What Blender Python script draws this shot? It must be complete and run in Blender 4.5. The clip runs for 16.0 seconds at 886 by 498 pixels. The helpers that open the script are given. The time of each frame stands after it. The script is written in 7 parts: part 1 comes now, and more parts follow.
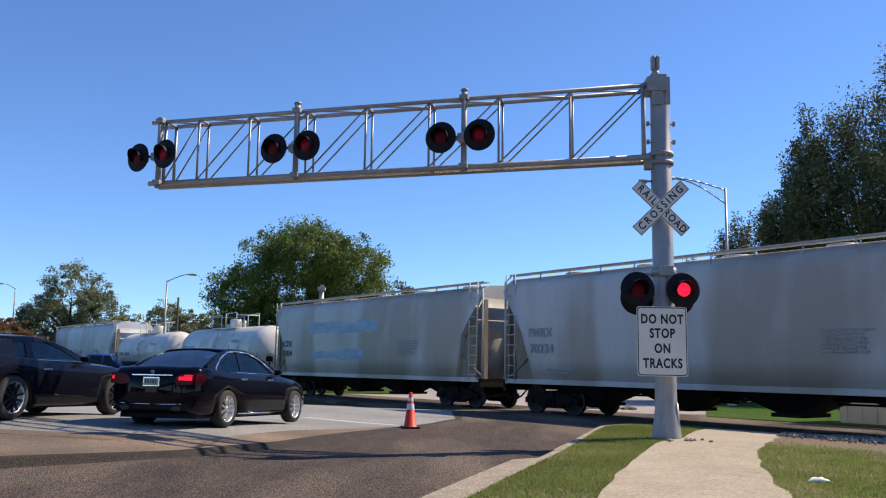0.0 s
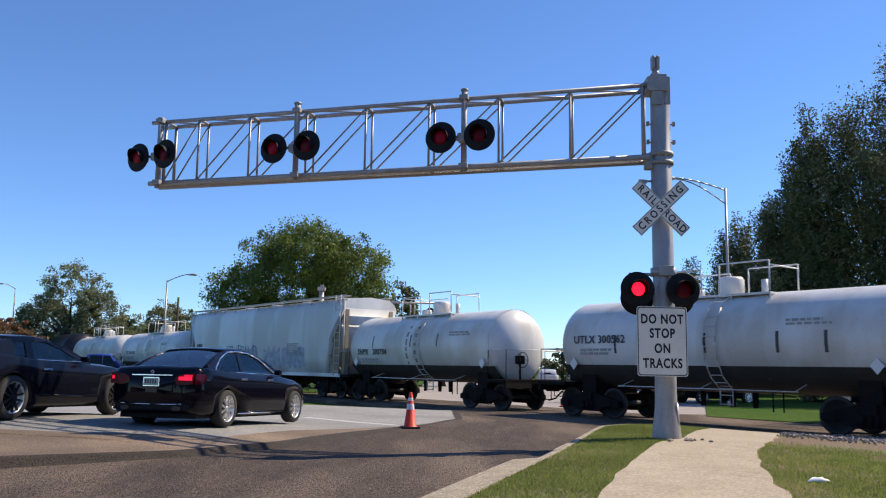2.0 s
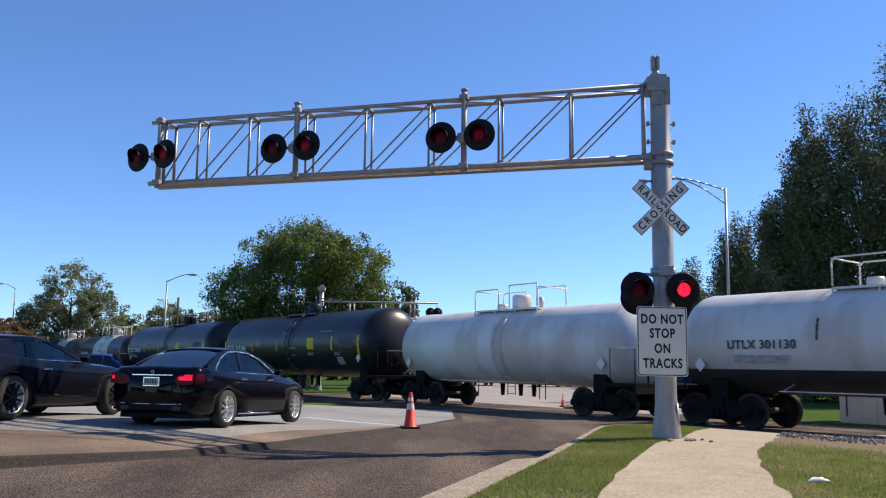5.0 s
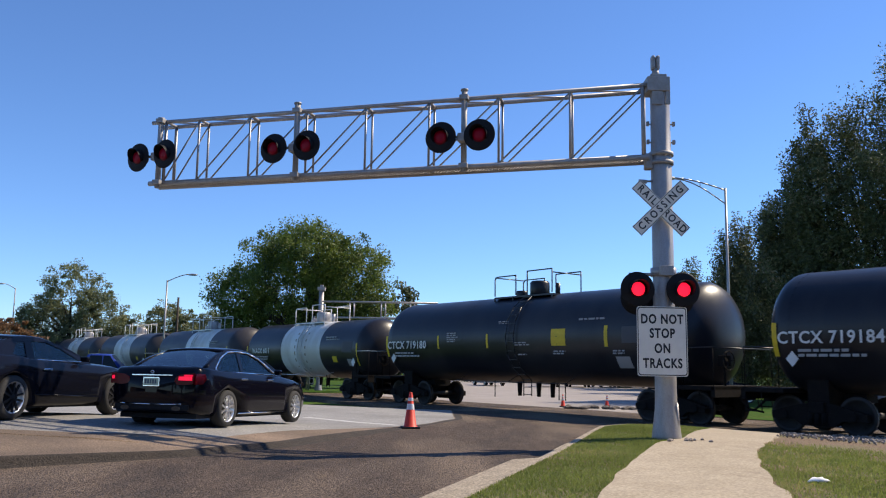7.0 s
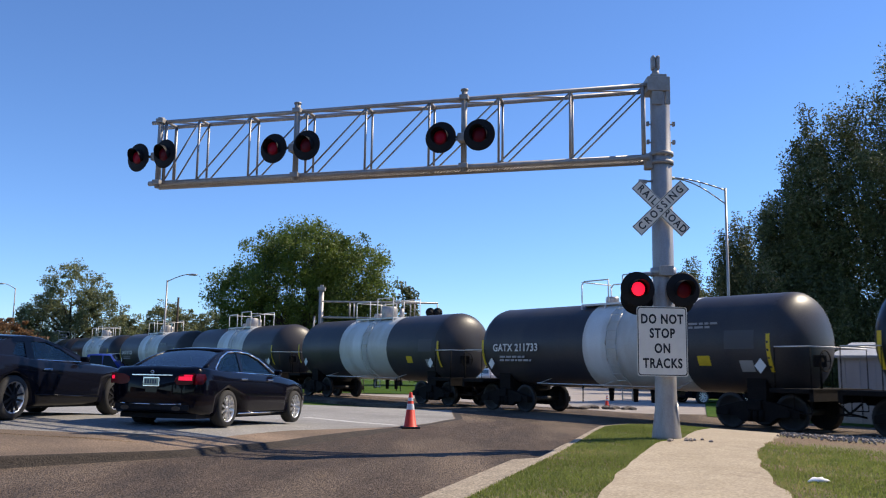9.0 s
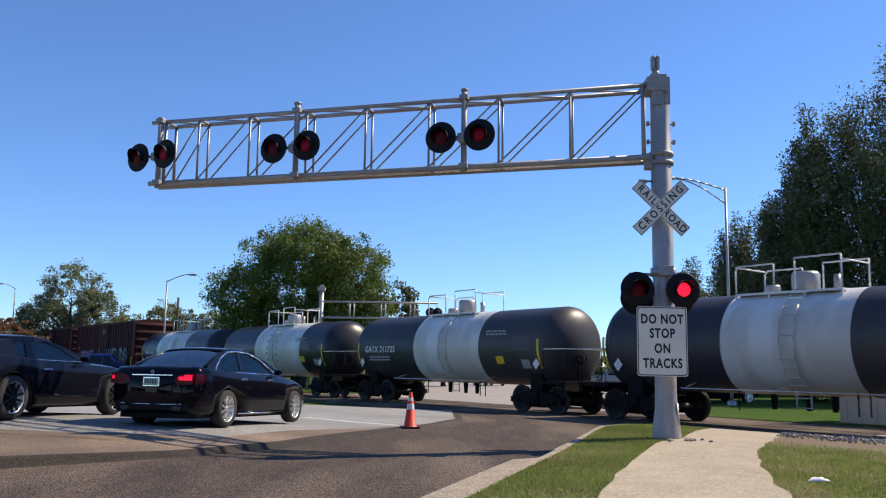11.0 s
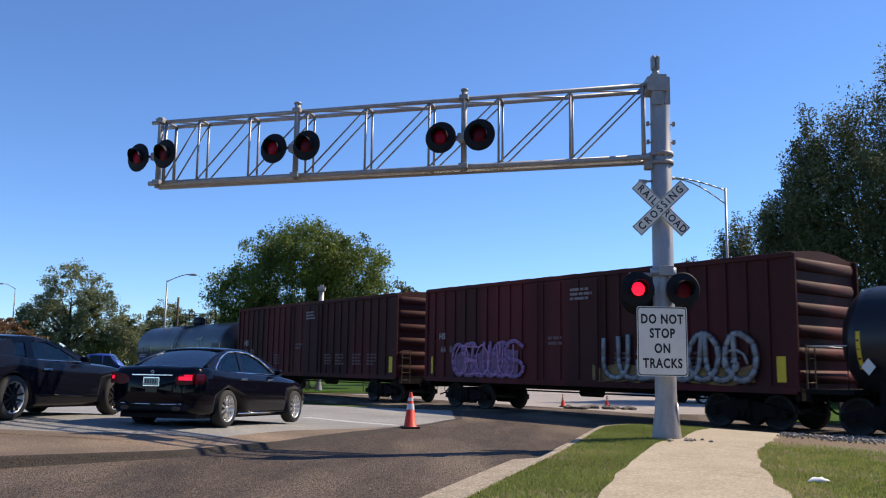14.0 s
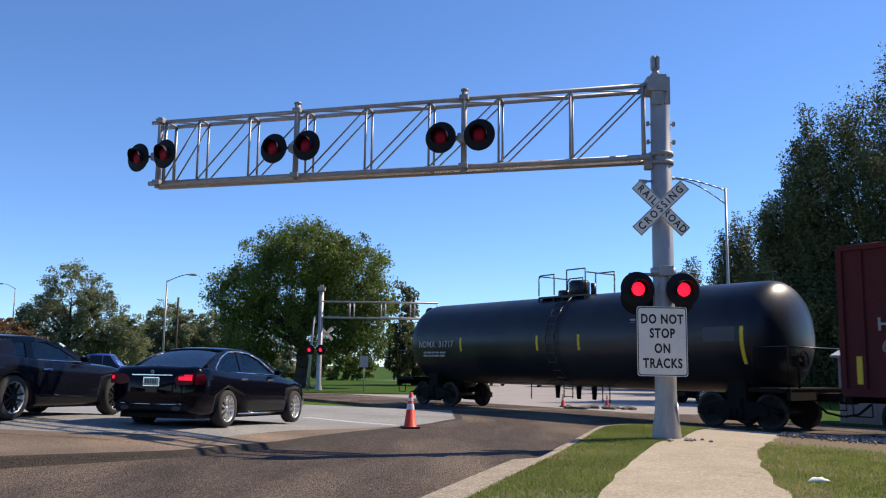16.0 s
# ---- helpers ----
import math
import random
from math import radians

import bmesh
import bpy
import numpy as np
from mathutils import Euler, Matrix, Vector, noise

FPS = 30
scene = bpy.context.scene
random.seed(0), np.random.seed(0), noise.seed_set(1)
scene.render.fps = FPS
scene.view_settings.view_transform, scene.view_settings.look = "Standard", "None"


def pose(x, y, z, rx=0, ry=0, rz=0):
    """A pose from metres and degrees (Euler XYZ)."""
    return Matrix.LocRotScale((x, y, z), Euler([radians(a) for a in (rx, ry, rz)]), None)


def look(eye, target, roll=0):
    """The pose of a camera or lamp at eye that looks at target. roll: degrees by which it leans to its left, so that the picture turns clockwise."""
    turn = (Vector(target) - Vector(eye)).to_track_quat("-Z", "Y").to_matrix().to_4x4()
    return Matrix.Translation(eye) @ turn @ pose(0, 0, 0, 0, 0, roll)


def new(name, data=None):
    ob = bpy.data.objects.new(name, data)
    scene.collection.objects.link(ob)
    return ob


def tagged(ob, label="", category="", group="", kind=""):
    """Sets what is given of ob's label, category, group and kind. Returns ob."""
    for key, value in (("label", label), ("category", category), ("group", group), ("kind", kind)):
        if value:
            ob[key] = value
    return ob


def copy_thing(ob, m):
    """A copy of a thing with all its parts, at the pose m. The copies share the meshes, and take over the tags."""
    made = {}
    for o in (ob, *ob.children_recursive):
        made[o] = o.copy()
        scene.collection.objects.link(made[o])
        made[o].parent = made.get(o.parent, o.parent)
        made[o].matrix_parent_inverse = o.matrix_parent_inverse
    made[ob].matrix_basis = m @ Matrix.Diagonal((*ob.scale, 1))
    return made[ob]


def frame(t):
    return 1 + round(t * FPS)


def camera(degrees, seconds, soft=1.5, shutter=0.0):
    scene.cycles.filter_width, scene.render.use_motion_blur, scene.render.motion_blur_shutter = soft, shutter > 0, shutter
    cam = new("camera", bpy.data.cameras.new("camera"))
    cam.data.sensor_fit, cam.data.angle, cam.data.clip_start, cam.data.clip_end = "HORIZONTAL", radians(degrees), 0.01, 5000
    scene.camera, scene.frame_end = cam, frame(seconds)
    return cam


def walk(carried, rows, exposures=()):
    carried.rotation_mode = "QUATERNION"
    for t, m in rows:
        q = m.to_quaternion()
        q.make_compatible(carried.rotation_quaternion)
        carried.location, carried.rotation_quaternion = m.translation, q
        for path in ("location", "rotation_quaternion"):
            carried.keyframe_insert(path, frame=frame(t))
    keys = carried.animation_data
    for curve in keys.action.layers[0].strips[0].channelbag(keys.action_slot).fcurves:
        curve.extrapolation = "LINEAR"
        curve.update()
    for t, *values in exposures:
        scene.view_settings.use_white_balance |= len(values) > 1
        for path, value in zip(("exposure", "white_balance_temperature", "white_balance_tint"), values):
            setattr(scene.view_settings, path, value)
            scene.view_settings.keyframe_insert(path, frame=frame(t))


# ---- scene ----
# ---- camera ----
cam = camera(55.3, 16.0, soft=1.12, shutter=0.06)
EYE = (0.0, 0.0, 1.5)
STAND = look(EYE, (0.0, 10.0, 1.5 + 10 * math.tan(radians(7.95))), 0.886)
walk(cam, [(0, STAND), (16, STAND)])

# ---- light ----
SUN_WAY = Vector((1.05, 0.42, 1.12)).normalized()      # towards the sun
world = bpy.data.worlds.new("world")
scene.world = world
world.use_nodes = True
wn = world.node_tree
sky = wn.nodes.new("ShaderNodeTexSky")
sky.sky_type, sky.sun_disc = "NISHITA", False
sky.sun_elevation = math.asin(SUN_WAY.z)
sky.sun_rotation = math.atan2(SUN_WAY.x, SUN_WAY.y)
sky.air_density, sky.dust_density, sky.ozone_density, sky.altitude = 1.0, 0.0, 6.0, 1500
deep = wn.nodes.new("ShaderNodeMixRGB")
deep.blend_type = "MULTIPLY"
deep.inputs[0].default_value, deep.inputs[2].default_value = 1.0, (0.85, 0.975, 1.15, 1)
wn.links.new(sky.outputs[0], deep.inputs[1])
wn.links.new(deep.outputs[0], wn.nodes["Background"].inputs[0])
wn.nodes["Background"].inputs[1].default_value = 0.128
sun = new("sun", bpy.data.lights.new("sun", "SUN"))
sun.data.energy, sun.data.angle, sun.data.color = 5.0, radians(0.53), (1.0, 0.86, 0.67)
sun.matrix_basis = look(SUN_WAY * 60, (0, 0, 0))
scene.view_settings.exposure = 0.33

# ---- the plan ----
TH = 0.6521                                             # the track's lean from the line of sight
ALONG = Vector((-math.sin(TH), math.cos(TH), 0))        # up the track, away
ACROSS = Vector((math.cos(TH), math.sin(TH), 0))        # to the far side
TRACK = ACROSS * 21.41                                  # the track's nearest place
TURN = math.degrees(TH) - 90                            # a car's heading
SPEED = 17.2


def smooth(k):
    k = min(1.0, max(0.0, k))
    return k * k * (3 - 2 * k)


def near_side(x, y):
    """Distance to the camera's side of the track's middle."""
    return 21.41 - (ACROSS.x * x + ACROSS.y * y)


def lerp(v, table):
    if v <= table[0][0]:
        return table[0][1]
    for (a, p), (b, q) in zip(table, table[1:]):
        if v <= b:
            return p + (q - p) * (v - a) / (b - a)
    return table[-1][1]


# lines of the plan: y, x
KERB_LINE = ((-14, -7.1), (0, -2.5), (7.6, -0.02), (9.4, 0.56), (12.7, 1.66), (15.5, 2.5), (18.3, 3.35), (19.6, 4.1), (20.5, 5.2))
BANK_LINE = ((-14, -30.0), (0, -14.0), (7.5, -9.0), (10.7, -5.6), (12.5, -3.6), (14.2, -2.45), (17.5, -1.2), (20.8, 0.0), (23, 0.6))
SLAB_LINE = ((12.7, -60.0), (12.9, -9.5), (13.5, -5.6), (14.0, -3.6), (16.1, -2.75), (18.5, -1.25), (20.8, -0.05), (23, 0.55))


def lane_z(x, y):
    return 0.16 * smooth((near_side(x, y) - 1.9) / 7.0)


def road_z(x, y):
    z = lane_z(x, y)
    step = lerp(y, BANK_LINE) - x
    if y < 22.9 and step > 0:
        fade = 1 - smooth((y - 14.5) / 6.5)
        sharp = lerp(y, ((10.5, 0.72), (12.5, 0.42), (14.0, 0.42), (18.0, 0.5)))
        z += 0.22 * fade * (sharp * smooth(step / 0.2) + (1 - sharp) * smooth(step / 2.2))
        z += 0.19 * smooth((step - 1.5) / 5.5) * (1 - smooth((y - 17) / 7))
    return z


def verge_z(x, y):
    return lane_z(x, y) + 0.16 * smooth((near_side(x, y) - 2.6) / 2.5)


# ---- materials ----
def node_mat(name):
    m = bpy.data.materials.new(name)
    m.use_nodes = True
    return m, m.node_tree, m.node_tree.nodes["Principled BSDF"]


def mat(name, base, other=None, rough=0.6, metal=0.0, scale=4.0, fine=60.0, bump=0.2, depth=0.01, amount=0.6,
        coat=0.0, streak=None, third=None, third_scale=0.7, rand=0.0, spec=0.5, grit=0.0, ripple=None):
    """Colour in two tones at two scales, with fine relief. streak: stretches the pattern along x, y, z."""
    m, nt, bs = node_mat(name)
    N, L = nt.nodes, nt.links
    co = N.new("ShaderNodeTexCoord")
    mp = N.new("ShaderNodeMapping")
    L.new(co.outputs["Object"], mp.inputs[0])
    mp.inputs["Scale"].default_value = streak or (1, 1, 1)
    big = N.new("ShaderNodeTexNoise")
    big.inputs["Scale"].default_value, big.inputs["Detail"].default_value = scale, 6
    big.inputs["Roughness"].default_value = 0.65
    L.new(mp.outputs[0], big.inputs[0])
    small = N.new("ShaderNodeTexNoise")
    small.inputs["Scale"].default_value, small.inputs["Detail"].default_value = fine, 4
    L.new(co.outputs["Object"], small.inputs[0])
    ramp = N.new("ShaderNodeValToRGB")
    other = other or tuple(c * 0.7 for c in base)
    ramp.color_ramp.elements[0].position, ramp.color_ramp.elements[1].position = 0.36, 0.66
    ramp.color_ramp.elements[0].color = (*base, 1)
    ramp.color_ramp.elements[1].color = (*other, 1)
    L.new(big.outputs[0], ramp.inputs[0])
    col = ramp.outputs[0]
    if third:
        wide = N.new("ShaderNodeTexNoise")
        wide.inputs["Scale"].default_value, wide.inputs["Detail"].default_value = third_scale, 3
        L.new(mp.outputs[0], wide.inputs[0])
        cut = N.new("ShaderNodeMapRange")
        cut.inputs[1].default_value, cut.inputs[2].default_value = 0.48, 0.62
        L.new(wide.outputs[0], cut.inputs[0])
        mx3 = N.new("ShaderNodeMixRGB")
        mx3.inputs[2].default_value = (*third, 1)
        L.new(cut.outputs[0], mx3.inputs[0])
        L.new(col, mx3.inputs[1])
        col = mx3.outputs[0]
    if ripple:                                          # washed ridges of silt, in a few patches
        wave = N.new("ShaderNodeTexWave")
        wave.bands_direction = "DIAGONAL"
        wave.inputs["Scale"].default_value, wave.inputs["Distortion"].default_value = 0.9, 11.0
        wave.inputs["Detail"].default_value, wave.inputs["Detail Scale"].default_value = 3.0, 1.6
        L.new(co.outputs["Object"], wave.inputs[0])
        spot = N.new("ShaderNodeTexNoise")
        spot.inputs["Scale"].default_value, spot.inputs["Detail"].default_value = 0.55, 2
        L.new(co.outputs["Object"], spot.inputs[0])
        lim = N.new("ShaderNodeMapRange")
        lim.inputs[1].default_value, lim.inputs[2].default_value = 0.5, 0.64
        L.new(spot.outputs[0], lim.inputs[0])
        ridge = N.new("ShaderNodeMapRange")
        ridge.inputs[1].default_value, ridge.inputs[2].default_value, ridge.inputs[4].default_value = 0.5, 1.0, 0.32
        L.new(wave.outputs["Fac"], ridge.inputs[0])
        both = N.new("ShaderNodeMath")
        both.operation = "MULTIPLY"
        L.new(lim.outputs[0], both.inputs[0])
        L.new(ridge.outputs[0], both.inputs[1])
        mxr = N.new("ShaderNodeMixRGB")
        mxr.inputs[2].default_value = (*ripple, 1)
        L.new(both.outputs[0], mxr.inputs[0])
        L.new(col, mxr.inputs[1])
        col = mxr.outputs[0]
    mix = N.new("ShaderNodeMixRGB")
    mix.blend_type = "OVERLAY"
    mix.inputs[0].default_value = amount
    L.new(col, mix.inputs[1])
    grain = small.outputs[0]
    if grit:
        hard = N.new("ShaderNodeMapRange")
        hard.inputs[1].default_value, hard.inputs[2].default_value = 0.5 - grit, 0.5 + grit
        L.new(grain, hard.inputs[0])
        grain = hard.outputs[0]
    L.new(grain, mix.inputs[2])
    col = mix.outputs[0]
    if rand:
        info = N.new("ShaderNodeObjectInfo")
        rr = N.new("ShaderNodeMapRange")
        rr.inputs[3].default_value, rr.inputs[4].default_value = 1 - rand, 1 + rand
        L.new(info.outputs["Random"], rr.inputs[0])
        hs = N.new("ShaderNodeHueSaturation")
        L.new(rr.outputs[0], hs.inputs["Value"])
        L.new(col, hs.inputs["Color"])
        col = hs.outputs[0]
    L.new(col, bs.inputs["Base Color"])
    rg = N.new("ShaderNodeMapRange")
    rg.inputs[3].default_value, rg.inputs[4].default_value = max(0.03, rough - 0.12), min(1, rough + 0.12)
    L.new(big.outputs[0], rg.inputs[0])
    L.new(rg.outputs[0], bs.inputs["Roughness"])
    bs.inputs["Metallic"].default_value = metal
    bs.inputs["Specular IOR Level"].default_value = spec
    if coat:
        bs.inputs["Coat Weight"].default_value, bs.inputs["Coat Roughness"].default_value = coat, 0.04
    if bump:
        bp = N.new("ShaderNodeBump")
        bp.inputs["Strength"].default_value, bp.inputs["Distance"].default_value = bump, depth
        L.new(small.outputs[0], bp.inputs["Height"])
        L.new(bp.outputs[0], bs.inputs["Normal"])
    return m


def plain(name, base, rough=0.5, metal=0.0, glow=0.0, coat=0.0, spec=0.5):
    m, nt, bs = node_mat(name)
    bs.inputs["Base Color"].default_value = (*base, 1)
    bs.inputs["Roughness"].default_value, bs.inputs["Metallic"].default_value = rough, metal
    bs.inputs["Coat Weight"].default_value = coat
    bs.inputs["Specular IOR Level"].default_value = spec
    if glow:
        bs.inputs["Emission Color"].default_value = (*base, 1)
        bs.inputs["Emission Strength"].default_value = glow
    return m


def leaf_mat(name, dark, light, dry=None, through_light=0.5):
    m, nt, bs = node_mat(name)
    N, L = nt.nodes, nt.links
    geo = N.new("ShaderNodeNewGeometry")
    co = N.new("ShaderNodeTexCoord")
    no = N.new("ShaderNodeTexNoise")
    no.inputs["Scale"].default_value, no.inputs["Detail"].default_value = 0.45, 3
    L.new(co.outputs["Object"], no.inputs[0])
    mx = N.new("ShaderNodeMath")
    mx.operation = "MULTIPLY_ADD"
    mx.inputs[1].default_value = 0.55
    L.new(geo.outputs["Random Per Island"], mx.inputs[0])
    sub = N.new("ShaderNodeMath")
    sub.operation = "MULTIPLY_ADD"
    sub.inputs[1].default_value, sub.inputs[2].default_value = 1.5, -0.5
    L.new(no.outputs[0], sub.inputs[0])
    L.new(sub.outputs[0], mx.inputs[2])
    rp = N.new("ShaderNodeValToRGB")
    rp.color_ramp.elements[0].position, rp.color_ramp.elements[1].position = 0.1, 0.8
    rp.color_ramp.elements[0].color, rp.color_ramp.elements[1].color = (*dark, 1), (*light, 1)
    if dry:
        e = rp.color_ramp.elements.new(0.97)
        e.color = (*dry, 1)
    L.new(mx.outputs[0], rp.inputs[0])
    L.new(rp.outputs[0], bs.inputs["Base Color"])
    bs.inputs["Roughness"].default_value = 0.55
    tr = N.new("ShaderNodeBsdfTranslucent")
    L.new(rp.outputs[0], tr.inputs[0])
    ms = N.new("ShaderNodeMixShader")
    ms.inputs[0].default_value = through_light
    out = N["Material Output"]
    L.new(bs.outputs[0], ms.inputs[1])
    L.new(tr.outputs[0], ms.inputs[2])
    L.new(ms.outputs[0], out.inputs[0])
    return m


ASPHALT = mat("milled_asphalt", (0.056, 0.042, 0.033), (0.098, 0.071, 0.053), 0.92, scale=2.2, fine=46, bump=1.0, depth=0.03, amount=0.9,
              streak=(1.0, 0.3, 1), third=(0.16, 0.12, 0.088), third_scale=0.4, grit=0.15, spec=0.3)
# dark brown cut face; part of its darkness is shade put into the colour
CUT = mat("cut_asphalt_edge", (0.024, 0.019, 0.015), (0.042, 0.032, 0.025), 0.95, scale=2.0, fine=40, bump=0.8, depth=0.02, amount=0.6, grit=0.22)
BROWN = mat("dusty_old_asphalt", (0.25, 0.18, 0.125), (0.18, 0.13, 0.09), 0.95, scale=0.8, fine=48, bump=0.6, depth=0.012, amount=0.65, grit=0.22,
            third=(0.12, 0.088, 0.062), third_scale=0.25)
CONCRETE = mat("road_concrete", (0.30, 0.29, 0.27), (0.25, 0.24, 0.225), 0.85, scale=1.2, fine=30, bump=0.25, depth=0.006, amount=0.45, grit=0.2,
               third=(0.21, 0.2, 0.185), third_scale=0.2)
FAR_PAVE = mat("sunlit_pavement", (0.34, 0.30, 0.27), (0.27, 0.24, 0.22), 0.9, scale=0.4, fine=30, bump=0.2, amount=0.3)
KERB = mat("kerb_concrete", (0.36, 0.30, 0.22), (0.26, 0.215, 0.155), 0.9, grit=0.2, scale=3, fine=34, bump=0.5, depth=0.008, amount=0.6, rand=0.08)
WALKWAY = mat("walkway_concrete", (0.42, 0.35, 0.25), (0.34, 0.28, 0.195), 0.9, scale=1.5, fine=34, bump=0.35, depth=0.006, amount=0.4, grit=0.28,
              third=(0.37, 0.305, 0.215), third_scale=0.9, ripple=(0.2, 0.155, 0.11))
SOIL = mat("turf_soil", (0.125, 0.12, 0.04), (0.155, 0.12, 0.065), 0.95, scale=1.8, fine=40, bump=0.8, depth=0.03, amount=0.8,
           third=(0.17, 0.11, 0.07), third_scale=0.5)
FIELD = mat("far_turf", (0.035, 0.085, 0.01), (0.065, 0.1, 0.02), 0.95, scale=0.5, fine=6, bump=0.4, amount=0.8, spec=0.05)
GRASS = leaf_mat("grass_blades", (0.13, 0.168, 0.033), (0.26, 0.305, 0.078), (0.42, 0.34, 0.17))
GRAVEL = mat("ballast_stone", (0.38, 0.33, 0.29), (0.22, 0.18, 0.15), 0.9, scale=5, fine=40, bump=0.4, amount=0.6)
GRAVEL_BED = mat("ballast_bed", (0.19, 0.165, 0.145), (0.11, 0.095, 0.08), 0.95, scale=9, fine=30, bump=1.0, depth=0.05, amount=0.8)
RAIL_STEEL = mat("rail_steel", (0.12, 0.085, 0.06), (0.08, 0.06, 0.045), 0.6, 0.5, scale=6, bump=0.1)
TIE = mat("tie_wood", (0.08, 0.06, 0.045), (0.05, 0.04, 0.03), 0.9, scale=6, streak=(0.3, 3, 3), rand=0.2)
GALV = mat("galvanised_steel", (0.40, 0.38, 0.37), (0.31, 0.295, 0.285), 0.45, 0.35, scale=5, fine=50, bump=0.05, amount=0.25, streak=(1, 1, 0.25))
GALV_DULL = mat("weathered_galvanised_steel", (0.36, 0.345, 0.33), (0.28, 0.265, 0.25), 0.6, 0.25, scale=7, fine=60, bump=0.08, amount=0.3)
BLACK = mat("flat_black_paint", (0.010, 0.010, 0.012), (0.016, 0.016, 0.018), 0.65, scale=8, bump=0.05, amount=0.2, spec=0.2)
LENS_OFF = plain("dark_red_lens", (0.10, 0.0, 0.008), 0.45, spec=0.2)
LENS_ON = plain("lit_red_lamp", (1.0, 0.010, 0.04), 0.3, glow=1.25)
LENS_DIM = plain("lit_red_lamp_aside", (0.2, 0.0, 0.014), 0.4, glow=0.06, spec=0.2)
WHITE_SIGN = mat("white_sign_sheeting", (0.88, 0.83, 0.73), (0.80, 0.75, 0.65), 0.5, scale=3, fine=80, bump=0.03, amount=0.15)
SIGN_BLACK = plain("sign_black", (0.015, 0.015, 0.016), 0.5)
HOPPER_GREY = mat("hopper_grey_paint", (0.60, 0.575, 0.53), (0.50, 0.47, 0.42), 0.55, scale=0.8, fine=30, bump=0.04, amount=0.2,
                  streak=(1, 1, 0.3), third=(0.40, 0.345, 0.28), third_scale=0.45)
HOPPER_WHITE = mat("hopper_white_paint", (0.74, 0.745, 0.75), (0.66, 0.655, 0.64), 0.5, scale=0.8, fine=30, bump=0.04, amount=0.2,
                   streak=(1, 1, 0.25), third=(0.55, 0.53, 0.5), third_scale=0.4)
HOPPER_TAN = mat("grimy_hopper_end", (0.34, 0.29, 0.22), (0.22, 0.18, 0.13), 0.8, scale=1.2, fine=30, bump=0.1, streak=(1, 1, 0.4))
TANK_WHITE = mat("white_tank_paint", (0.72, 0.71, 0.68), (0.62, 0.6, 0.56), 0.4, scale=0.9, fine=30, bump=0.03, amount=0.2,
                 streak=(1, 1, 0.35), third=(0.54, 0.5, 0.44), third_scale=0.8)
TANK_BLACK = mat("black_tank_paint", (0.010, 0.010, 0.015), (0.017, 0.016, 0.019), 0.34, scale=0.8, fine=25, bump=0.03, amount=0.3,
                 streak=(1, 1, 0.4), third=(0.026, 0.024, 0.026), third_scale=0.5, spec=0.36)
TANK_DUSTY = mat("dusty_black_tank_paint", (0.034, 0.032, 0.04), (0.046, 0.043, 0.048), 0.42, scale=0.8, fine=25, bump=0.03, amount=0.3,
                 streak=(1, 1, 0.4), third=(0.055, 0.05, 0.05), third_scale=0.5, spec=0.3)
BOX_RED = mat("boxcar_oxide_red", (0.115, 0.023, 0.022), (0.08, 0.018, 0.018), 0.7, scale=1.0, fine=30, bump=0.05, amount=0.35,
              streak=(1, 1, 0.25), third=(0.06, 0.02, 0.018), third_scale=0.4, spec=0.15)
TRUCK = mat("truck_cast_steel", (0.009, 0.008, 0.008), (0.018, 0.014, 0.012), 0.9, scale=4, fine=30, bump=0.1, spec=0.15)
WHEEL = mat("wheel_steel", (0.03, 0.026, 0.024), (0.02, 0.017, 0.016), 0.65, 0.2, scale=5, bump=0.05)
LOWER_BLACK = mat("black_lower_band", (0.03, 0.028, 0.026), (0.05, 0.045, 0.04), 0.6, scale=1.5, bump=0.03)
YELLOW = mat("yellow_panel", (0.74, 0.52, 0.02), (0.62, 0.42, 0.02), 0.6, scale=5, bump=0.02, amount=0.2)
LETTER = plain("white_lettering", (0.72, 0.71, 0.68), 0.6)
LETTER_DARK = plain("black_lettering", (0.05, 0.05, 0.055), 0.6)
LETTER_GHOST = plain("ghost_lettering_panel", (0.075, 0.075, 0.08), 0.7)
BOX_STENCIL = plain("faded_boxcar_stencil", (0.14, 0.075, 0.075), 0.8)
CREST = mat("worn_pale_crest", (0.4, 0.4, 0.4), (0.07, 0.07, 0.075), 0.7, scale=3.4, fine=20, bump=0.0, amount=0.4)
BOX_PALE = plain("pale_boxcar_stencil", (0.24, 0.19, 0.19), 0.8)
SPRAY_PINK = plain("pink_spray_paint", (0.46, 0.22, 0.4), 0.7)
SPRAY_LILAC = plain("lilac_spray_paint", (0.27, 0.14, 0.27), 0.7)
LETTER_FAINT = plain("faded_lettering", (0.33, 0.32, 0.31), 0.7)
SPRAY_BLUE = mat("faded_blue_paint", (0.23, 0.36, 0.5), (0.42, 0.5, 0.56), 0.6, scale=2.5, bump=0.0, streak=(0.4, 1, 1), amount=0.2)
SPRAY_SLATE = mat("slate_spray_paint", (0.24, 0.27, 0.36), (0.5, 0.52, 0.58), 0.6, scale=3.2, bump=0.0, amount=0.2)
SPRAY_DARK = plain("dark_slate_spray_paint", (0.22, 0.23, 0.28), 0.7)
SPRAY_PURPLE = mat("purple_spray_paint", (0.2, 0.085, 0.19), (0.11, 0.035, 0.08), 0.6, scale=2.5, bump=0.0, amount=0.2)
SPRAY_WHITE = mat("pale_spray_paint", (0.36, 0.36, 0.34), (0.2, 0.17, 0.16), 0.6, scale=3, bump=0.0, amount=0.2)
SPRAY_GREY = plain("dark_outline_paint", (0.09, 0.095, 0.11), 0.7)
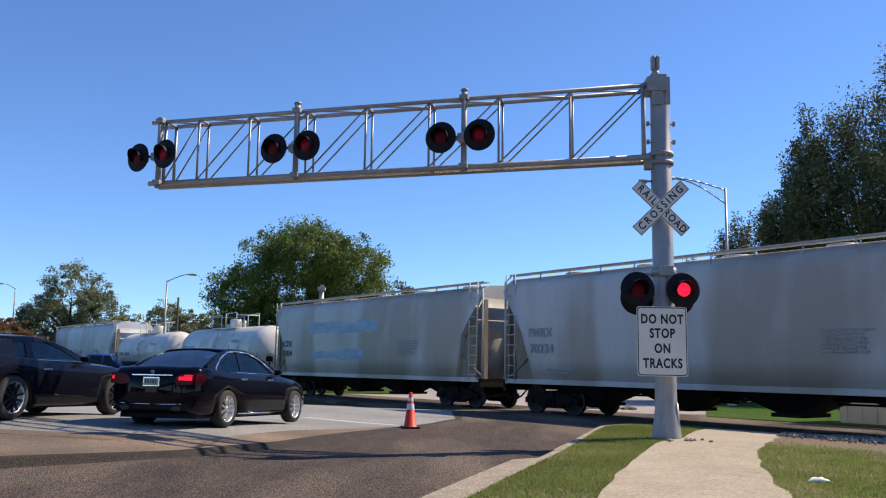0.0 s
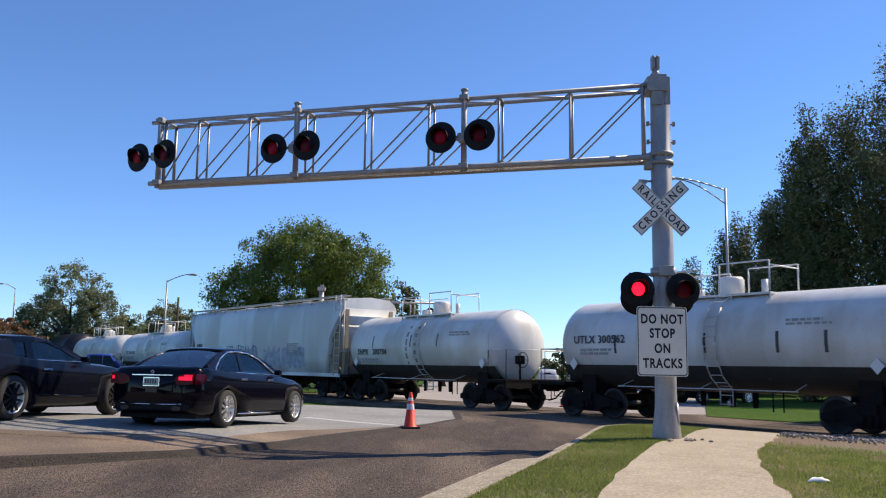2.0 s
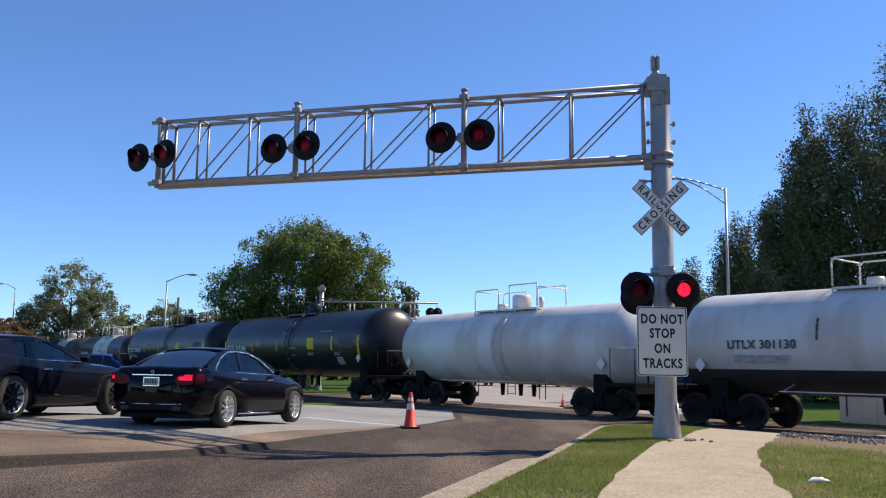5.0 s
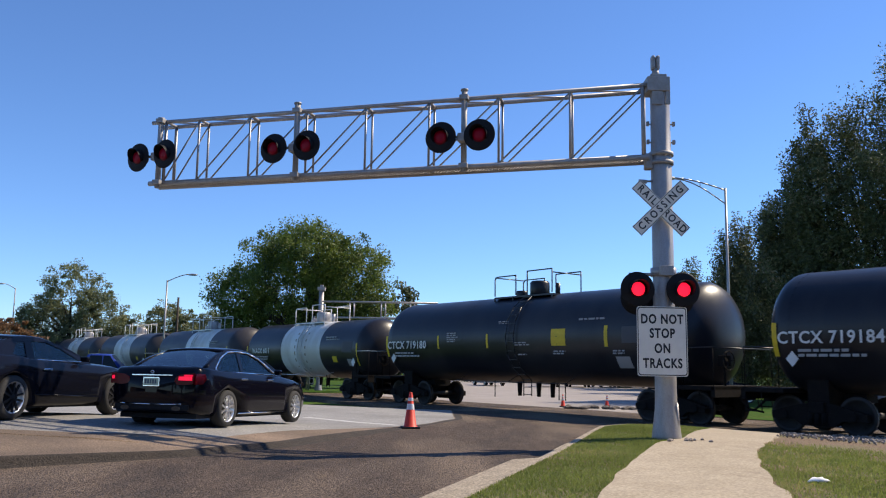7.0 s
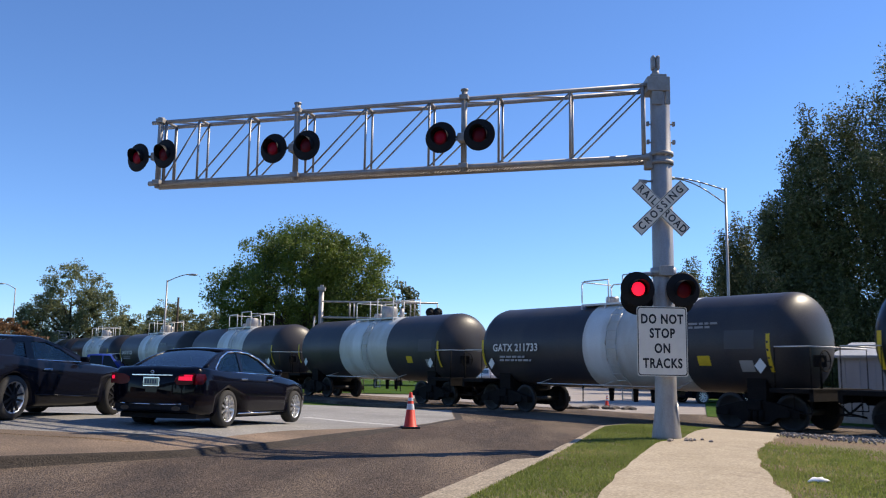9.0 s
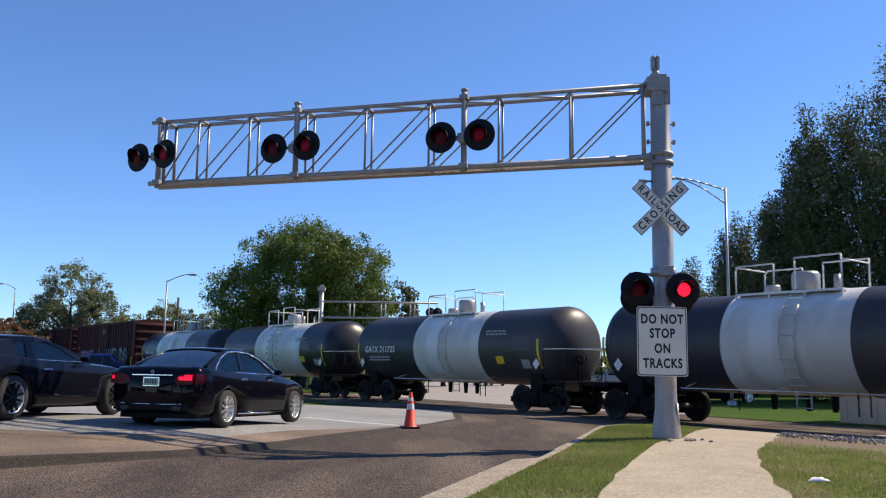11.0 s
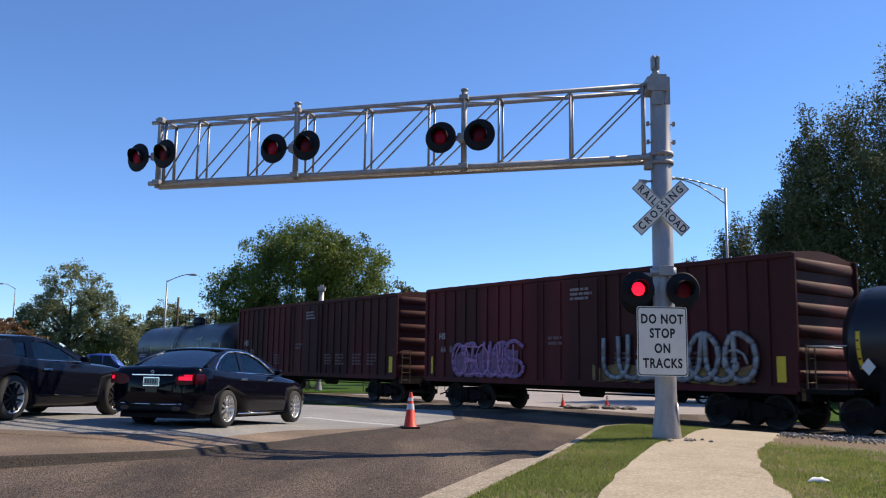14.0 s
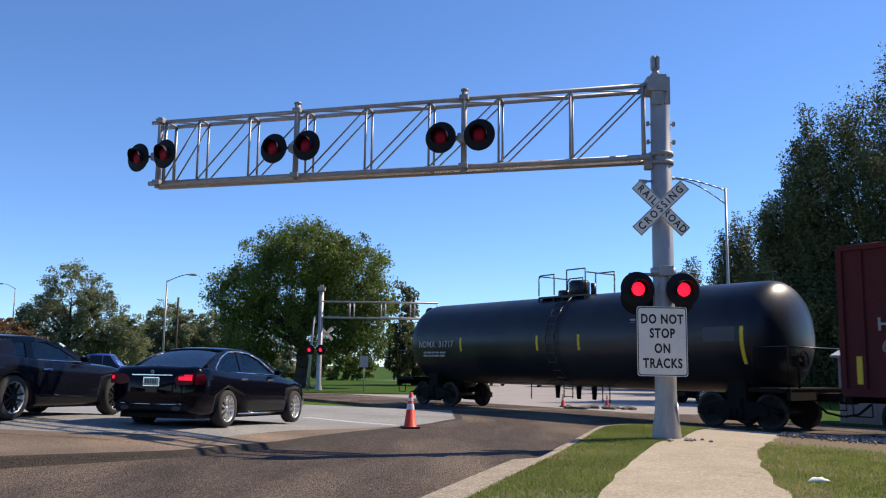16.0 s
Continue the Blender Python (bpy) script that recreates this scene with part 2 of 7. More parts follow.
SPRAY_OCHRE = mat("ochre_spray_paint", (0.26, 0.18, 0.04), (0.12, 0.06, 0.03), 0.7, scale=2.2, bump=0.0, amount=0.3)
CAR_BLACK = plain("black_car_paint", (0.003, 0.003, 0.007), 0.18, coat=0.3, spec=0.06)
CAR_GREY = plain("dark_grey_car_paint", (0.005, 0.0055, 0.010), 0.2, coat=0.25, spec=0.05)
CAR_BLUE = plain("blue_car_paint", (0.03, 0.06, 0.35), 0.3, coat=0.8)
RUBBER = mat("tyre_rubber", (0.018, 0.018, 0.018), (0.028, 0.027, 0.026), 0.85, scale=20, bump=0.1)
CHROME = plain("bright_chrome", (0.82, 0.82, 0.84), 0.12, 1.0)
ALLOY = plain("silver_alloy", (0.7, 0.71, 0.73), 0.3, 0.85)
TINT = plain("dark_window_glass", (0.006, 0.009, 0.012), 0.05, spec=0.28)
CLEAR, ct, cb = node_mat("tinted_car_glass")
clear_glass = ct.nodes.new("ShaderNodeBsdfTransparent")
clear_glass.inputs[0].default_value = (0.46, 0.54, 0.56, 1)
gloss = ct.nodes.new("ShaderNodeBsdfGlossy")
gloss.inputs["Roughness"].default_value = 0.02
edge_shine = ct.nodes.new("ShaderNodeFresnel")
edge_shine.inputs[0].default_value = 1.2
glass_mix = ct.nodes.new("ShaderNodeMixShader")
part_shine = ct.nodes.new("ShaderNodeMath")
part_shine.operation = "MULTIPLY"
part_shine.inputs[1].default_value = 0.4
ct.links.new(edge_shine.outputs[0], part_shine.inputs[0])
ct.links.new(part_shine.outputs[0], glass_mix.inputs[0])
ct.links.new(clear_glass.outputs[0], glass_mix.inputs[1])
ct.links.new(gloss.outputs[0], glass_mix.inputs[2])
ct.links.new(glass_mix.outputs[0], ct.nodes["Material Output"].inputs[0])
CABIN_DARK = mat("dark_cabin_trim", (0.02, 0.02, 0.022), (0.03, 0.029, 0.03), 0.8, scale=8, bump=0.1)
TAIL = plain("red_tail_lamp", (0.10, 0.001, 0.006), 0.2, spec=0.2)
TAIL_ON = plain("lit_tail_lamp", (0.95, 0.006, 0.05), 0.3, glow=0.75)
PLATE = plain("plate_pale_green", (0.5, 0.58, 0.42), 0.5)
PLATE_BAR = plain("plate_bars", (0.1, 0.14, 0.16), 0.5)
ORANGE = mat("cone_orange_plastic", (0.85, 0.055, 0.025), (0.72, 0.045, 0.02), 0.5, scale=6, bump=0.03, amount=0.2)
CONE_WHITE = plain("cone_reflective_collar", (0.75, 0.74, 0.76), 0.5)
BARK = mat("bark", (0.075, 0.058, 0.042), (0.045, 0.036, 0.027), 0.95, scale=5, fine=30, bump=0.7, depth=0.03, streak=(1, 1, 0.2))
LEAF_GREEN = leaf_mat("broad_leaves", (0.04, 0.068, 0.013), (0.17, 0.225, 0.034), through_light=0.35)
LEAF_DARK = leaf_mat("dark_leaves", (0.034, 0.047, 0.017), (0.145, 0.16, 0.055), (0.3, 0.25, 0.14), through_light=0.25)
# leaves of the far trees: distance haze is put into this paler colour
LEAF_HAZED = leaf_mat("hazy_dull_leaves", (0.105, 0.12, 0.065), (0.25, 0.27, 0.12), (0.2, 0.17, 0.1), through_light=0.4)
LEAF_BROWN = leaf_mat("autumn_leaves", (0.14, 0.08, 0.04), (0.28, 0.16, 0.08))
LINE_WHITE = mat("worn_line_paint", (0.62, 0.61, 0.58), (0.42, 0.41, 0.39), 0.8, scale=8, fine=50, bump=0.1)
WALL_WHITE = mat("white_metal_siding", (0.46, 0.48, 0.51), (0.4, 0.41, 0.43), 0.6, scale=1.5, bump=0.03)
TRASH = plain("white_litter", (0.8, 0.8, 0.8), 0.7)

# ---- mesh helpers ----
def part(name, bm, material, parent=None, label="", shade=False, at=None):
    me = bpy.data.meshes.new(name)
    bm.to_mesh(me)
    bm.free()
    for m in (material if isinstance(material, (list, tuple)) else [material]):
        me.materials.append(m)
    if shade:
        me.shade_smooth()
    ob = new(name, me)
    if parent:
        ob.parent = parent
    if at is not None:
        ob.matrix_basis = at
    if label:
        tagged(ob, label)
    return ob


def box(bm, x0, x1, y0, y1, z0, z1, m=None, mi=0, bevel=0.0):
    r = bmesh.ops.create_cube(bm, size=1)
    vs = r["verts"]
    for v in vs:
        v.co = Vector(((x0 + x1) / 2 + v.co.x * (x1 - x0), (y0 + y1) / 2 + v.co.y * (y1 - y0), (z0 + z1) / 2 + v.co.z * (z1 - z0)))
    fs = list({f for v in vs for f in v.link_faces})
    for f in fs:
        f.material_index = mi
    if bevel:
        es = list({e for v in vs for e in v.link_edges})
        rr = bmesh.ops.bevel(bm, geom=es, offset=bevel, segments=2, affect="EDGES", profile=0.5)
        vs = list({v for f in rr["faces"] for v in f.verts} | {v for v in vs if v.is_valid})
    if m is not None:
        bmesh.ops.transform(bm, matrix=m, verts=vs)
    return vs


def rod(bm, a, b, r, r2=None, n=8, mi=0, caps=True):
    """A round bar from a to b."""
    a, b = Vector(a), Vector(b)
    d = b - a
    q = d.to_track_quat("Z", "Y").to_matrix()
    r2 = r if r2 is None else r2
    rings = []
    for c, rr in ((a, r), (b, r2)):
        rings.append([bm.verts.new(c + q @ Vector((math.cos(k * math.tau / n) * rr, math.sin(k * math.tau / n) * rr, 0))) for k in range(n)])
    for k in range(n):
        f = bm.faces.new((rings[0][k], rings[0][(k + 1) % n], rings[1][(k + 1) % n], rings[1][k]))
        f.smooth, f.material_index = n > 5, mi
    if caps:
        for ring in (rings[0][::-1], rings[1]):
            f = bm.faces.new(ring)
            f.material_index = mi


def path_rod(bm, pts, r, n=6):
    for a, b in zip(pts, pts[1:]):
        rod(bm, a, b, r, n=n)


def spin(bm, profile, n=24, m=None, mi=0, smooth_faces=True):
    """Turns a profile of (radius, height) round z."""
    rings = []
    for rad, z in profile:
        if rad < 1e-6:
            rings.append([bm.verts.new((0, 0, z))])
        else:
            rings.append([bm.verts.new((rad * math.cos(k * math.tau / n), rad * math.sin(k * math.tau / n), z)) for k in range(n)])
    for A, B in zip(rings, rings[1:]):
        for k in range(n):
            if len(A) == 1 and len(B) == 1:
                continue
            if len(A) == 1:
                f = bm.faces.new((A[0], B[(k + 1) % n], B[k]))
            elif len(B) == 1:
                f = bm.faces.new((A[k], A[(k + 1) % n], B[0]))
            else:
                f = bm.faces.new((A[k], A[(k + 1) % n], B[(k + 1) % n], B[k]))
            f.smooth, f.material_index = smooth_faces, mi
    vs = [v for r in rings for v in r]
    if m is not None:
        bmesh.ops.transform(bm, matrix=m, verts=vs)
    return vs


def loft(bm, rings, close=True, mi=0, caps=True, smooth_faces=False):
    """Skins rings of equal count."""
    R = [[bm.verts.new(p) for p in ring] for ring in rings]
    n = len(R[0])
    for A, B in zip(R, R[1:]):
        for k in range(n if close else n - 1):
            f = bm.faces.new((A[k], A[(k + 1) % n], B[(k + 1) % n], B[k]))
            f.material_index, f.smooth = mi, smooth_faces
    if caps and close:
        for ring in (R[0][::-1], R[-1]):
            f = bm.faces.new(ring)
            f.material_index = mi
    return R


def plate(bm, pts, y, t=0.006, mi=0):
    """A flat shape of (x, z) points that stands in the plane y, with a small thickness towards -y."""
    loft(bm, [[(x, y, z) for x, z in pts], [(x, y - t, z) for x, z in pts]], mi=mi)


def empty(name, m, label, category, group=""):
    ob = new(name)
    ob.empty_display_size = 0.3
    ob.matrix_basis = m
    return tagged(ob, label, category, group)


def writing(text, size, material, parent, m, name="lettering", depth=0.003, wide=1.0, label="", bold=0.02, space=1.08):
    cu = bpy.data.curves.new(name, "FONT")
    cu.body, cu.size, cu.extrude = text, size, depth
    cu.align_x, cu.align_y, cu.space_line, cu.space_character = "CENTER", "CENTER", 1.0, space
    cu.resolution_u = 3
    cu.offset = size * bold
    tmp = bpy.data.objects.new("tmp_text", cu)
    me = bpy.data.meshes.new_from_object(tmp)
    bpy.data.objects.remove(tmp)
    bpy.data.curves.remove(cu)
    me.transform(Matrix.Diagonal((wide, 1, 1, 1)))
    me.materials.clear()
    me.materials.append(material)
    ob = new(name, me)
    ob.parent = parent
    ob.matrix_basis = m
    if label:
        tagged(ob, label)
    return ob


def sheet(name, rows, material, label="", category="", kind="structure"):
    """A surface through rows of points."""
    me = bpy.data.meshes.new(name)
    n = len(rows[0])
    vs = [p for row in rows for p in row]
    fs = [(i * n + k, i * n + k + 1, (i + 1) * n + k + 1, (i + 1) * n + k) for i in range(len(rows) - 1) for k in range(n - 1)]
    me.from_pydata(vs, [], fs)
    me.materials.append(material)
    me.shade_smooth()
    return tagged(new(name, me), label, category, kind=kind)


# ---- ground ----
def frange(a, b, step):
    n = max(1, round((b - a) / step))
    return [a + (b - a) * i / n for i in range(n + 1)]


def build_ground():
    ds = (-2500, -900, -300, -120, -60, -30, -12, -3.4, -3.2, 0, 3.2, 3.4, 12, 22, 30, 60, 120, 300, 900, 2500)
    ss = (-2500, -900, -300, -120, -60, -30, -12, 0, 12, 30, 60, 120, 300, 900, 2500)
    sheet("ground", [[tuple(TRACK - ACROSS * d + ALONG * s + Vector((0, 0, -0.34 if abs(d) < 3.3 else -0.07))) for s in ss] for d in ds], FIELD,
          "flat mown grassland reaching the horizon", "ground")
    # near carriageway in three surfaces
    ys = frange(-14, 12, 0.4) + frange(12.15, 23, 0.15)[0:] + frange(23.3, 30, 0.4)
    ys = [y for i, y in enumerate(ys) if i == 0 or y > ys[i - 1]]

    def edge(y):
        return lerp(y, KERB_LINE) if y <= 20.5 else 5.4 + (y - 20.5) * 0.9

    def rows(left, right, n):
        out = []
        for y in ys:
            a, b = left(y), right(y)
            out.append([(a + (b - a) * k / n, y, road_z(a + (b - a) * k / n, y)) for k in range(n + 1)])
        return out

    bank = lambda y: lerp(y, BANK_LINE)
    foot = lambda y: bank(y) - 0.2
    slab = lambda y: min(lerp(y, SLAB_LINE), foot(y) - 0.03)
    sheet("road", rows(bank, edge, 30), ASPHALT, "milled dark asphalt lane with pale dusty streaks", "road")
    sheet("road_bank", rows(foot, bank, 8), CUT, "rough cut edge between two asphalt levels", "road")
    sheet("road_shoulder", [[(max(p[0], -60), p[1], p[2]) for p in r] for r in rows(slab, foot, 24)], BROWN, "dusty brown worn asphalt surface", "road")
    sheet("road_concrete", rows(lambda y: -70.0, slab, 60), CONCRETE, "pale grey concrete carriageway", "road")
    # far carriageway and the lot beyond the track
    far = []
    for d in frange(0.0, -20.0, 1.0):
        far.append([tuple(TRACK + ALONG * s - ACROSS * d + Vector((0, 0, -0.012))) for s in frange(-6, 120, 3)])
    sheet("far_road", far, FAR_PAVE, "pale concrete road beyond the crossing", "road")
    sheet("parking_lot", [[tuple(TRACK + ACROSS * d + ALONG * s + Vector((0, 0, -0.03))) for s in (25, 35, 50, 80)] for d in (8, 16, 30, 70)], FAR_PAVE,
          "sunlit pinkish parking lot pavement", "pavement")
    # grass beyond the track
    tri = [[(-40 + 38.5 * k / 8, 46.5 + 0.3 * k / 8 + j * 4, 0.03) for k in range(9)] for j in range(12)]
    sheet("far_verge", tri, FIELD, "mown green verge beneath the trees", "lawn")
    sheet("far_lawn", [[tuple(TRACK + ACROSS * d + ALONG * s + Vector((0, 0, 0.02))) for s in (-60, -30, -9.5, 4, 9 + 0.72 * d, 15.2 + 0.72 * d)] for d in (2.9, 6.5, 12, 20, 30, 44, 60, 72)], FIELD,
          "bright mown lawn beyond the track", "lawn")
    # near verge
    vy = frange(-14, 21.0, 0.35)

    def back(y):
        return lerp(y, KERB_LINE) + 0.17

    right = []
    for y in vy:
        a = back(y)
        b = max(a + 0.05, min(34, (21.41 - 2.75 - ACROSS.y * y) / ACROSS.x))
        right.append([(a + (b - a) * (k / 60) ** 1.4, y, 0) for k in range(61)])
    right = [[(x, y, verge_z(x, y)) for x, y, _ in r] for r in right]
    sheet("verge", right, SOIL, "patchy grass verge with bare soil", "lawn")


def build_kerb():
    pts = []
    for y in frange(-13.9, 19.7, 0.3):
        pts.append((lerp(y, KERB_LINE), y))
    # gutter apron and kerb upstand, in cast lengths
    step = 10
    first = None
    kerb = new("kerb")
    tagged(kerb, "worn tan concrete kerb with a wide gutter apron", "kerb", kind="structure")
    for i in range(0, len(pts) - 1, step):
        run = pts[i:i + step + 1]
        bm = bmesh.new()
        rings = []
        for j, (x, y) in enumerate(run):
            yy = y
            lz, vz = lane_z(x, yy), verge_z(x, yy)
            apron = 0.62 if yy < 12.9 else 0.28 * (1 - smooth((yy - 15) / 4))
            rings.append([(x - apron - 0.02, yy, lz - 0.06), (x - apron, yy, lz + 0.006), (x - 0.03, yy, lz + 0.02), (x + 0.03, yy, vz - 0.012), (x + 0.06, yy, vz + 0.012),
                          (x + 0.17, yy, vz + 0.014), (x + 0.19, yy, vz - 0.1)])
        loft(bm, rings, caps=False)
        part("kerb_stone", bm, KERB, kerb)


WALK_LEFT = ((-14, -5.3), (0, -1.0), (7.7, 1.35), (10.1, 2.1), (12.9, 3.1), (14.2, 3.6), (15.0, 4.2), (17.0, 5.0), (19.6, 6.2))
WALK_RIGHT = ((-14, -2.9), (0, 1.0), (7.9, 3.22), (10.9, 4.04), (12.2, 4.45), (13.4, 4.97), (15.5, 6.0), (17.5, 6.9), (19.6, 7.75))


def build_walkway():
    walk_ob = new("walkway")
    tagged(walk_ob, "tan concrete footpath leading to the crossing", "footpath", kind="structure")
    cuts = [-13.6, -12, -10.4, -8.8, -7.2, -5.6, -4, -2.4, -0.8, 0.7, 2.2, 3.8, 5.4, 7.0, 8.6, 10.2, 11.8, 13.4, 15.0, 16.6, 18.2, 19.5]
    for a, b in zip(cuts, cuts[1:]):
        bm = bmesh.new()
        rings = []
        for y in frange(a + 0.002, b - 0.002, 0.25):
            l, r = lerp(y, WALK_LEFT), lerp(y, WALK_RIGHT)
            l += 0.05 * noise.noise((0.3, y * 1.7, 0))
            r += 0.09 * noise.noise((9.3, y * 1.5, 0))
            top = [(l + (r - l) * k / 6, y, verge_z(l + (r - l) * k / 6, y) + 0.022) for k in range(7)]
            rings.append([(l, y, top[0][2] - 0.1)] + top + [(r, y, top[-1][2] - 0.1)])
        loft(bm, rings)
        part("slab", bm, WALKWAY, walk_ob)


def build_grass():
    rng = random.Random(5)
    vs, fs = [], []

    def blade(x, y, h, w):
        z = verge_z(x, y)
        a = rng.uniform(0, math.tau)
        c, s = math.cos(a) * w, math.sin(a) * w
        lx, ly = rng.uniform(-.6, .6) * h, rng.uniform(-.6, .6) * h
        i = len(vs)
        vs.extend(((x - c, y - s, z), (x + c, y + s, z), (x + lx, y + ly, z + h)))
        fs.append((i, i + 1, i + 2))

    count = 0
    while count < 190000:
        y = 6.0 + 14.5 * rng.random() ** 1.5
        x0 = lerp(y, KERB_LINE) + 0.17
        x = x0 + rng.random() * (9.5 - x0)
        d = near_side(x, y)
        if d < 4.4:
            continue
        l, r = lerp(y, WALK_LEFT) + 0.0, lerp(y, WALK_RIGHT) - 0.0
        if l < x < r:
            continue
        patch = noise.noise((x * 0.7, y * 0.7, 3)) + 0.35 * noise.noise((x * 3, y * 3, 9))
        bare = smooth((10.0 - d) / 2.6) if x > r else 0.0
        if patch < -0.2 and rng.random() < 0.5 or rng.random() < bare:
            continue
        blade(x, y, rng.uniform(0.012, 0.042), rng.uniform(0.003, 0.007))
        count += 1
    me = bpy.data.meshes.new("grass")
    me.from_pydata(vs, [], fs)
    me.materials.append(GRASS)
    tagged(new("grass", me), "short yellowing green grass on the verge", "grass", kind="stuff")


def build_track():
    track = new("railway_track")
    tagged(track, "single railway track of worn rails in dark ballast", "railway track", kind="structure")
    frame_m = Matrix.Translation(TRACK) @ pose(0, 0, 0, 0, 0, TURN)
    track.matrix_basis = frame_m
    for y in (-0.7525, 0.7525):
        bm = bmesh.new()
        prof = [(-0.07, -0.175), (0.07, -0.175), (0.07, -0.165), (0.012, -0.14), (0.012, -0.05), (0.036, -0.035), (0.036, -0.004), (-0.036, -0.004), (-0.036, -0.035),
                (-0.012, -0.05), (-0.012, -0.14), (-0.07, -0.165)]
        loft(bm, [[(x, y + a, z) for a, z in prof] for x in (-260, -120, -40, 0, 40, 90)])
        part("rail", bm, RAIL_STEEL, track)
    bm = bmesh.new()
    loft(bm, [[(x, -2.9, -0.33), (x, -1.9, -0.17), (x, 1.9, -0.17), (x, 2.9, -0.33)] for x in (-260, -50)], mi=0)
    loft(bm, [[(x, -3.1, -0.33), (x, -2.0, -0.15), (x, 2.0, -0.15), (x, 3.1, -0.33)] for x in (-10.4, 90)], mi=0)
    part("ballast_bed", bm, GRAVEL_BED, track)
    # the made crossing between and beside the rails
    for a, b in ((-2.6, -0.80), (-0.66, 0.66), (0.80, 2.6)):
        bm = bmesh.new()
        box(bm, -48, -10.4, a, b, -0.3, -0.006, bevel=0.01)
        part("crossing_panel", bm, ASPHALT, track)
    tie = None
    for i in range(70):
        x = -10.0 + i * 0.55 if i < 60 else -49 - (i - 60) * 0.55
        if tie is None:
            bm = bmesh.new()
            box(bm, -0.115, 0.115, -1.3, 1.3, -0.35, -0.172, bevel=0.01)
            tie = part("tie", bm, TIE, track, at=pose(x, 0, 0))
        else:
            t = new("tie", tie.data)
            t.parent = track
            t.matrix_basis = pose(x, 0.02 * math.sin(i * 7.1), 0, 0, 0, math.sin(i * 3.3))
    # loose stones beside the track
    rng = random.Random(11)
    vs, fs = [], []
    for k in range(5500):
        x = rng.uniform(-10.6, 4)
        y = -1.2 - 5.2 * rng.random() ** 1.5
        z = -0.16 - 0.1 * smooth((-y - 1.9) / 1.2)
        w = frame_m @ Vector((x, y, 0))
        if y < -2.6 and lerp(w.y, WALK_RIGHT) > w.x:
            continue
        z = max(z, verge_z(w.x, w.y))
        r = rng.uniform(0.014, 0.045)
        c = Vector((x, y, z + 0.02 + r * 0.4))
        i = len(vs)
        q = Euler((rng.uniform(0, 6), rng.uniform(0, 6), 0)).to_matrix()
        for d in ((1, 0, 0), (-1, 0, 0), (0, 1, 0), (0, -1, 0), (0, 0, 1), (0, 0, -1)):
            vs.append(tuple(c + q @ Vector(d) * r * rng.uniform(0.7, 1.2)))
        fs += [(i, i + 2, i + 4), (i + 2, i + 1, i + 4), (i + 1, i + 3, i + 4), (i + 3, i, i + 4), (i + 2, i, i + 5), (i + 1, i + 2, i + 5), (i + 3, i + 1, i + 5), (i, i + 3, i + 5)]
    me = bpy.data.meshes.new("ballast_stones")
    me.from_pydata(vs, [], fs)
    me.materials.append(GRAVEL)
    st = new("ballast_stones", me)
    st.matrix_basis = frame_m
    tagged(st, "loose pale ballast stones beside the rails", "ballast", kind="stuff")


def build_lines():
    bm = bmesh.new()
    a, b = Vector((-3.55, 21.9, 0)), Vector((-1.0, 19.35, 0))
    rows = []
    for k in range(13):
        p = a.lerp(b, k / 12)
        q = p + Vector((0.17, 0.17, 0))
        rows.append([(p.x, p.y, road_z(p.x, p.y) + 0.006), (q.x, q.y, road_z(q.x, q.y) + 0.006)])
    loft(bm, rows, close=False, caps=False)
    ob = part("road_line", bm, LINE_WHITE)
    tagged(ob, "worn white painted road line", "road marking", kind="structure")


build_ground()
build_kerb()
build_walkway()
build_track()
build_lines()
build_grass()


# ---- the crossing signal ----
MAST = Vector((3.94, 15.0, 0.0))
MAST_Z = 0.33
ARM_END = Vector((-6.2, 17.75, 0.0))
BULBS = []                                              # (bulb, side: 0 left, 1 right)


def signal_lamp(parent, m, side, lit, name="signal_lamp", hood=0.24):
    """A round black backing with its hood, red lens and the bulb behind it. Looks along -y."""
    bm = bmesh.new()
    flat = pose(0, 0, 0, 90)
    spin(bm, [(0, 0.012), (0.285, 0.012), (0.305, 0.004), (0.305, -0.004), (0.285, -0.012), (0, -0.012)], 32, flat)
    spin(bm, [(0.17, -0.02), (0.165, -0.1), (0.1, -0.2), (0, -0.22)], 20, flat)
    lamp = part(name, bm, BLACK, parent, "round black signal backing", at=m)
    bm = bmesh.new()
    n = 22
    for r0, r1, s in ((0.166, 0.166, 1), (0.160, 0.160, -1)):
        ring = []
        for k in range(n + 1):
            a = radians(-35 + 250 * k / n)
            ln = hood * (0.25 + 0.75 * max(0, math.sin(a * 0.72 + 0.44)))
            ring.append((bm.verts.new((r0 * math.cos(a), -0.012, r0 * math.sin(a))), bm.verts.new((r1 * math.cos(a), -0.012 - ln, r1 * math.sin(a) - ln * 0.06))))
        for A, B in zip(ring, ring[1:]):
            f = bm.faces.new((A[0], B[0], B[1], A[1]) if s > 0 else (A[0], A[1], B[1], B[0]))
            f.smooth = True
    part("hood", bm, BLACK, lamp)
    bm = bmesh.new()
    spin(bm, [(0.145, 0.0), (0.135, 0.016), (0.09, 0.034), (0, 0.042)], 28, flat @ pose(0, 0, 0.013))
    part("lens", bm, LENS_OFF, lamp, "dark red glass lens")
    bm = bmesh.new()
    spin(bm, [(0.128, 0.0), (0.118, 0.02), (0.075, 0.034), (0, 0.04), ], 28, flat @ pose(0, 0, 0.013))
    bulb = part("bulb", bm, lit, lamp, "glowing red bulb")
    BULBS.append((bulb, side))
    return lamp


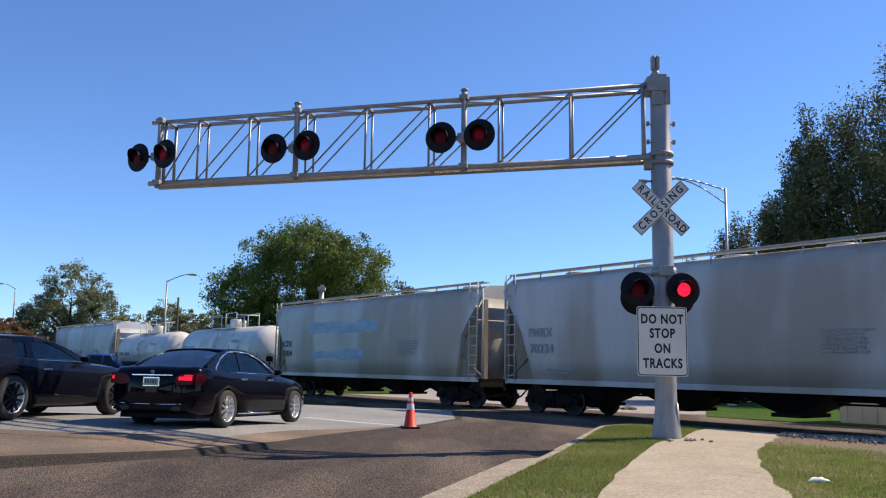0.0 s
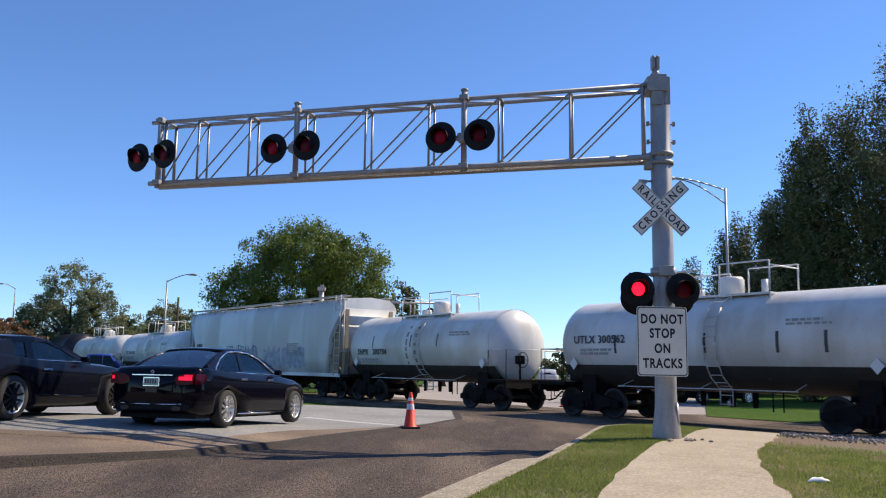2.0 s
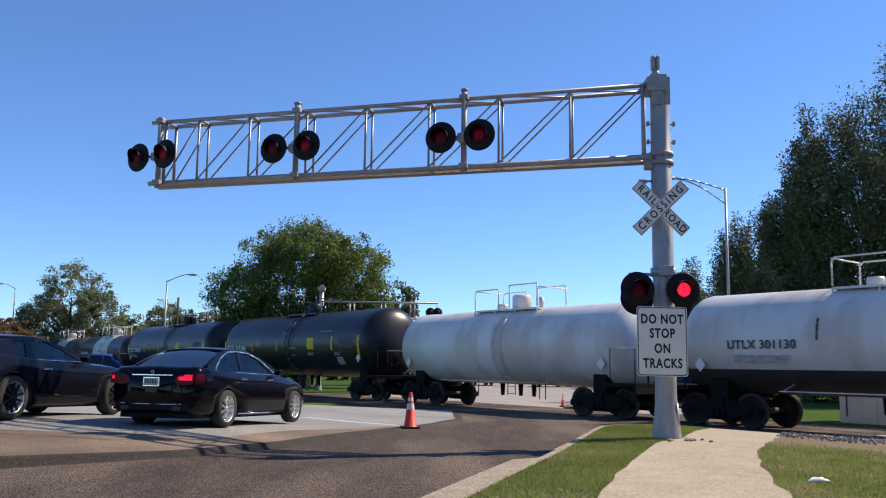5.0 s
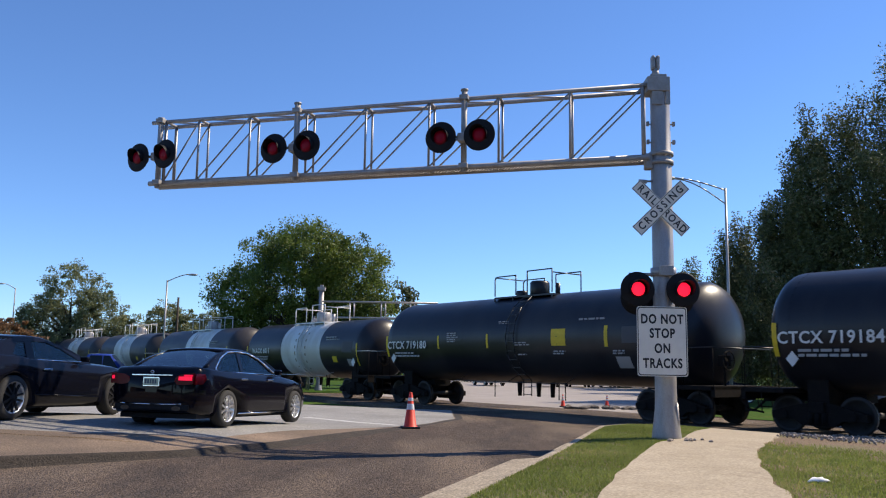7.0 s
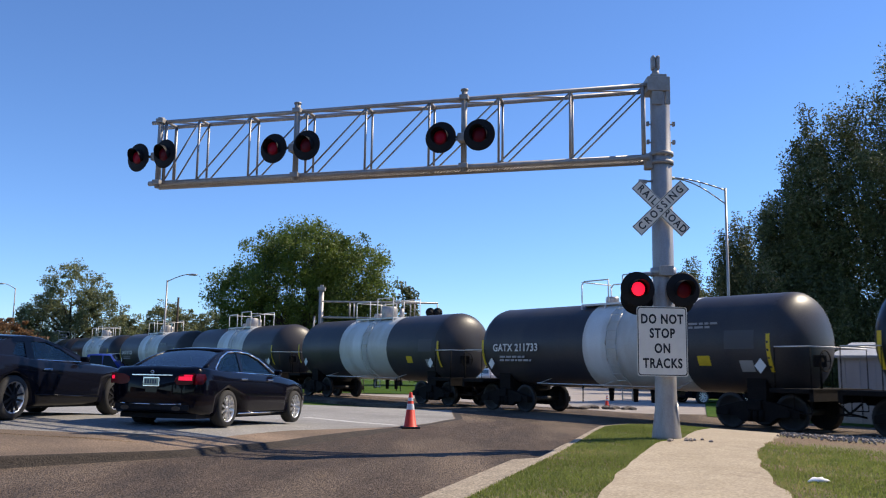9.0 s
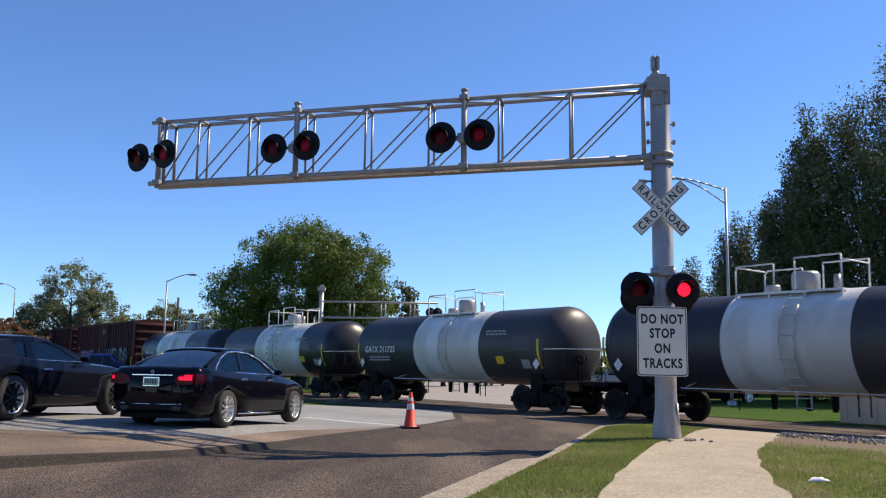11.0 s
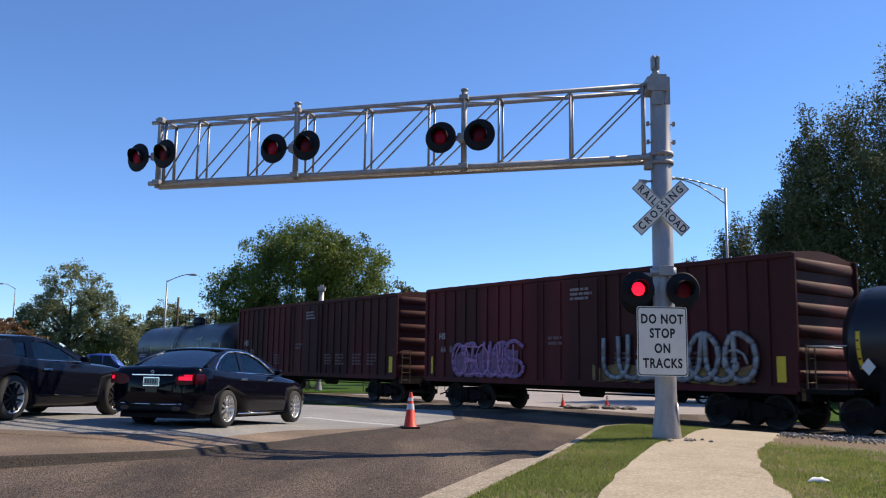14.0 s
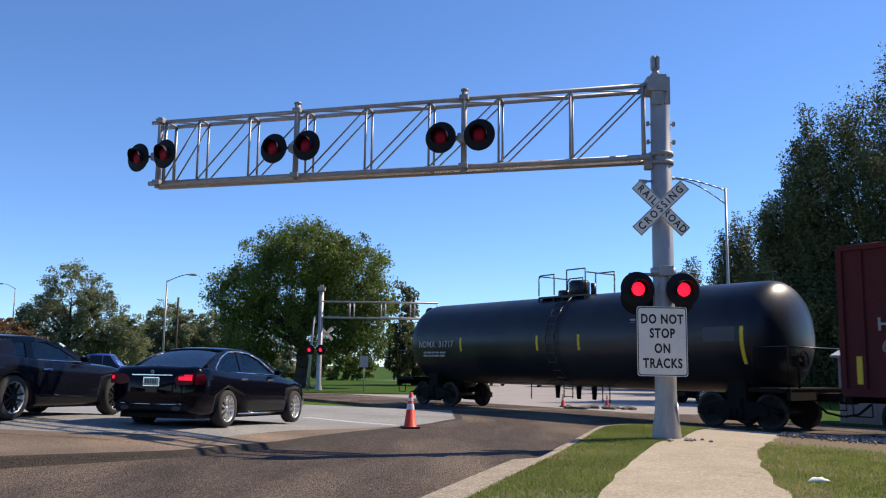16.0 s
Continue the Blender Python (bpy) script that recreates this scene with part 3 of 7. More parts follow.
def build_signal():
    sig = empty("crossing_signal", pose(MAST.x, MAST.y, MAST_Z), "grey galvanised railroad crossing signal with a long cantilever truss arm", "railroad signal")
    # mast
    bm = bmesh.new()
    spin(bm, [(0, -0.09), (0.26, -0.09), (0.25, 0.06), (0.192, 0.52), (0.186, 0.9), (0.186, 5.05), (0.18, 5.06), (0.172, 6.3), (0.172, 6.36), (0, 6.36)], 28)
    part("mast", bm, GALV, sig)
    bm = bmesh.new()
    box(bm, -0.27, 0.14, -0.215, 0.215, 6.2, 6.47, bevel=0.012)
    box(bm, -0.19, 0.0, -0.2, -0.17, 5.95, 6.2, bevel=0.005)
    box(bm, 0.06, 0.14, -0.2, -0.17, 5.95, 6.2, bevel=0.005)
    box(bm, -0.2, 0.09, -0.18, 0.18, 6.47, 6.53, bevel=0.01)
    part("mast_cap", bm, GALV_DULL, sig)
    bm = bmesh.new()
    for x in (-0.115, -0.03):
        box(bm, x - 0.035, x + 0.035, -0.07, 0.07, 6.66, 6.93, bevel=0.03)
    rod(bm, (-0.07, 0, 6.5), (-0.07, 0, 6.68), 0.09, 0.05, 12)
    part("pulley_head", bm, GALV_DULL, sig, "weathered twin finial on the mast top")
    bm = bmesh.new()
    for z in (4.86, 5.02):
        spin(bm, [(0.2, z), (0.222, z), (0.222, z + 0.07), (0.2, z + 0.07)], 24)
    box(bm, -0.30, -0.17, -0.10, 0.10, 4.78, 5.06, bevel=0.02)
    part("arm_clamp", bm, GALV_DULL, sig)
    for z in (5.28, 5.62):
        for s in (-1, 1):
            bm = bmesh.new()
            rod(bm, (s * 0.18, -0.02, z), (s * 0.235, -0.02, z), 0.014, n=6)
            box(bm, s * 0.235 - 0.025, s * 0.235 + 0.025, -0.05, 0.01, z - 0.03, z + 0.05, bevel=0.006)
            part("step_bolt", bm, GALV_DULL, sig)
    bm = bmesh.new()
    rod(bm, (-0.19, -0.05, 4.55), (-0.34, -0.05, 4.55), 0.02)
    rod(bm, (-0.28, -0.05, 4.545), (-0.42, -0.05, 4.535), 0.035, 0.05)
    part("junction_spout", bm, GALV, sig)
    bm = bmesh.new()
    rod(bm, (0.17, -0.14, 0.05), (0.15, -0.12, 0.62), 0.022)
    rod(bm, (0.20, -0.10, 0.0), (0.17, -0.1, 0.60), 0.018)
    part("conduit", bm, GALV, sig, "pale conduit at the mast foot")
    # truss arm
    arm = ARM_END - MAST
    length = arm.length
    face = Matrix.Translation((0, 0, 0)) @ pose(0, 0, 0, 0, 0, math.degrees(math.atan2(arm.y, arm.x)))
    truss = new("truss_arm")
    truss.parent = sig
    truss.matrix_basis = face
    bm = bmesh.new()
    W, ZB, ZT = 0.19, 4.98, 6.33
    rise = -0.06
    zb = lambda x: ZB + rise * x / length
    zt = lambda x: ZT - 0.085 * x / length
    for s in (-W, W):
        rod(bm, (0.2, s, zb(0)), (length, s, zb(length)), 0.052, n=10)
        rod(bm, (0.2, s, zt(0)), (length, s, zt(length)), 0.042, n=10)
    xs = [0.3, 1.62, 2.97, 4.35, 5.66, 6.93, 8.2, 9.38, 10.17]
    bays = len(xs) - 1
    for k, x in enumerate(xs):
        for s in (-W, W):
            rod(bm, (x, s, zb(x)), (x, s, zt(x)), 0.024 if 0 < k < bays else 0.036, n=8)
        rod(bm, (x, -W, zt(x)), (x, W, zt(x)), 0.03, n=8)
        rod(bm, (x, -W, zb(x)), (x, W, zb(x)), 0.022, n=6)
        if k < bays:
            x2 = xs[k + 1]
            for s in (-W, W):
                rod(bm, (x, s, zt(x) - 0.03), (x2, s, zb(x2) + 0.03), 0.017, n=6)
            rod(bm, (x, -W, zt(x)), (x2, W, zt(x2)), 0.015, n=6)
    ob = part("truss_frame", bm, GALV, truss)
    # expanded metal walkway in the foot of the truss
    bm = bmesh.new()
    for k in range(int((length - 0.4) / 0.06)):
        x = 0.3 + k * 0.06
        for e in (-1, 1):
            a, b = Vector((x, -W * e, zb(x) - 0.02)), Vector((x + 0.17, W * e, zb(x) - 0.02))
            rod(bm, a, b, 0.011, n=4, caps=False)
    part("walkway_grating", bm, GALV, truss, "bright expanded metal grating")
    # lamp posts on the arm: distance along the arm
    turn_back = Matrix.Rotation(math.radians(-math.degrees(math.atan2(arm.y, arm.x))), 4, "Z")
    for x, facing in ((3.63, -18), (7.11, -22), (10.25, -28)):
        bm = bmesh.new()
        rod(bm, (x, W + 0.075, zb(x) - 0.12), (x, W + 0.075, zt(x) + (0.16 if x < 9 else 0.06)), 0.058, n=12)
        for z in (zb(x), zt(x)):
            box(bm, x - 0.085, x + 0.085, W - 0.04, W + 0.16, z - 0.05, z + 0.05, bevel=0.012)
        spin(bm, [(0, 0.05), (0.075, 0.03), (0.075, 0), (0, 0)], 12, pose(x, W + 0.075, zt(x) + (0.14 if x < 9 else 0.04)))
        part("lamp_post", bm, GALV_DULL, truss)
        bm = bmesh.new()
        zc = zb(x) + 0.48
        cross = pose(x, W + 0.2, zc) @ turn_back @ pose(0, 0, 0, 0, 0, facing)
        rod(bm, cross @ Vector((-0.36, 0, 0.06)), cross @ Vector((0.36, 0, 0.06)), 0.03)
        box(bm, x - 0.09, x + 0.09, W + 0.05, W + 0.26, zc - 0.04, zc + 0.13, bevel=0.02)
        part("lamp_bracket", bm, GALV_DULL, truss)
        for side, dx in ((0, -0.40), (1, 0.36)):
            signal_lamp(truss, cross @ pose(dx, -0.1, 0.045), side, LENS_DIM, hood=0.2)
    # mast lamps
    bm = bmesh.new()
    rod(bm, (-0.62, -0.02, 2.86), (0.4, -0.02, 2.86), 0.03)
    spin(bm, [(0.2, 2.83), (0.225, 2.83), (0.225, 2.98), (0.2, 2.98)], 24)
    box(bm, -0.12, 0.12, -0.26, -0.18, 2.82, 3.0, bevel=0.01)
    part("lamp_crossarm", bm, GALV, sig)
    for side, dx in ((0, -0.535), (1, 0.26)):
        signal_lamp(sig, pose(dx, -0.30, 2.57, 0, 0, 6), side, LENS_ON)
        bm = bmesh.new()
        spin(bm, [(0, 0.012), (0.30, 0.012), (0.30, -0.012), (0, -0.012)], 28, pose(0, 0, 0, 90))
        part("rear_backing", bm, BLACK, sig, at=pose(dx + (0.03 if dx > 0 else 0.1), 0.18, 2.45))
    # crossbuck
    for text, tilt, y, nm in (("RAIL   ROAD", -44.5, -0.225, 0), ("CROSSING", 44.5, -0.232, 1)):
        bm = bmesh.new()
        box(bm, -0.61, 0.61, -0.003, 0.003, -0.115, 0.115, bevel=0.002)
        blade = part("crossbuck_blade", bm, WHITE_SIGN, sig, "white crossbuck blade with black words", at=pose(-0.08, y, 4.03) @ Matrix.Rotation(radians(-tilt), 4, "Y"))
        bm = bmesh.new()
        for z in (-0.102, 0.102):
            box(bm, -0.60, 0.60, -0.0045, -0.003, z - 0.005, z + 0.005)
        for x in (-0.597, 0.597):
            box(bm, x - 0.005, x + 0.005, -0.0045, -0.003, -0.1, 0.1)
        part("border", bm, SIGN_BLACK, blade)
        if nm == 0:
            writing("RAIL", 0.19, SIGN_BLACK, blade, pose(-0.33, -0.005, 0, 90), depth=0.001, wide=0.85, space=1.35)
            writing("ROAD", 0.19, SIGN_BLACK, blade, pose(0.34, -0.005, 0, 90), depth=0.001, wide=0.85, space=1.2)
        else:
            writing("CROSSING", 0.19, SIGN_BLACK, blade, pose(0, -0.005, 0, 90), depth=0.001, wide=0.85, space=1.5)
    # warning plate
    bm = bmesh.new()
    pts = []
    hw, hh, rr = 0.445, 0.60, 0.05
    for cx, cz, a0 in ((hw - rr, hh - rr, 0), (-hw + rr, hh - rr, 90), (-hw + rr, -hh + rr, 180), (hw - rr, -hh + rr, 270)):
        for k in range(6):
            a = radians(a0 + 18 * k)
            pts.append((cx + rr * math.cos(a), cz + rr * math.sin(a)))
    plate(bm, pts, 0.0, 0.004)
    sgn = part("sign_plate", bm, WHITE_SIGN, sig, "white rectangular sign with a black border", at=pose(-0.125, -0.31, 1.67, 0, 0, 4))
    bm = bmesh.new()
    ring = []
    inner = [(x * 0.972, z * 0.978) for x, z in pts]
    inner2 = [(x * 0.938, z * 0.952) for x, z in pts]
    A = [bm.verts.new((x, -0.006, z)) for x, z in inner]
    B = [bm.verts.new((x, -0.006, z)) for x, z in inner2]
    for k in range(len(A)):
        bm.faces.new((A[k], A[(k + 1) % len(A)], B[(k + 1) % len(A)], B[k]))
    part("border", bm, SIGN_BLACK, sgn)
    for text, z, w in (("DO NOT", 0.375, 1.0), ("STOP", 0.13, 1.0), ("ON", -0.13, 1.0), ("TRACKS", -0.385, 1.0)):
        writing(text, 0.225, SIGN_BLACK, sgn, pose(0, -0.006, z, 90), depth=0.001, wide=w * 0.76, bold=0.032, space=1.14)
    for z in (0.35, -0.39):
        bm = bmesh.new()
        box(bm, -0.2, 0.2, 0.0, 0.11, z, z + 0.04)
        part("bracket", bm, GALV_DULL, sgn)
    return sig


build_signal()


# ---- the freight train ----
CARS = []                                               # (car, its middle along the track at 0 s)
WHEELSETS = []


def bogie(parent, x):
    bm = bmesh.new()
    for s in (-1, 1):
        y = s * 0.98
        side = [(-1.22, 0.52), (-1.22, 0.34), (-0.62, 0.34), (-0.42, 0.2), (0.42, 0.2), (0.62, 0.34), (1.22, 0.34), (1.22, 0.52), (0.7, 0.66), (0.35, 0.74), (-0.35, 0.74), (-0.7, 0.66)]
        loft(bm, [[(a, y - 0.09, z) for a, z in side], [(a, y + 0.09, z) for a, z in side]])
        for a in (-0.89, 0.89):
            rod(bm, (a, y - 0.15, 0.457), (a, y + 0.12, 0.457), 0.11, n=10)
        for a in (-0.18, 0, 0.18):
            rod(bm, (a, y - 0.1, 0.24), (a, y - 0.1, 0.52), 0.07, n=8)
    box(bm, -0.2, 0.2, -1.15, 1.15, 0.5, 0.78, bevel=0.03)
    b = part("bogie", bm, TRUCK, parent, at=pose(x, 0, 0))
    for a in (-0.89, 0.89):
        bm = bmesh.new()
        rod(bm, (0, -0.85, 0), (0, 0.85, 0), 0.08, n=10)
        for s in (-1, 1):
            spin(bm, [(0, 0.03), (0.14, 0.05), (0.2, 0.0), (0.37, 0.0), (0.40, 0.05), (0.457, 0.05), (0.462, -0.055), (0.485, -0.075), (0.485, -0.085), (0.38, -0.085), (0.36, -0.03), (0, -0.03)],
                 28, pose(0, s * 0.77, 0, 90 * s))
            for k in range(4):
                q = Matrix.Rotation(k * math.pi / 2, 4, "Y")
                box(bm, 0.22, 0.33, s * 0.77 - 0.03, s * 0.77 + 0.03, -0.02, 0.02, q)
        w = part("wheelset", bm, WHEEL, b, at=pose(a, 0, 0.46))
        WHEELSETS.append(w)
    return b


def coupler(bm, x0, s):
    box(bm, min(x0, x0 + s * 0.75), max(x0, x0 + s * 0.75), -0.11, 0.11, 0.78, 0.98, bevel=0.02)
    box(bm, min(x0 + s * 0.6, x0 + s * 0.9), max(x0 + s * 0.6, x0 + s * 0.9), -0.17, 0.17, 0.72, 1.02, bevel=0.04)
    path_rod(bm, [(x0, -0.35, 0.75), (x0 + s * 0.3, -0.36, 0.5), (x0 + s * 0.7, -0.3, 0.42)], 0.03)


def underframe(car, L, stub=False):
    """End platforms with sills, couplers and steps; a middle sill unless the sills are stubs. L is the length over the platforms."""
    for s in (-1, 1):
        bm = bmesh.new()
        if stub:
            box(bm, min(s * L / 2, s * (L / 2 - 2.7)), max(s * L / 2, s * (L / 2 - 2.7)), -0.28, 0.28, 0.78, 1.08)
        box(bm, min(s * L / 2, s * (L / 2 - 1.2)), max(s * L / 2, s * (L / 2 - 1.2)), -1.48, 1.48, 0.98, 1.1, bevel=0.02)
        box(bm, min(s * L / 2, s * (L / 2 - 0.12)), max(s * L / 2, s * (L / 2 - 0.12)), -1.48, 1.48, 0.8, 1.1)
        coupler(bm, s * L / 2, s)
        part("end_platform", bm, TRUCK, car)
        for y in (-1.42, 1.42):
            bm = bmesh.new()
            path_rod(bm, [(s * (L / 2 - 0.1), y, 1.0), (s * (L / 2 - 0.1), y, 0.5), (s * (L / 2 - 0.55), y, 0.5), (s * (L / 2 - 0.55), y, 1.0)], 0.016, 5)
            part("corner_step", bm, TRUCK, car)
    if not stub:
        bm = bmesh.new()
        box(bm, -L / 2, L / 2, -0.28, 0.28, 0.78, 1.08)
        part("middle_sill", bm, TRUCK, car)
        bm = bmesh.new()
        rod(bm, (-1.4, 0.5, 0.72), (-0.5, 0.5, 0.72), 0.16, n=10)
        rod(bm, (-L / 2 + 1, 0.3, 0.7), (L / 2 - 1, 0.3, 0.7), 0.03, n=5)
        part("brake_gear", bm, TRUCK, car)


def end_rails(car, L, material, z0=1.1, z1=2.15, xin=1.05):
    for s in (-1, 1):
        bm = bmesh.new()
        for y in (-1.42, 1.42):
            path_rod(bm, [(s * (L / 2 - xin), y, z1), (s * (L / 2 - 0.08), y, z1)], 0.02)
            for dx in (xin, 0.08):
                post = bmesh.new()
                rod(post, (s * (L / 2 - dx), y, z0), (s * (L / 2 - dx), y, z1), 0.014, n=6)
                part("rail_post", post, TRUCK, car)
        path_rod(bm, [(s * (L / 2 - 0.08), -1.42, z1), (s * (L / 2 - 0.08), 1.42, z1)], 0.02)
        part("end_rail", bm, material, car)


def mark_bars(car, x, z, w, h, n, y, material, seed=0):
    """Unreadable stencil lines, as rows of short bars."""
    rng = random.Random(seed)
    bm = bmesh.new()
    for k in range(n):
        zz = z - k * h * 1.7
        a = x
        end = x + w * rng.uniform(0.7, 1.0)
        while a < end:
            b = min(end, a + rng.uniform(0.1, 0.3) * max(0.5, h / 0.06))
            plate(bm, [(a, zz), (b, zz), (b, zz + h), (a, zz + h)], y, 0.004)
            a = b + 0.05
    part("stencil_bars", bm, material, car)


def tank_shell(car, L, r, zc, bands, mats, name="tank"):
    """bands: fractions along the tank, from its rear, at which the colour changes; mats: one material a band."""
    bm = bmesh.new()
    n = 48
    half = L / 2
    head = min(0.75, r * 0.52)
    prof = []
    for k in range(9):
        a = k / 8 * math.pi / 2
        prof.append((-half + head - head * math.cos(a), r * math.sin(a)))
    cuts = sorted(set([i / 14 for i in range(1, 14)] + list(bands)))
    for c in cuts:
        x = -half + L * c
        if -half + head + 0.05 < x < half - head - 0.05:
            prof.append((x, r))
    prof += [(-x, q) for x, q in reversed(prof[:9])]
    rings = []
    for x, q in prof:
        if q < 1e-6:
            rings.append([bm.verts.new((x, 0, zc))])
        else:
            rings.append([bm.verts.new((x, q * math.cos(k * math.tau / n), zc + q * math.sin(k * math.tau / n))) for k in range(n)])
    edges = [b for b in bands] + [2]
    for (xa, _), (xb, _), A, B in zip(prof, prof[1:], rings, rings[1:]):
        mid = ((xa + xb) / 2 + half) / L
        mi = next(i for i, e in enumerate(edges) if mid < e)
        for k in range(n):
            if len(A) == 1:
                f = bm.faces.new((A[0], B[k], B[(k + 1) % n]))
            elif len(B) == 1:
                f = bm.faces.new((A[k], B[0], A[(k + 1) % n]))
            else:
                f = bm.faces.new((A[k], B[k], B[(k + 1) % n], A[(k + 1) % n]))
            f.smooth, f.material_index = True, mi
    bmesh.ops.recalc_face_normals(bm, faces=bm.faces)
    shell = part(name, bm, mats, car)
    return shell


def tank_top(car, zt, span, material, dome, rails=True, x0=0.0, tall=1.0):
    HALF = 0.72
    bm = bmesh.new()
    box(bm, x0 - span / 2, x0 + span / 2, -HALF, HALF, zt - 0.09, zt - 0.03)
    for y in (-HALF, HALF):
        for x in (-span / 2, -span / 6, span / 6, span / 2):
            rod(bm, (x0 + x, y, zt - 0.5), (x0 + x, y, zt - 0.05), 0.03, n=5)
    part("top_platform", bm, material, car)
    for y in (-HALF, HALF):
        bm = bmesh.new()
        zr = zt + 0.72 * tall
        path_rod(bm, [(x0 - span / 2, y, zt), (x0 - span / 2, y, zr - 0.1), (x0 - span / 2 + 0.1, y, zr), (x0 - 0.35, y, zr), (x0 - 0.35, y, zt)], 0.024)
        part("top_rail", bm, material, car)
        bm = bmesh.new()
        path_rod(bm, [(x0 + 0.25, y, zt), (x0 + 0.25, y, zr + 0.1), (x0 + span / 2, y, zr + 0.1), (x0 + span / 2, y, zt)], 0.024)
        part("top_rail", bm, material, car)
    for x in (x0 - span / 2, x0 + span / 2):
        bm = bmesh.new()
        rod(bm, (x, -HALF, zt + 0.7 * tall), (x, HALF, zt + 0.7 * tall), 0.022, n=6)
        part("top_rail", bm, material, car)
    bm = bmesh.new()
    spin(bm, [(0, 0.62), (0.30, 0.6), (0.36, 0.52), (0.36, -0.2), (0, -0.2)], 20, pose(x0 + 0.15, 0, zt - 0.08))
    part("valve_dome", bm, dome, car)
    bm = bmesh.new()
    spin(bm, [(0, 0.3), (0.2, 0.28), (0.22, 0.2), (0.22, -0.2), (0, -0.2)], 16, pose(x0 - span * 0.3, 0.1, zt - 0.05))
    part("manway", bm, dome, car)
    bm = bmesh.new()
    rod(bm, (x0 + span * 0.32, 0.1, zt - 0.1), (x0 + span * 0.32, 0.1, zt + 0.4), 0.09, n=10)
    part("vent", bm, dome, car)


def tank_ladder(car, zc, r, x, material):
    bm = bmesh.new()
    for dx in (-0.2, 0.2):
        pts = [(x + dx, -(r + 0.09) * math.cos(radians(a)), zc + (r + 0.09) * math.sin(radians(a))) for a in (-62, -40, -20, 0, 20, 40, 62)]
        path_rod(bm, [(x + dx, pts[0][1], 0.55)] + pts, 0.02)
    ladder = part("ladder", bm, material, car)
    steps = [(-(r + 0.09) * math.cos(radians(a)), zc + (r + 0.09) * math.sin(radians(a))) for a in range(-60, 64, 11)]
    for y, z in steps + [(-(r + 0.09) * 0.47, z) for z in (0.6, 0.85, 1.1)]:
        bm = bmesh.new()
        rod(bm, (x - 0.2, y, z), (x + 0.2, y, z), 0.014, n=5)
        part("rung", bm, material, ladder)


def curved_patch(car, name, L, r, zc, x0, x1, z0, z1, material, label=""):
    """A painted panel that lies on the tank's near side."""
    bm = bmesh.new()
    rows = []
    for k in range(7):
        z = z0 + (z1 - z0) * k / 6
        h = min(1, max(-1, (z - zc) / (r + 0.006)))
        y = -(r + 0.006) * math.sqrt(1 - h * h)
        rows.append([(x0, y, z), (x1, y, z)])
    loft(bm, rows, close=False, caps=False)
    return part(name, bm, material, car, label)


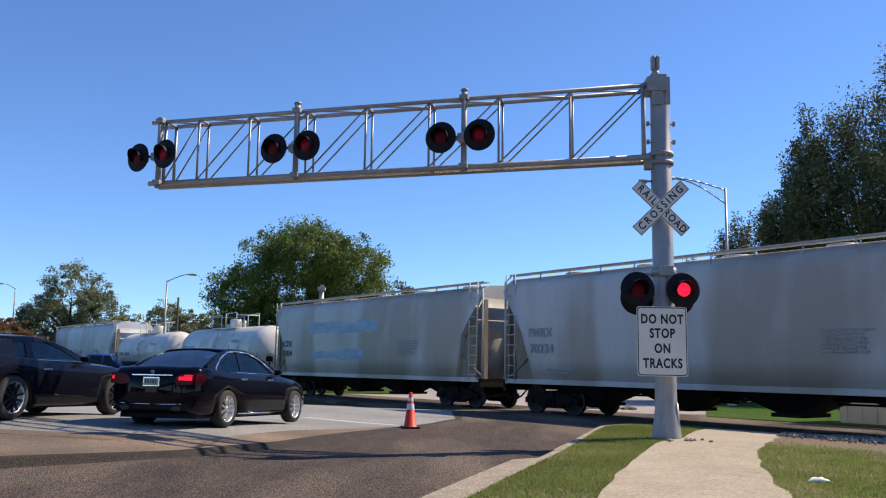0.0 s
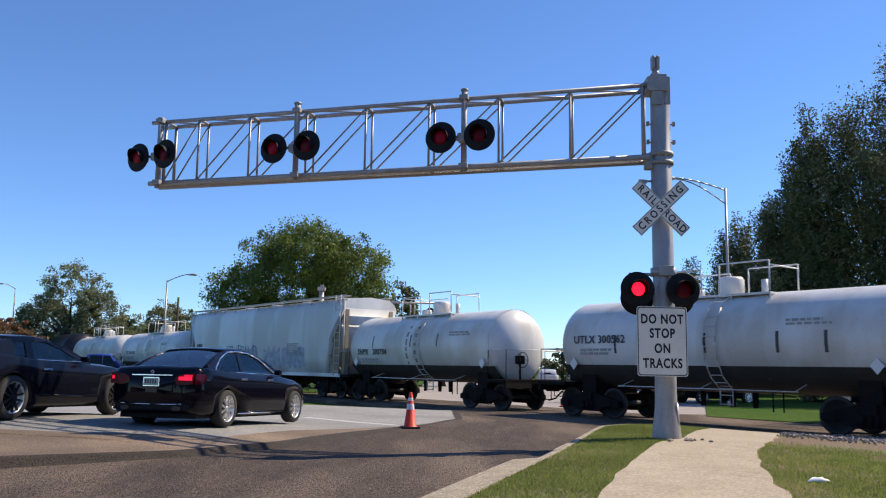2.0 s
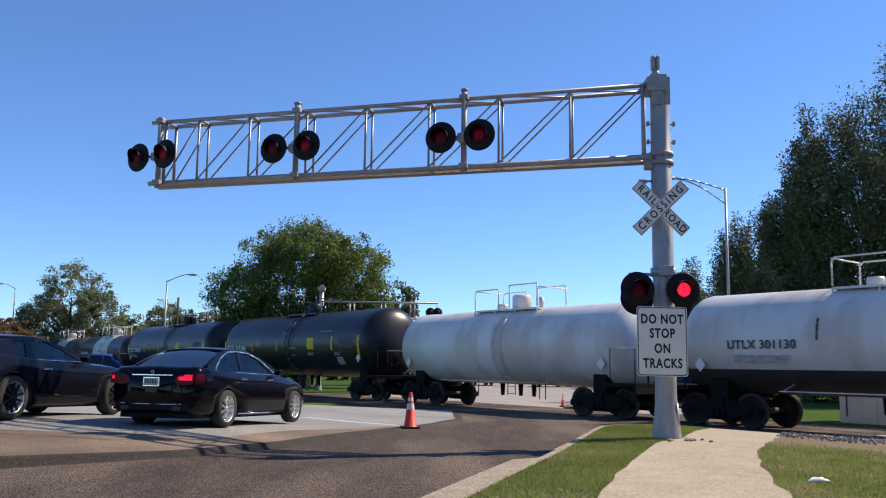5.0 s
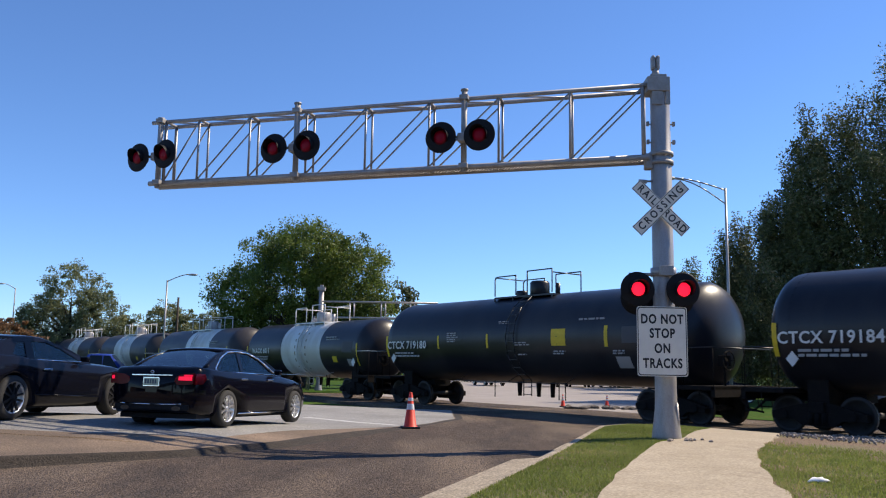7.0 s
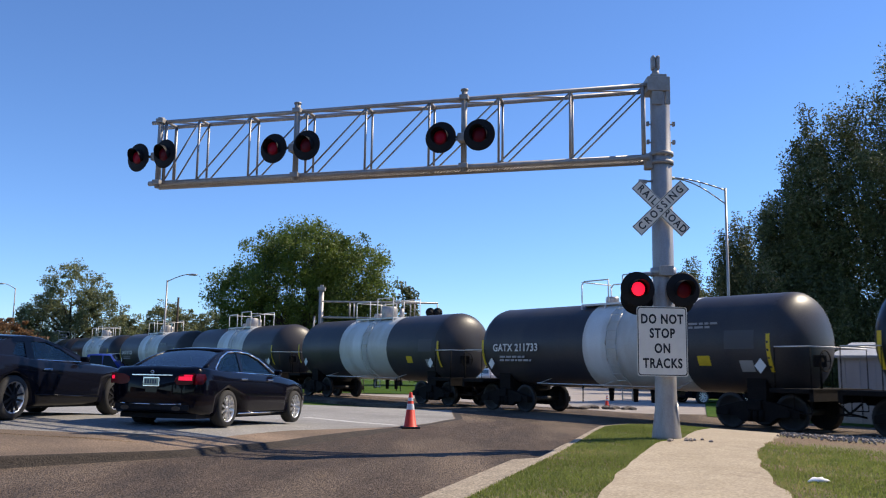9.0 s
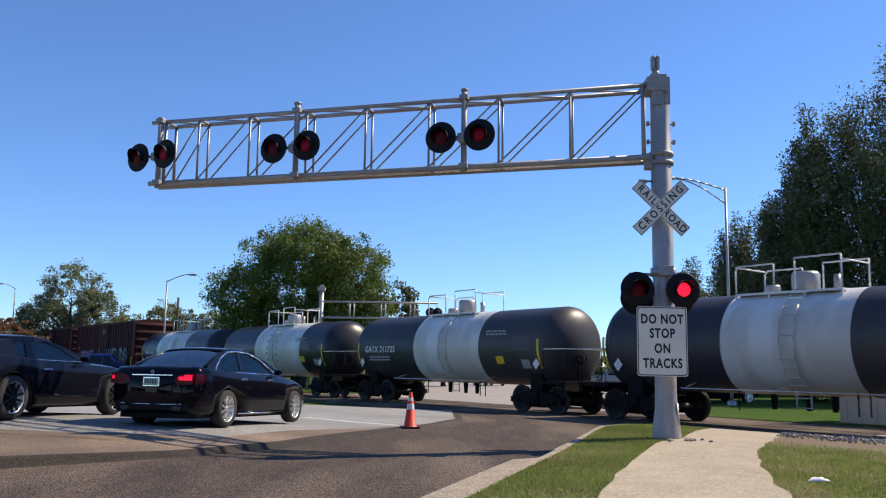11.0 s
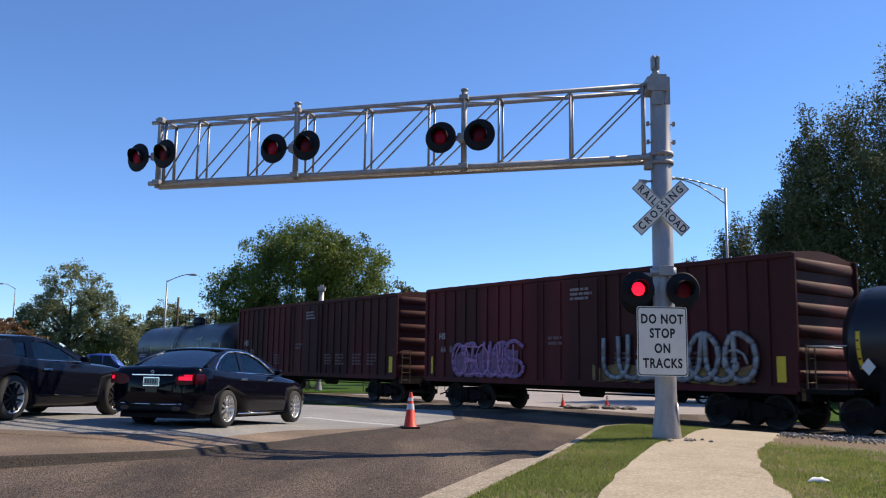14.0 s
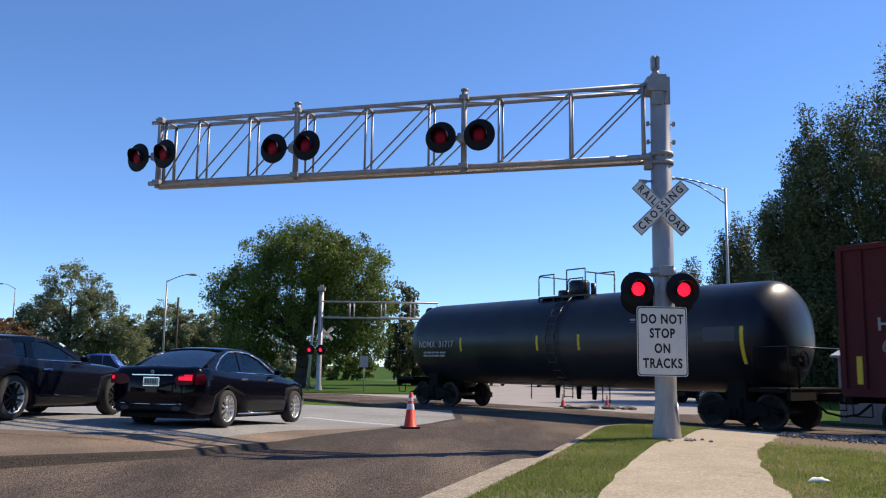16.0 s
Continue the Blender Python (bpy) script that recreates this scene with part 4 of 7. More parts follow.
def tank_car(label, L, r, zc, bands, mats, rail_mat, top_span, marks="", mark_mat=None, mark_x=0.0, mark_z=None, mark_size=0.3, lower=None, panels=(), seed=0,
             dome=None, placard=True, tall=1.0):
    car = empty("tank_car", Matrix(), label, "tank car", "cars of the freight train")
    tank_shell(car, L, r, zc, bands, mats)
    P = L + 1.0
    underframe(car, P, True)
    for s in (-1, 1):
        bogie(car, s * (P / 2 - 1.85))
    end_rails(car, P, rail_mat)
    # saddles that carry the tank
    for s in (-1, 1):
        bm = bmesh.new()
        x = s * (P / 2 - 1.85)
        prof = [(-1.0, 0.72), (1.0, 0.72), (1.0, zc - r * 0.68)] + [(-r * math.sin(a) * 1.0, zc - r * math.cos(a) * 0.995) for a in [radians(v) for v in range(-45, 46, 15)]] + [(-1.0, zc - r * 0.68)]
        loft(bm, [[(x - 0.28, y, z) for y, z in prof], [(x + 0.28, y, z) for y, z in prof]])
        part("saddle", bm, TRUCK, car)
    tank_top(car, zc + r, top_span, rail_mat, dome or rail_mat, tall=tall)
    tank_ladder(car, zc, r, 0.35, rail_mat)
    # a running rail along the sill
    bm = bmesh.new()
    for y in (-1.42, 1.42):
        rod(bm, (-2.9, y, 1.02), (2.9, y, 1.02), 0.018, n=6)
        for x in (-2.8, 0, 2.8):
            rod(bm, (x, y, 1.02), (x, y * 0.6, zc - r * 0.8), 0.014, n=5)
    part("side_rail", bm, rail_mat, car)
    # outlets and pipes that hang below
    for x in (-0.9, 0.1, 0.8):
        bm = bmesh.new()
        rod(bm, (x, 0, zc - r + 0.05), (x, 0, 0.5), 0.1, 0.07, n=10)
        part("outlet", bm, TRUCK, car)
    for x in (-1.6, 1.7, 2.0):
        bm = bmesh.new()
        rod(bm, (x, -0.6, 1.05), (x, -0.6, 0.45), 0.02, n=5)
        part("hanger", bm, TRUCK, car)
    # a near-black band on the near side, from the bottom up by lower degrees
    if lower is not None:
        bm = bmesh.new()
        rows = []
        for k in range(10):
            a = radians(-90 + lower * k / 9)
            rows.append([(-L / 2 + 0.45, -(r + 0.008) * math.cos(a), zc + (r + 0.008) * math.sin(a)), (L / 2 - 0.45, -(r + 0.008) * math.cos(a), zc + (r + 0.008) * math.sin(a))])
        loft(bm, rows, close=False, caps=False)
        part("lower_band", bm, LOWER_BLACK, car, "black lower band")
    for x0, x1, z0, z1, m in panels:
        curved_patch(car, "panel", L, r, zc, x0, x1, z0, z1, m)
    if marks:
        z = mark_z or zc + 0.12
        h = (z - zc) / r
        y = -r * math.sqrt(1 - h * h) - 0.035
        writing(marks, mark_size, mark_mat, car, pose(mark_x, y, z, 90))
        mark_bars(car, mark_x - 0.8, z - 0.34, 1.7, 0.07, 2, -r - 0.006, LETTER_FAINT, seed)
        mark_bars(car, L * 0.22, zc + 0.5, 1.3, 0.06, 3, -r * 0.94 - 0.02, LETTER_FAINT, seed + 1)
    # hazard diamonds low on the side and the head, brake wheel on its stand
    if placard:
        for x in (-L / 2 + 1.0, L / 2 - 1.0):
            bm = bmesh.new()
            z = zc - r * 0.45
            plate(bm, [(x - 0.17, z), (x, z - 0.2), (x + 0.17, z), (x, z + 0.2)], -math.sqrt(r * r - (z + 0.2 - zc) ** 2) - 0.02, 0.008)
            part("placard", bm, LETTER, car, "white diamond placard")
    bm = bmesh.new()
    rod(bm, (P / 2 - 0.3, -0.55, 1.05), (P / 2 - 0.3, -0.55, 1.95), 0.035, n=6)
    box(bm, P / 2 - 0.42, P / 2 - 0.2, -0.7, -0.4, 1.65, 1.95, bevel=0.02)
    part("brake_stand", bm, TRUCK, car)
    bm = bmesh.new()
    for k in range(16):
        a, b = k * math.tau / 16, (k + 1) * math.tau / 16
        rod(bm, (P / 2 - 0.17, -0.55 + 0.27 * math.cos(a), 1.8 + 0.27 * math.sin(a)), (P / 2 - 0.17, -0.55 + 0.27 * math.cos(b), 1.8 + 0.27 * math.sin(b)), 0.016, n=5)
    for k in range(3):
        a = k * math.tau / 3
        rod(bm, (P / 2 - 0.17, -0.55, 1.8), (P / 2 - 0.17, -0.55 + 0.27 * math.cos(a), 1.8 + 0.27 * math.sin(a)), 0.013, n=5)
    part("brake_wheel", bm, TRUCK, car)
    # rings where plates meet
    for f in (0.06, 0.35, 0.66, 0.94):
        bm = bmesh.new()
        x = -L / 2 + L * f
        n = 40
        for k in range(n):
            a, b = k * math.tau / n, (k + 1) * math.tau / n
            q = [bm.verts.new((x + dx, (r + 0.006) * math.cos(t), zc + (r + 0.006) * math.sin(t))) for t in (a, b) for dx in (-0.03, 0.03)]
            f1 = bm.faces.new((q[0], q[1], q[3], q[2]))
            mid = f
            f1.material_index = next(i for i, e in enumerate(list(bands) + [2]) if mid < e)
        part("seam_ring", bm, mats, car)
    return car


def hopper_side(z):
    """Half width of a hopper car's lower side at the height z."""
    return lerp(z, ((1.12, 1.42), (1.8, 1.53), (2.5, 1.57), (3.3, 1.56), (4.05, 1.5)))


def hopper_car(label, L, body, marks=(), top=4.6, mark_mat=None, scrawls=(), seed=0):
    car = empty("hopper_car", Matrix(), label, "hopper car", "cars of the freight train")
    half = L / 2
    zlow = 1.12
    prof = [(-1.42, zlow), (-1.53, 1.8), (-1.57, 2.5), (-1.56, 3.3), (-1.5, top - 0.55), (-1.38, top - 0.3), (-1.05, top - 0.08), (0, top)]
    sect = prof + [(-y, z) for y, z in reversed(prof[:-1])]
    rise = 1.45
    xs = [-half, -half + 0.25, -half + 0.6, -half + 1.0, -half + rise, -half + rise + 0.01] + [(-half + rise) + (L - 2 * rise) * k / 12 for k in range(1, 12)]
    xs += [half - rise - 0.01, half - rise, half - 1.0, half - 0.6, half - 0.25, half]
    rings = []
    for x in xs:
        e = half - abs(x)
        low = zlow if e > rise else 2.15 + (top - 0.55 - 2.15) * (1 - e / rise)
        ring = []
        for y, z in sect:
            zz = max(z, low)
            yy = y
            if zz > z:
                a = abs(y)
                w = float(np.interp(zz, [p[1] for p in prof], [-p[0] for p in prof]))
                yy = math.copysign(min(w, 1.57), y) if a > 0.01 else y
            ring.append((x, yy, zz))
        rings.append(ring)
    bm = bmesh.new()
    loft(bm, rings, smooth_faces=False)
    for f in bm.faces:
        if abs(f.normal.x) < 0.2 and abs(f.normal.z) < 0.9 and len(f.verts) == 4:
            f.smooth = True
    bmesh.ops.recalc_face_normals(bm, faces=bm.faces)
    part("hopper_body", bm, body, car, shade=False)
    # end bays: slope sheets, bracing, ladders
    for s in (-1, 1):
        bm = bmesh.new()
        a, b = s * (half - rise + 0.05), s * (half - 0.05)
        for y in (-1.3, 1.3):
            bm = bmesh.new()
            plate_pts = [(a, 1.1), (a, 2.2), (s * (half - 0.35), top - 0.7), (s * (half - 0.55), 1.1)]
            loft(bm, [[(x, y - 0.02, z) for x, z in plate_pts], [(x, y + 0.02, z) for x, z in plate_pts]])
            part("slope_sheet", bm, HOPPER_TAN, car, "grimy tan end bay")
            bm = bmesh.new()
            box(bm, min(s * half, s * (half - 0.12)), max(s * half, s * (half - 0.12)), min(y, y * 0.86), max(y, y * 0.86), 1.1, top - 0.6)
            path_rod(bm, [(s * (half - 0.1), y, 1.15), (s * (half - rise), y * 1.05, 2.1), (s * (half - 0.12), y, top - 0.75)], 0.05)
            part("end_brace", bm, HOPPER_TAN, car)
        bm = bmesh.new()
        for dx in (0.16, 0.62):
            rod(bm, (s * (half - dx), -1.52, 1.05), (s * (half - dx), -1.5, top + 0.05), 0.024, n=6)
        ladder = part("ladder", bm, HOPPER_GREY, car)
        for k in range(10):
            z = 1.25 + k * 0.35
            bm = bmesh.new()
            rod(bm, (s * (half - 0.16), -1.52, z), (s * (half - 0.62), -1.52, z), 0.018, n=5)
            part("rung", bm, HOPPER_GREY, ladder)
        bm = bmesh.new()
        path_rod(bm, [(s * (half + 0.02), -1.4, 1.1), (s * (half + 0.02), -1.4, top - 0.2), (s * (half - 0.3), -1.35, top + 0.02)], 0.026)
        part("grab_rail", bm, HOPPER_GREY, car)
    # roof walk with its edge rail
    bm = bmesh.new()
    for y in (-1.12, 1.12):
        box(bm, -half + 0.1, half - 0.1, y - 0.16, y + 0.16, top + 0.02, top + 0.05)
        for k in range(13):
            x = -half + 0.3 + (L - 0.6) * k / 12
            rod(bm, (x, y * 1.18, top - 0.32), (x, y * 1.12, top + 0.04), 0.022, n=5)
        rod(bm, (-half + 0.1, y * 1.14, top + 0.06), (half - 0.1, y * 1.14, top + 0.06), 0.02, n=5)
    part("roof_walk", bm, GALV, car)
    for k in range(5):
        bm = bmesh.new()
        x = -half + 2.2 + (L - 4.4) * k / 4
        spin(bm, [(0, 0.1), (0.42, 0.08), (0.45, 0), (0.45, -0.1)], 18, pose(x, 0, top))
        part("hatch", bm, body, car)
    # side sill and discharge chutes
    bm = bmesh.new()
    for y in (-1.45, 1.45):
        box(bm, -half + 0.1, half - 0.1, y - 0.05, y + 0.05, 0.98, 1.14, bevel=0.01)
    part("side_sill", bm, body, car)
    bays = 4
    for k in range(bays):
        x = -half + 3.2 + (L - 6.4) * k / (bays - 1)
        w = (L - 6.4) / (bays - 1) * 0.46
        bm = bmesh.new()
        loft(bm, [[(x - w, -1.3, 1.1), (x + w, -1.3, 1.1), (x + w, 1.3, 1.1), (x - w, 1.3, 1.1)], [(x - 0.35, -0.5, 0.42), (x + 0.35, -0.5, 0.42), (x + 0.35, 0.5, 0.42), (x - 0.35, 0.5, 0.42)]])
        box(bm, x - 0.45, x + 0.45, -0.7, 0.7, 0.34, 0.44, bevel=0.01)
        part("discharge_chute", bm, TRUCK, car)
    underframe(car, L)
    for s in (-1, 1):
        bogie(car, s * (half - 1.9))
    for text, x, z, size in marks:
        writing(text, size, mark_mat or LETTER_DARK, car, pose(x, -1.59, z, 90))
    for name, pts, m in scrawls:
        n = len(pts) // 2
        bm = bmesh.new()
        rows = []
        for low, high in zip(pts[:n], reversed(pts[n:])):
            zs = [low[1] + (high[1] - low[1]) * k / 8 for k in range(9)]
            rows.append([(low[0] + (high[0] - low[0]) * k / 8, -hopper_side(z) - 0.004, z) for k, z in enumerate(zs)])
        loft(bm, rows, close=False, caps=False)
        part(name, bm, m, car)
    mark_bars(car, half - 5.2, 2.5, 1.5, 0.06, 6, -1.583, LETTER_FAINT, seed + 4)
    mark_bars(car, -half + 2.2, 1.45, 1.2, 0.06, 2, -1.55, LETTER_FAINT, seed + 5)
    return car


def box_car(label, L, marks=(), seed=0):
    car = empty("box_car", Matrix(), label, "boxcar", "cars of the freight train")
    half, W, Z0, Z1 = L / 2, 1.53, 1.02, 4.5
    bm = bmesh.new()
    prof = [(-W, Z0), (-W, Z1), (-W * 0.5, Z1 + 0.13), (0, Z1 + 0.17), (W * 0.5, Z1 + 0.13), (W, Z1), (W, Z0)]
    loft(bm, [[(x, y, z) for y, z in prof] for x in (-half + 0.06, half - 0.06)])
    part("body", bm, BOX_RED, car)
    bm = bmesh.new()
    for y in (-W, W):
        o = math.copysign(0.055, y)
        k = 0
        x = -half + 0.5
        while x < half - 0.3:
            if abs(x) > 1.7:
                box(bm, x - 0.05, x + 0.05, min(y, y + o), max(y, y + o), Z0 + 0.12, Z1 - 0.1, bevel=0.012)
            x += 0.62
        box(bm, -half, half, min(y, y + o * 1.3), max(y, y + o * 1.3), Z1 - 0.1, Z1 + 0.03, bevel=0.01)
        box(bm, -half, half, min(y, y + o * 1.3), max(y, y + o * 1.3), Z0 - 0.06, Z0 + 0.12, bevel=0.01)
        for s in (-1, 1):
            box(bm, s * half - 0.07, s * half + 0.07, min(y, y + o * 1.2), max(y, y + o * 1.2), Z0, Z1, bevel=0.01)
    part("side_rib", bm, BOX_RED, car)
    # sliding door
    door = None
    for y in (-W, W):
        s = -1 if y < 0 else 1
        bm = bmesh.new()
        box(bm, -1.55, 1.55, min(y, y + s * 0.07), max(y, y + s * 0.07), Z0 + 0.1, Z1 - 0.12, bevel=0.01)
        for x in (-1.2, -0.4, 0.4, 1.2):
            box(bm, x - 0.06, x + 0.06, min(y, y + s * 0.11), max(y, y + s * 0.11), Z0 + 0.14, Z1 - 0.16, bevel=0.015)
        box(bm, -2.4, 2.4, min(y, y + s * 0.1), max(y, y + s * 0.1), Z0 + 0.03, Z0 + 0.1)
        door = part("sliding_door", bm, BOX_RED, car)
        bm = bmesh.new()
        for x in (-1.4, 1.4):
            rod(bm, (x, y + s * 0.13, Z0 + 0.1), (x, y + s * 0.13, Z1 - 0.15), 0.02, n=6)
        part("lock_rod", bm, BOX_RED, door)
    # ribbed ends
    for s in (-1, 1):
        for k in range(6):
            bm = bmesh.new()
            z = Z0 + 0.38 + k * 0.57
            rings = []
            for y in (-W + 0.06, -W + 0.2, W - 0.2, W - 0.06):
                r = 0.13 if abs(y) < W - 0.1 else 0.03
                rings.append([(s * (half - 0.07) + s * r * math.cos(a), y, z + 1.3 * r * math.sin(a)) for a in [radians(v) for v in range(-90, 91, 30)]])
            loft(bm, rings, smooth_faces=True)
            bmesh.ops.recalc_face_normals(bm, faces=bm.faces)
            part("end_rib", bm, BOX_RED, car)
        bm = bmesh.new()
        for y in (-1.35, -0.95):
            rod(bm, (s * (half + 0.14), y, Z0 - 0.2), (s * (half + 0.14), y, 2.2), 0.02, n=5)
        ladder = part("ladder", bm, RAIL_STEEL, car)
        for k in range(5):
            bm = bmesh.new()
            rod(bm, (s * (half + 0.14), -1.35, 0.95 + k * 0.3), (s * (half + 0.14), -0.95, 0.95 + k * 0.3), 0.016, n=5)
            part("rung", bm, RAIL_STEEL, ladder)
        bm = bmesh.new()
        plate(bm, [(s * (half - 0.55), 1.25), (s * (half - 0.3), 1.25), (s * (half - 0.3), 1.9), (s * (half - 0.55), 1.9)], -W - 0.012)
        part("yellow_mark", bm, YELLOW, car, "faded yellow safety panel")
    bm = bmesh.new()
    for k in range(14):
        x = -half + L * (k + 0.5) / 14
        loft(bm, [[(x - 0.04, y * 1.0, z + 0.003) for y, z in prof[1:-1]] + [(x - 0.04, y, z + 0.04) for y, z in reversed(prof[1:-1])],
                  [(x + 0.04, y * 1.0, z + 0.003) for y, z in prof[1:-1]] + [(x + 0.04, y, z + 0.04) for y, z in reversed(prof[1:-1])]])
    part("roof_rib", bm, BOX_RED, car)
    underframe(car, L)
    for s in (-1, 1):
        bogie(car, s * (half - 1.85))
    for text, x, z, size, m in marks:
        writing(text, size, m, car, pose(x, -W - 0.062, z, 90))
    mark_bars(car, 0.1, 3.98, 0.95, 0.085, 3, -W - 0.115, BOX_PALE, seed)
    mark_bars(car, -0.9, 2.45, 0.7, 0.1, 2, -W - 0.115, BOX_STENCIL, seed + 2)
    for k, x in enumerate((1.9, 2.9, 4.4, 5.6, -3.3)):
        mark_bars(car, x, 1.95, 0.75, 0.08, 4, -W - 0.058, BOX_STENCIL, seed + 7 + k)
    return car


def scrawl(x0, z0, w, h, seed, n=9):
    """An uneven sprayed shape."""
    rng = random.Random(seed)
    top = [(x0 + w * k / n, z0 + h * rng.uniform(0.65, 1.0)) for k in range(n + 1)]
    low = [(x0 + w * k / n, z0 + h * rng.uniform(0.0, 0.18)) for k in range(n, -1, -1)]
    return low[::-1] + top[::-1]


def couple(car, rear, length):
    CARS.append((car, rear - length / 2))


def letters_spray(car, x0, z, h, count, m, y, seed, thick=0.022, curved=False, pitch=0.9):
    """Loops and strokes of a sprayed tag."""
    rng = random.Random(seed)
    bm = bmesh.new()
    x = x0
    for k in range(count):
        w = h * rng.uniform(0.62, 0.85)
        lean = rng.uniform(-0.08, 0.14) * h
        shape = rng.randrange(4)
        if shape == 0:                                  # a bowl
            loop = [(0, 1), (0, 0.5)] + [(0.5 - 0.5 * math.cos(a), 0.35 - 0.35 * math.sin(a)) for a in [j * math.pi / 6 for j in range(7)]] + [(1, 0.5), (1, 1)]
        elif shape == 1:                                # a double bend
            loop = [(0.5 + 0.48 * math.cos(a), 0.75 + 0.25 * math.sin(a)) for a in [0.3 + j * 0.6 for j in range(8)]] + [(0.5 + 0.5 * math.sin(a), 0.25 + 0.25 * math.cos(a)) for a in [j * 0.6 for j in range(8)]]
        elif shape == 2:                                # a ring
            loop = [(0.5 + 0.5 * math.cos(j * math.tau / 12), 0.5 + 0.5 * math.sin(j * math.tau / 12)) for j in range(13)]
        else:                                           # a comb
            loop = [(1, 0.95), (0.15, 1), (0.05, 0.55), (0.8, 0.5), (0.05, 0.45), (0.1, 0), (1, 0.06)]
        pts = [(x + w * u + lean * v, z + h * (v * rng.uniform(0.96, 1.04))) for u, v in loop]
        for a, b in zip(pts, pts[1:]):
            rod(bm, (a[0], y, a[1]), (b[0], y, b[1]), thick, n=6)
        x += w * pitch
    bmesh.ops.scale(bm, vec=(1, 0.2, 1), verts=bm.verts, space=Matrix.Translation((0, -y, 0)))
    if curved:
        for v in bm.verts:
            v.co.y += -hopper_side(v.co.z) - 0.006 - y
    part("sprayed_tag", bm, m, car)


def build_train():
    # grey hoppers
    c = hopper_car("weathered light grey covered hopper car", 16.9, HOPPER_GREY, [("PMRX", -6.5, 2.68, 0.42), ("70234", -6.45, 2.15, 0.42)], 4.72, LETTER_FAINT, seed=1)
    couple(c, 22.5, 16.9)
    blue1 = scrawl(-4.6, 2.9, 6.2, 0.75, 3)
    blue2 = scrawl(-4.2, 1.75, 4.6, 0.55, 4)
    c = hopper_car("grimy pale grey covered hopper car with faded blue patches", 16.6, HOPPER_GREY, [("ACFX", -6.75, 2.52, 0.4), ("45854", -6.7, 2.05, 0.4)], 4.6,
                   scrawls=(("faded_patch", blue1, SPRAY_BLUE), ("faded_patch", blue2, SPRAY_BLUE)), seed=2)
    couple(c, 40.37, 16.6)
    stripe = [(x, x + 0.09, 2.0, 2.55, LETTER_DARK) for x in (-3.1, 0.1, 2.3, 3.6)]
    c = tank_car("white tank car with a black lower side", 11.65, 1.38, 2.30, (), [TANK_WHITE], TANK_WHITE, 3.6, "UTLX 300562", LETTER_DARK, -3.7, 2.42, 0.34, lower=62,
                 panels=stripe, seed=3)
    couple(c, 54.65, 11.65)
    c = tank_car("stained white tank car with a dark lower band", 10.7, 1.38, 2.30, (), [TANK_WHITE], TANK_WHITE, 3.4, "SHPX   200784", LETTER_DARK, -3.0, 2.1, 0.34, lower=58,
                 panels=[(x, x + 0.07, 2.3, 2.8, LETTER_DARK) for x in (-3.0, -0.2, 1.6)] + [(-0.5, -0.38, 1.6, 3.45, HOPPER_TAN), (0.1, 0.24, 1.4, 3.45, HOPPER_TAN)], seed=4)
    couple(c, 67.95, 10.7)
    tag1 = [("faded_patch", scrawl(-1.0, 1.35, 1.6, 1.25, 8), SPRAY_SLATE), ("faded_patch", scrawl(1.4, 1.25, 1.9, 1.3, 9), SPRAY_SLATE), ("faded_patch", scrawl(3.5, 1.3, 2.4, 1.2, 12), SPRAY_SLATE)]
    c = hopper_car("clean white covered hopper car with sprayed tags", 18.6, HOPPER_WHITE, [("SHPX", -7.4, 2.52, 0.36), ("460315", -7.3, 2.1, 0.36)], 4.68, scrawls=tag1, seed=5)
    letters_spray(c, -6.3, 1.4, 0.75, 4, SPRAY_DARK, -1.6, 27, 0.025, True, 0.55)
    letters_spray(c, -4.2, 1.3, 1.2, 8, SPRAY_DARK, -1.6, 22, 0.034, True, 0.62)
    letters_spray(c, -4.05, 1.38, 0.95, 8, SPRAY_SLATE, -1.6, 24, 0.03, True, 0.75)
    couple(c, 86.6, 18.6)
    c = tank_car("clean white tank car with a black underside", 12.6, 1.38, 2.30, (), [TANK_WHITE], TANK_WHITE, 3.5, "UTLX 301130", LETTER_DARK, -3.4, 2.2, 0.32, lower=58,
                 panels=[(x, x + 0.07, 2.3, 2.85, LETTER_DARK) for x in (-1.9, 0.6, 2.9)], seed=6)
    couple(c, 101.45, 12.6)
    c = tank_car("plain white tank car", 12.4, 1.38, 2.30, (), [TANK_WHITE], TANK_WHITE, 3.4, seed=7)
    couple(c, 115.5, 12.4)
    for mk, rear in (("CTCX 719184", 133.0), ("CTCX 719180", 150.7)):
        c = tank_car("glossy black tank car with yellow panels and white lettering", 15.9, 1.58, 2.55, (), [TANK_BLACK], TANK_BLACK, 3.0, mk, LETTER, -5.95, 2.35, 0.42,
                     panels=[(2.3, 2.95, 2.25, 2.8, YELLOW), (4.6, 4.74, 2.2, 2.85, YELLOW), (6.9, 7.06, 1.75, 2.85, YELLOW), (-7.45, -7.32, 1.9, 2.75, YELLOW), (-3.9, -3.8, 2.2, 2.7, YELLOW), (-1.0, -0.9, 2.2, 2.7, YELLOW),
                             (5.3, 6.5, 2.3, 2.8, LETTER_GHOST), (4.95, 5.5, 1.55, 1.9, LETTER_FAINT)], seed=8, dome=TANK_BLACK)
        for k, (x, z, w, n) in enumerate(((-3.3, 2.75, 0.7, 5), (-0.4, 3.1, 0.6, 2), (0.5, 2.35, 0.8, 2), (0.6, 1.95, 0.5, 1), (2.35, 2.05, 0.6, 2), (4.9, 2.05, 0.6, 2))):
            mark_bars(c, x, z, w, 0.045, n, -math.sqrt(1.58 ** 2 - (z - 2.55) ** 2) - 0.012, LETTER_FAINT, 80 + k)
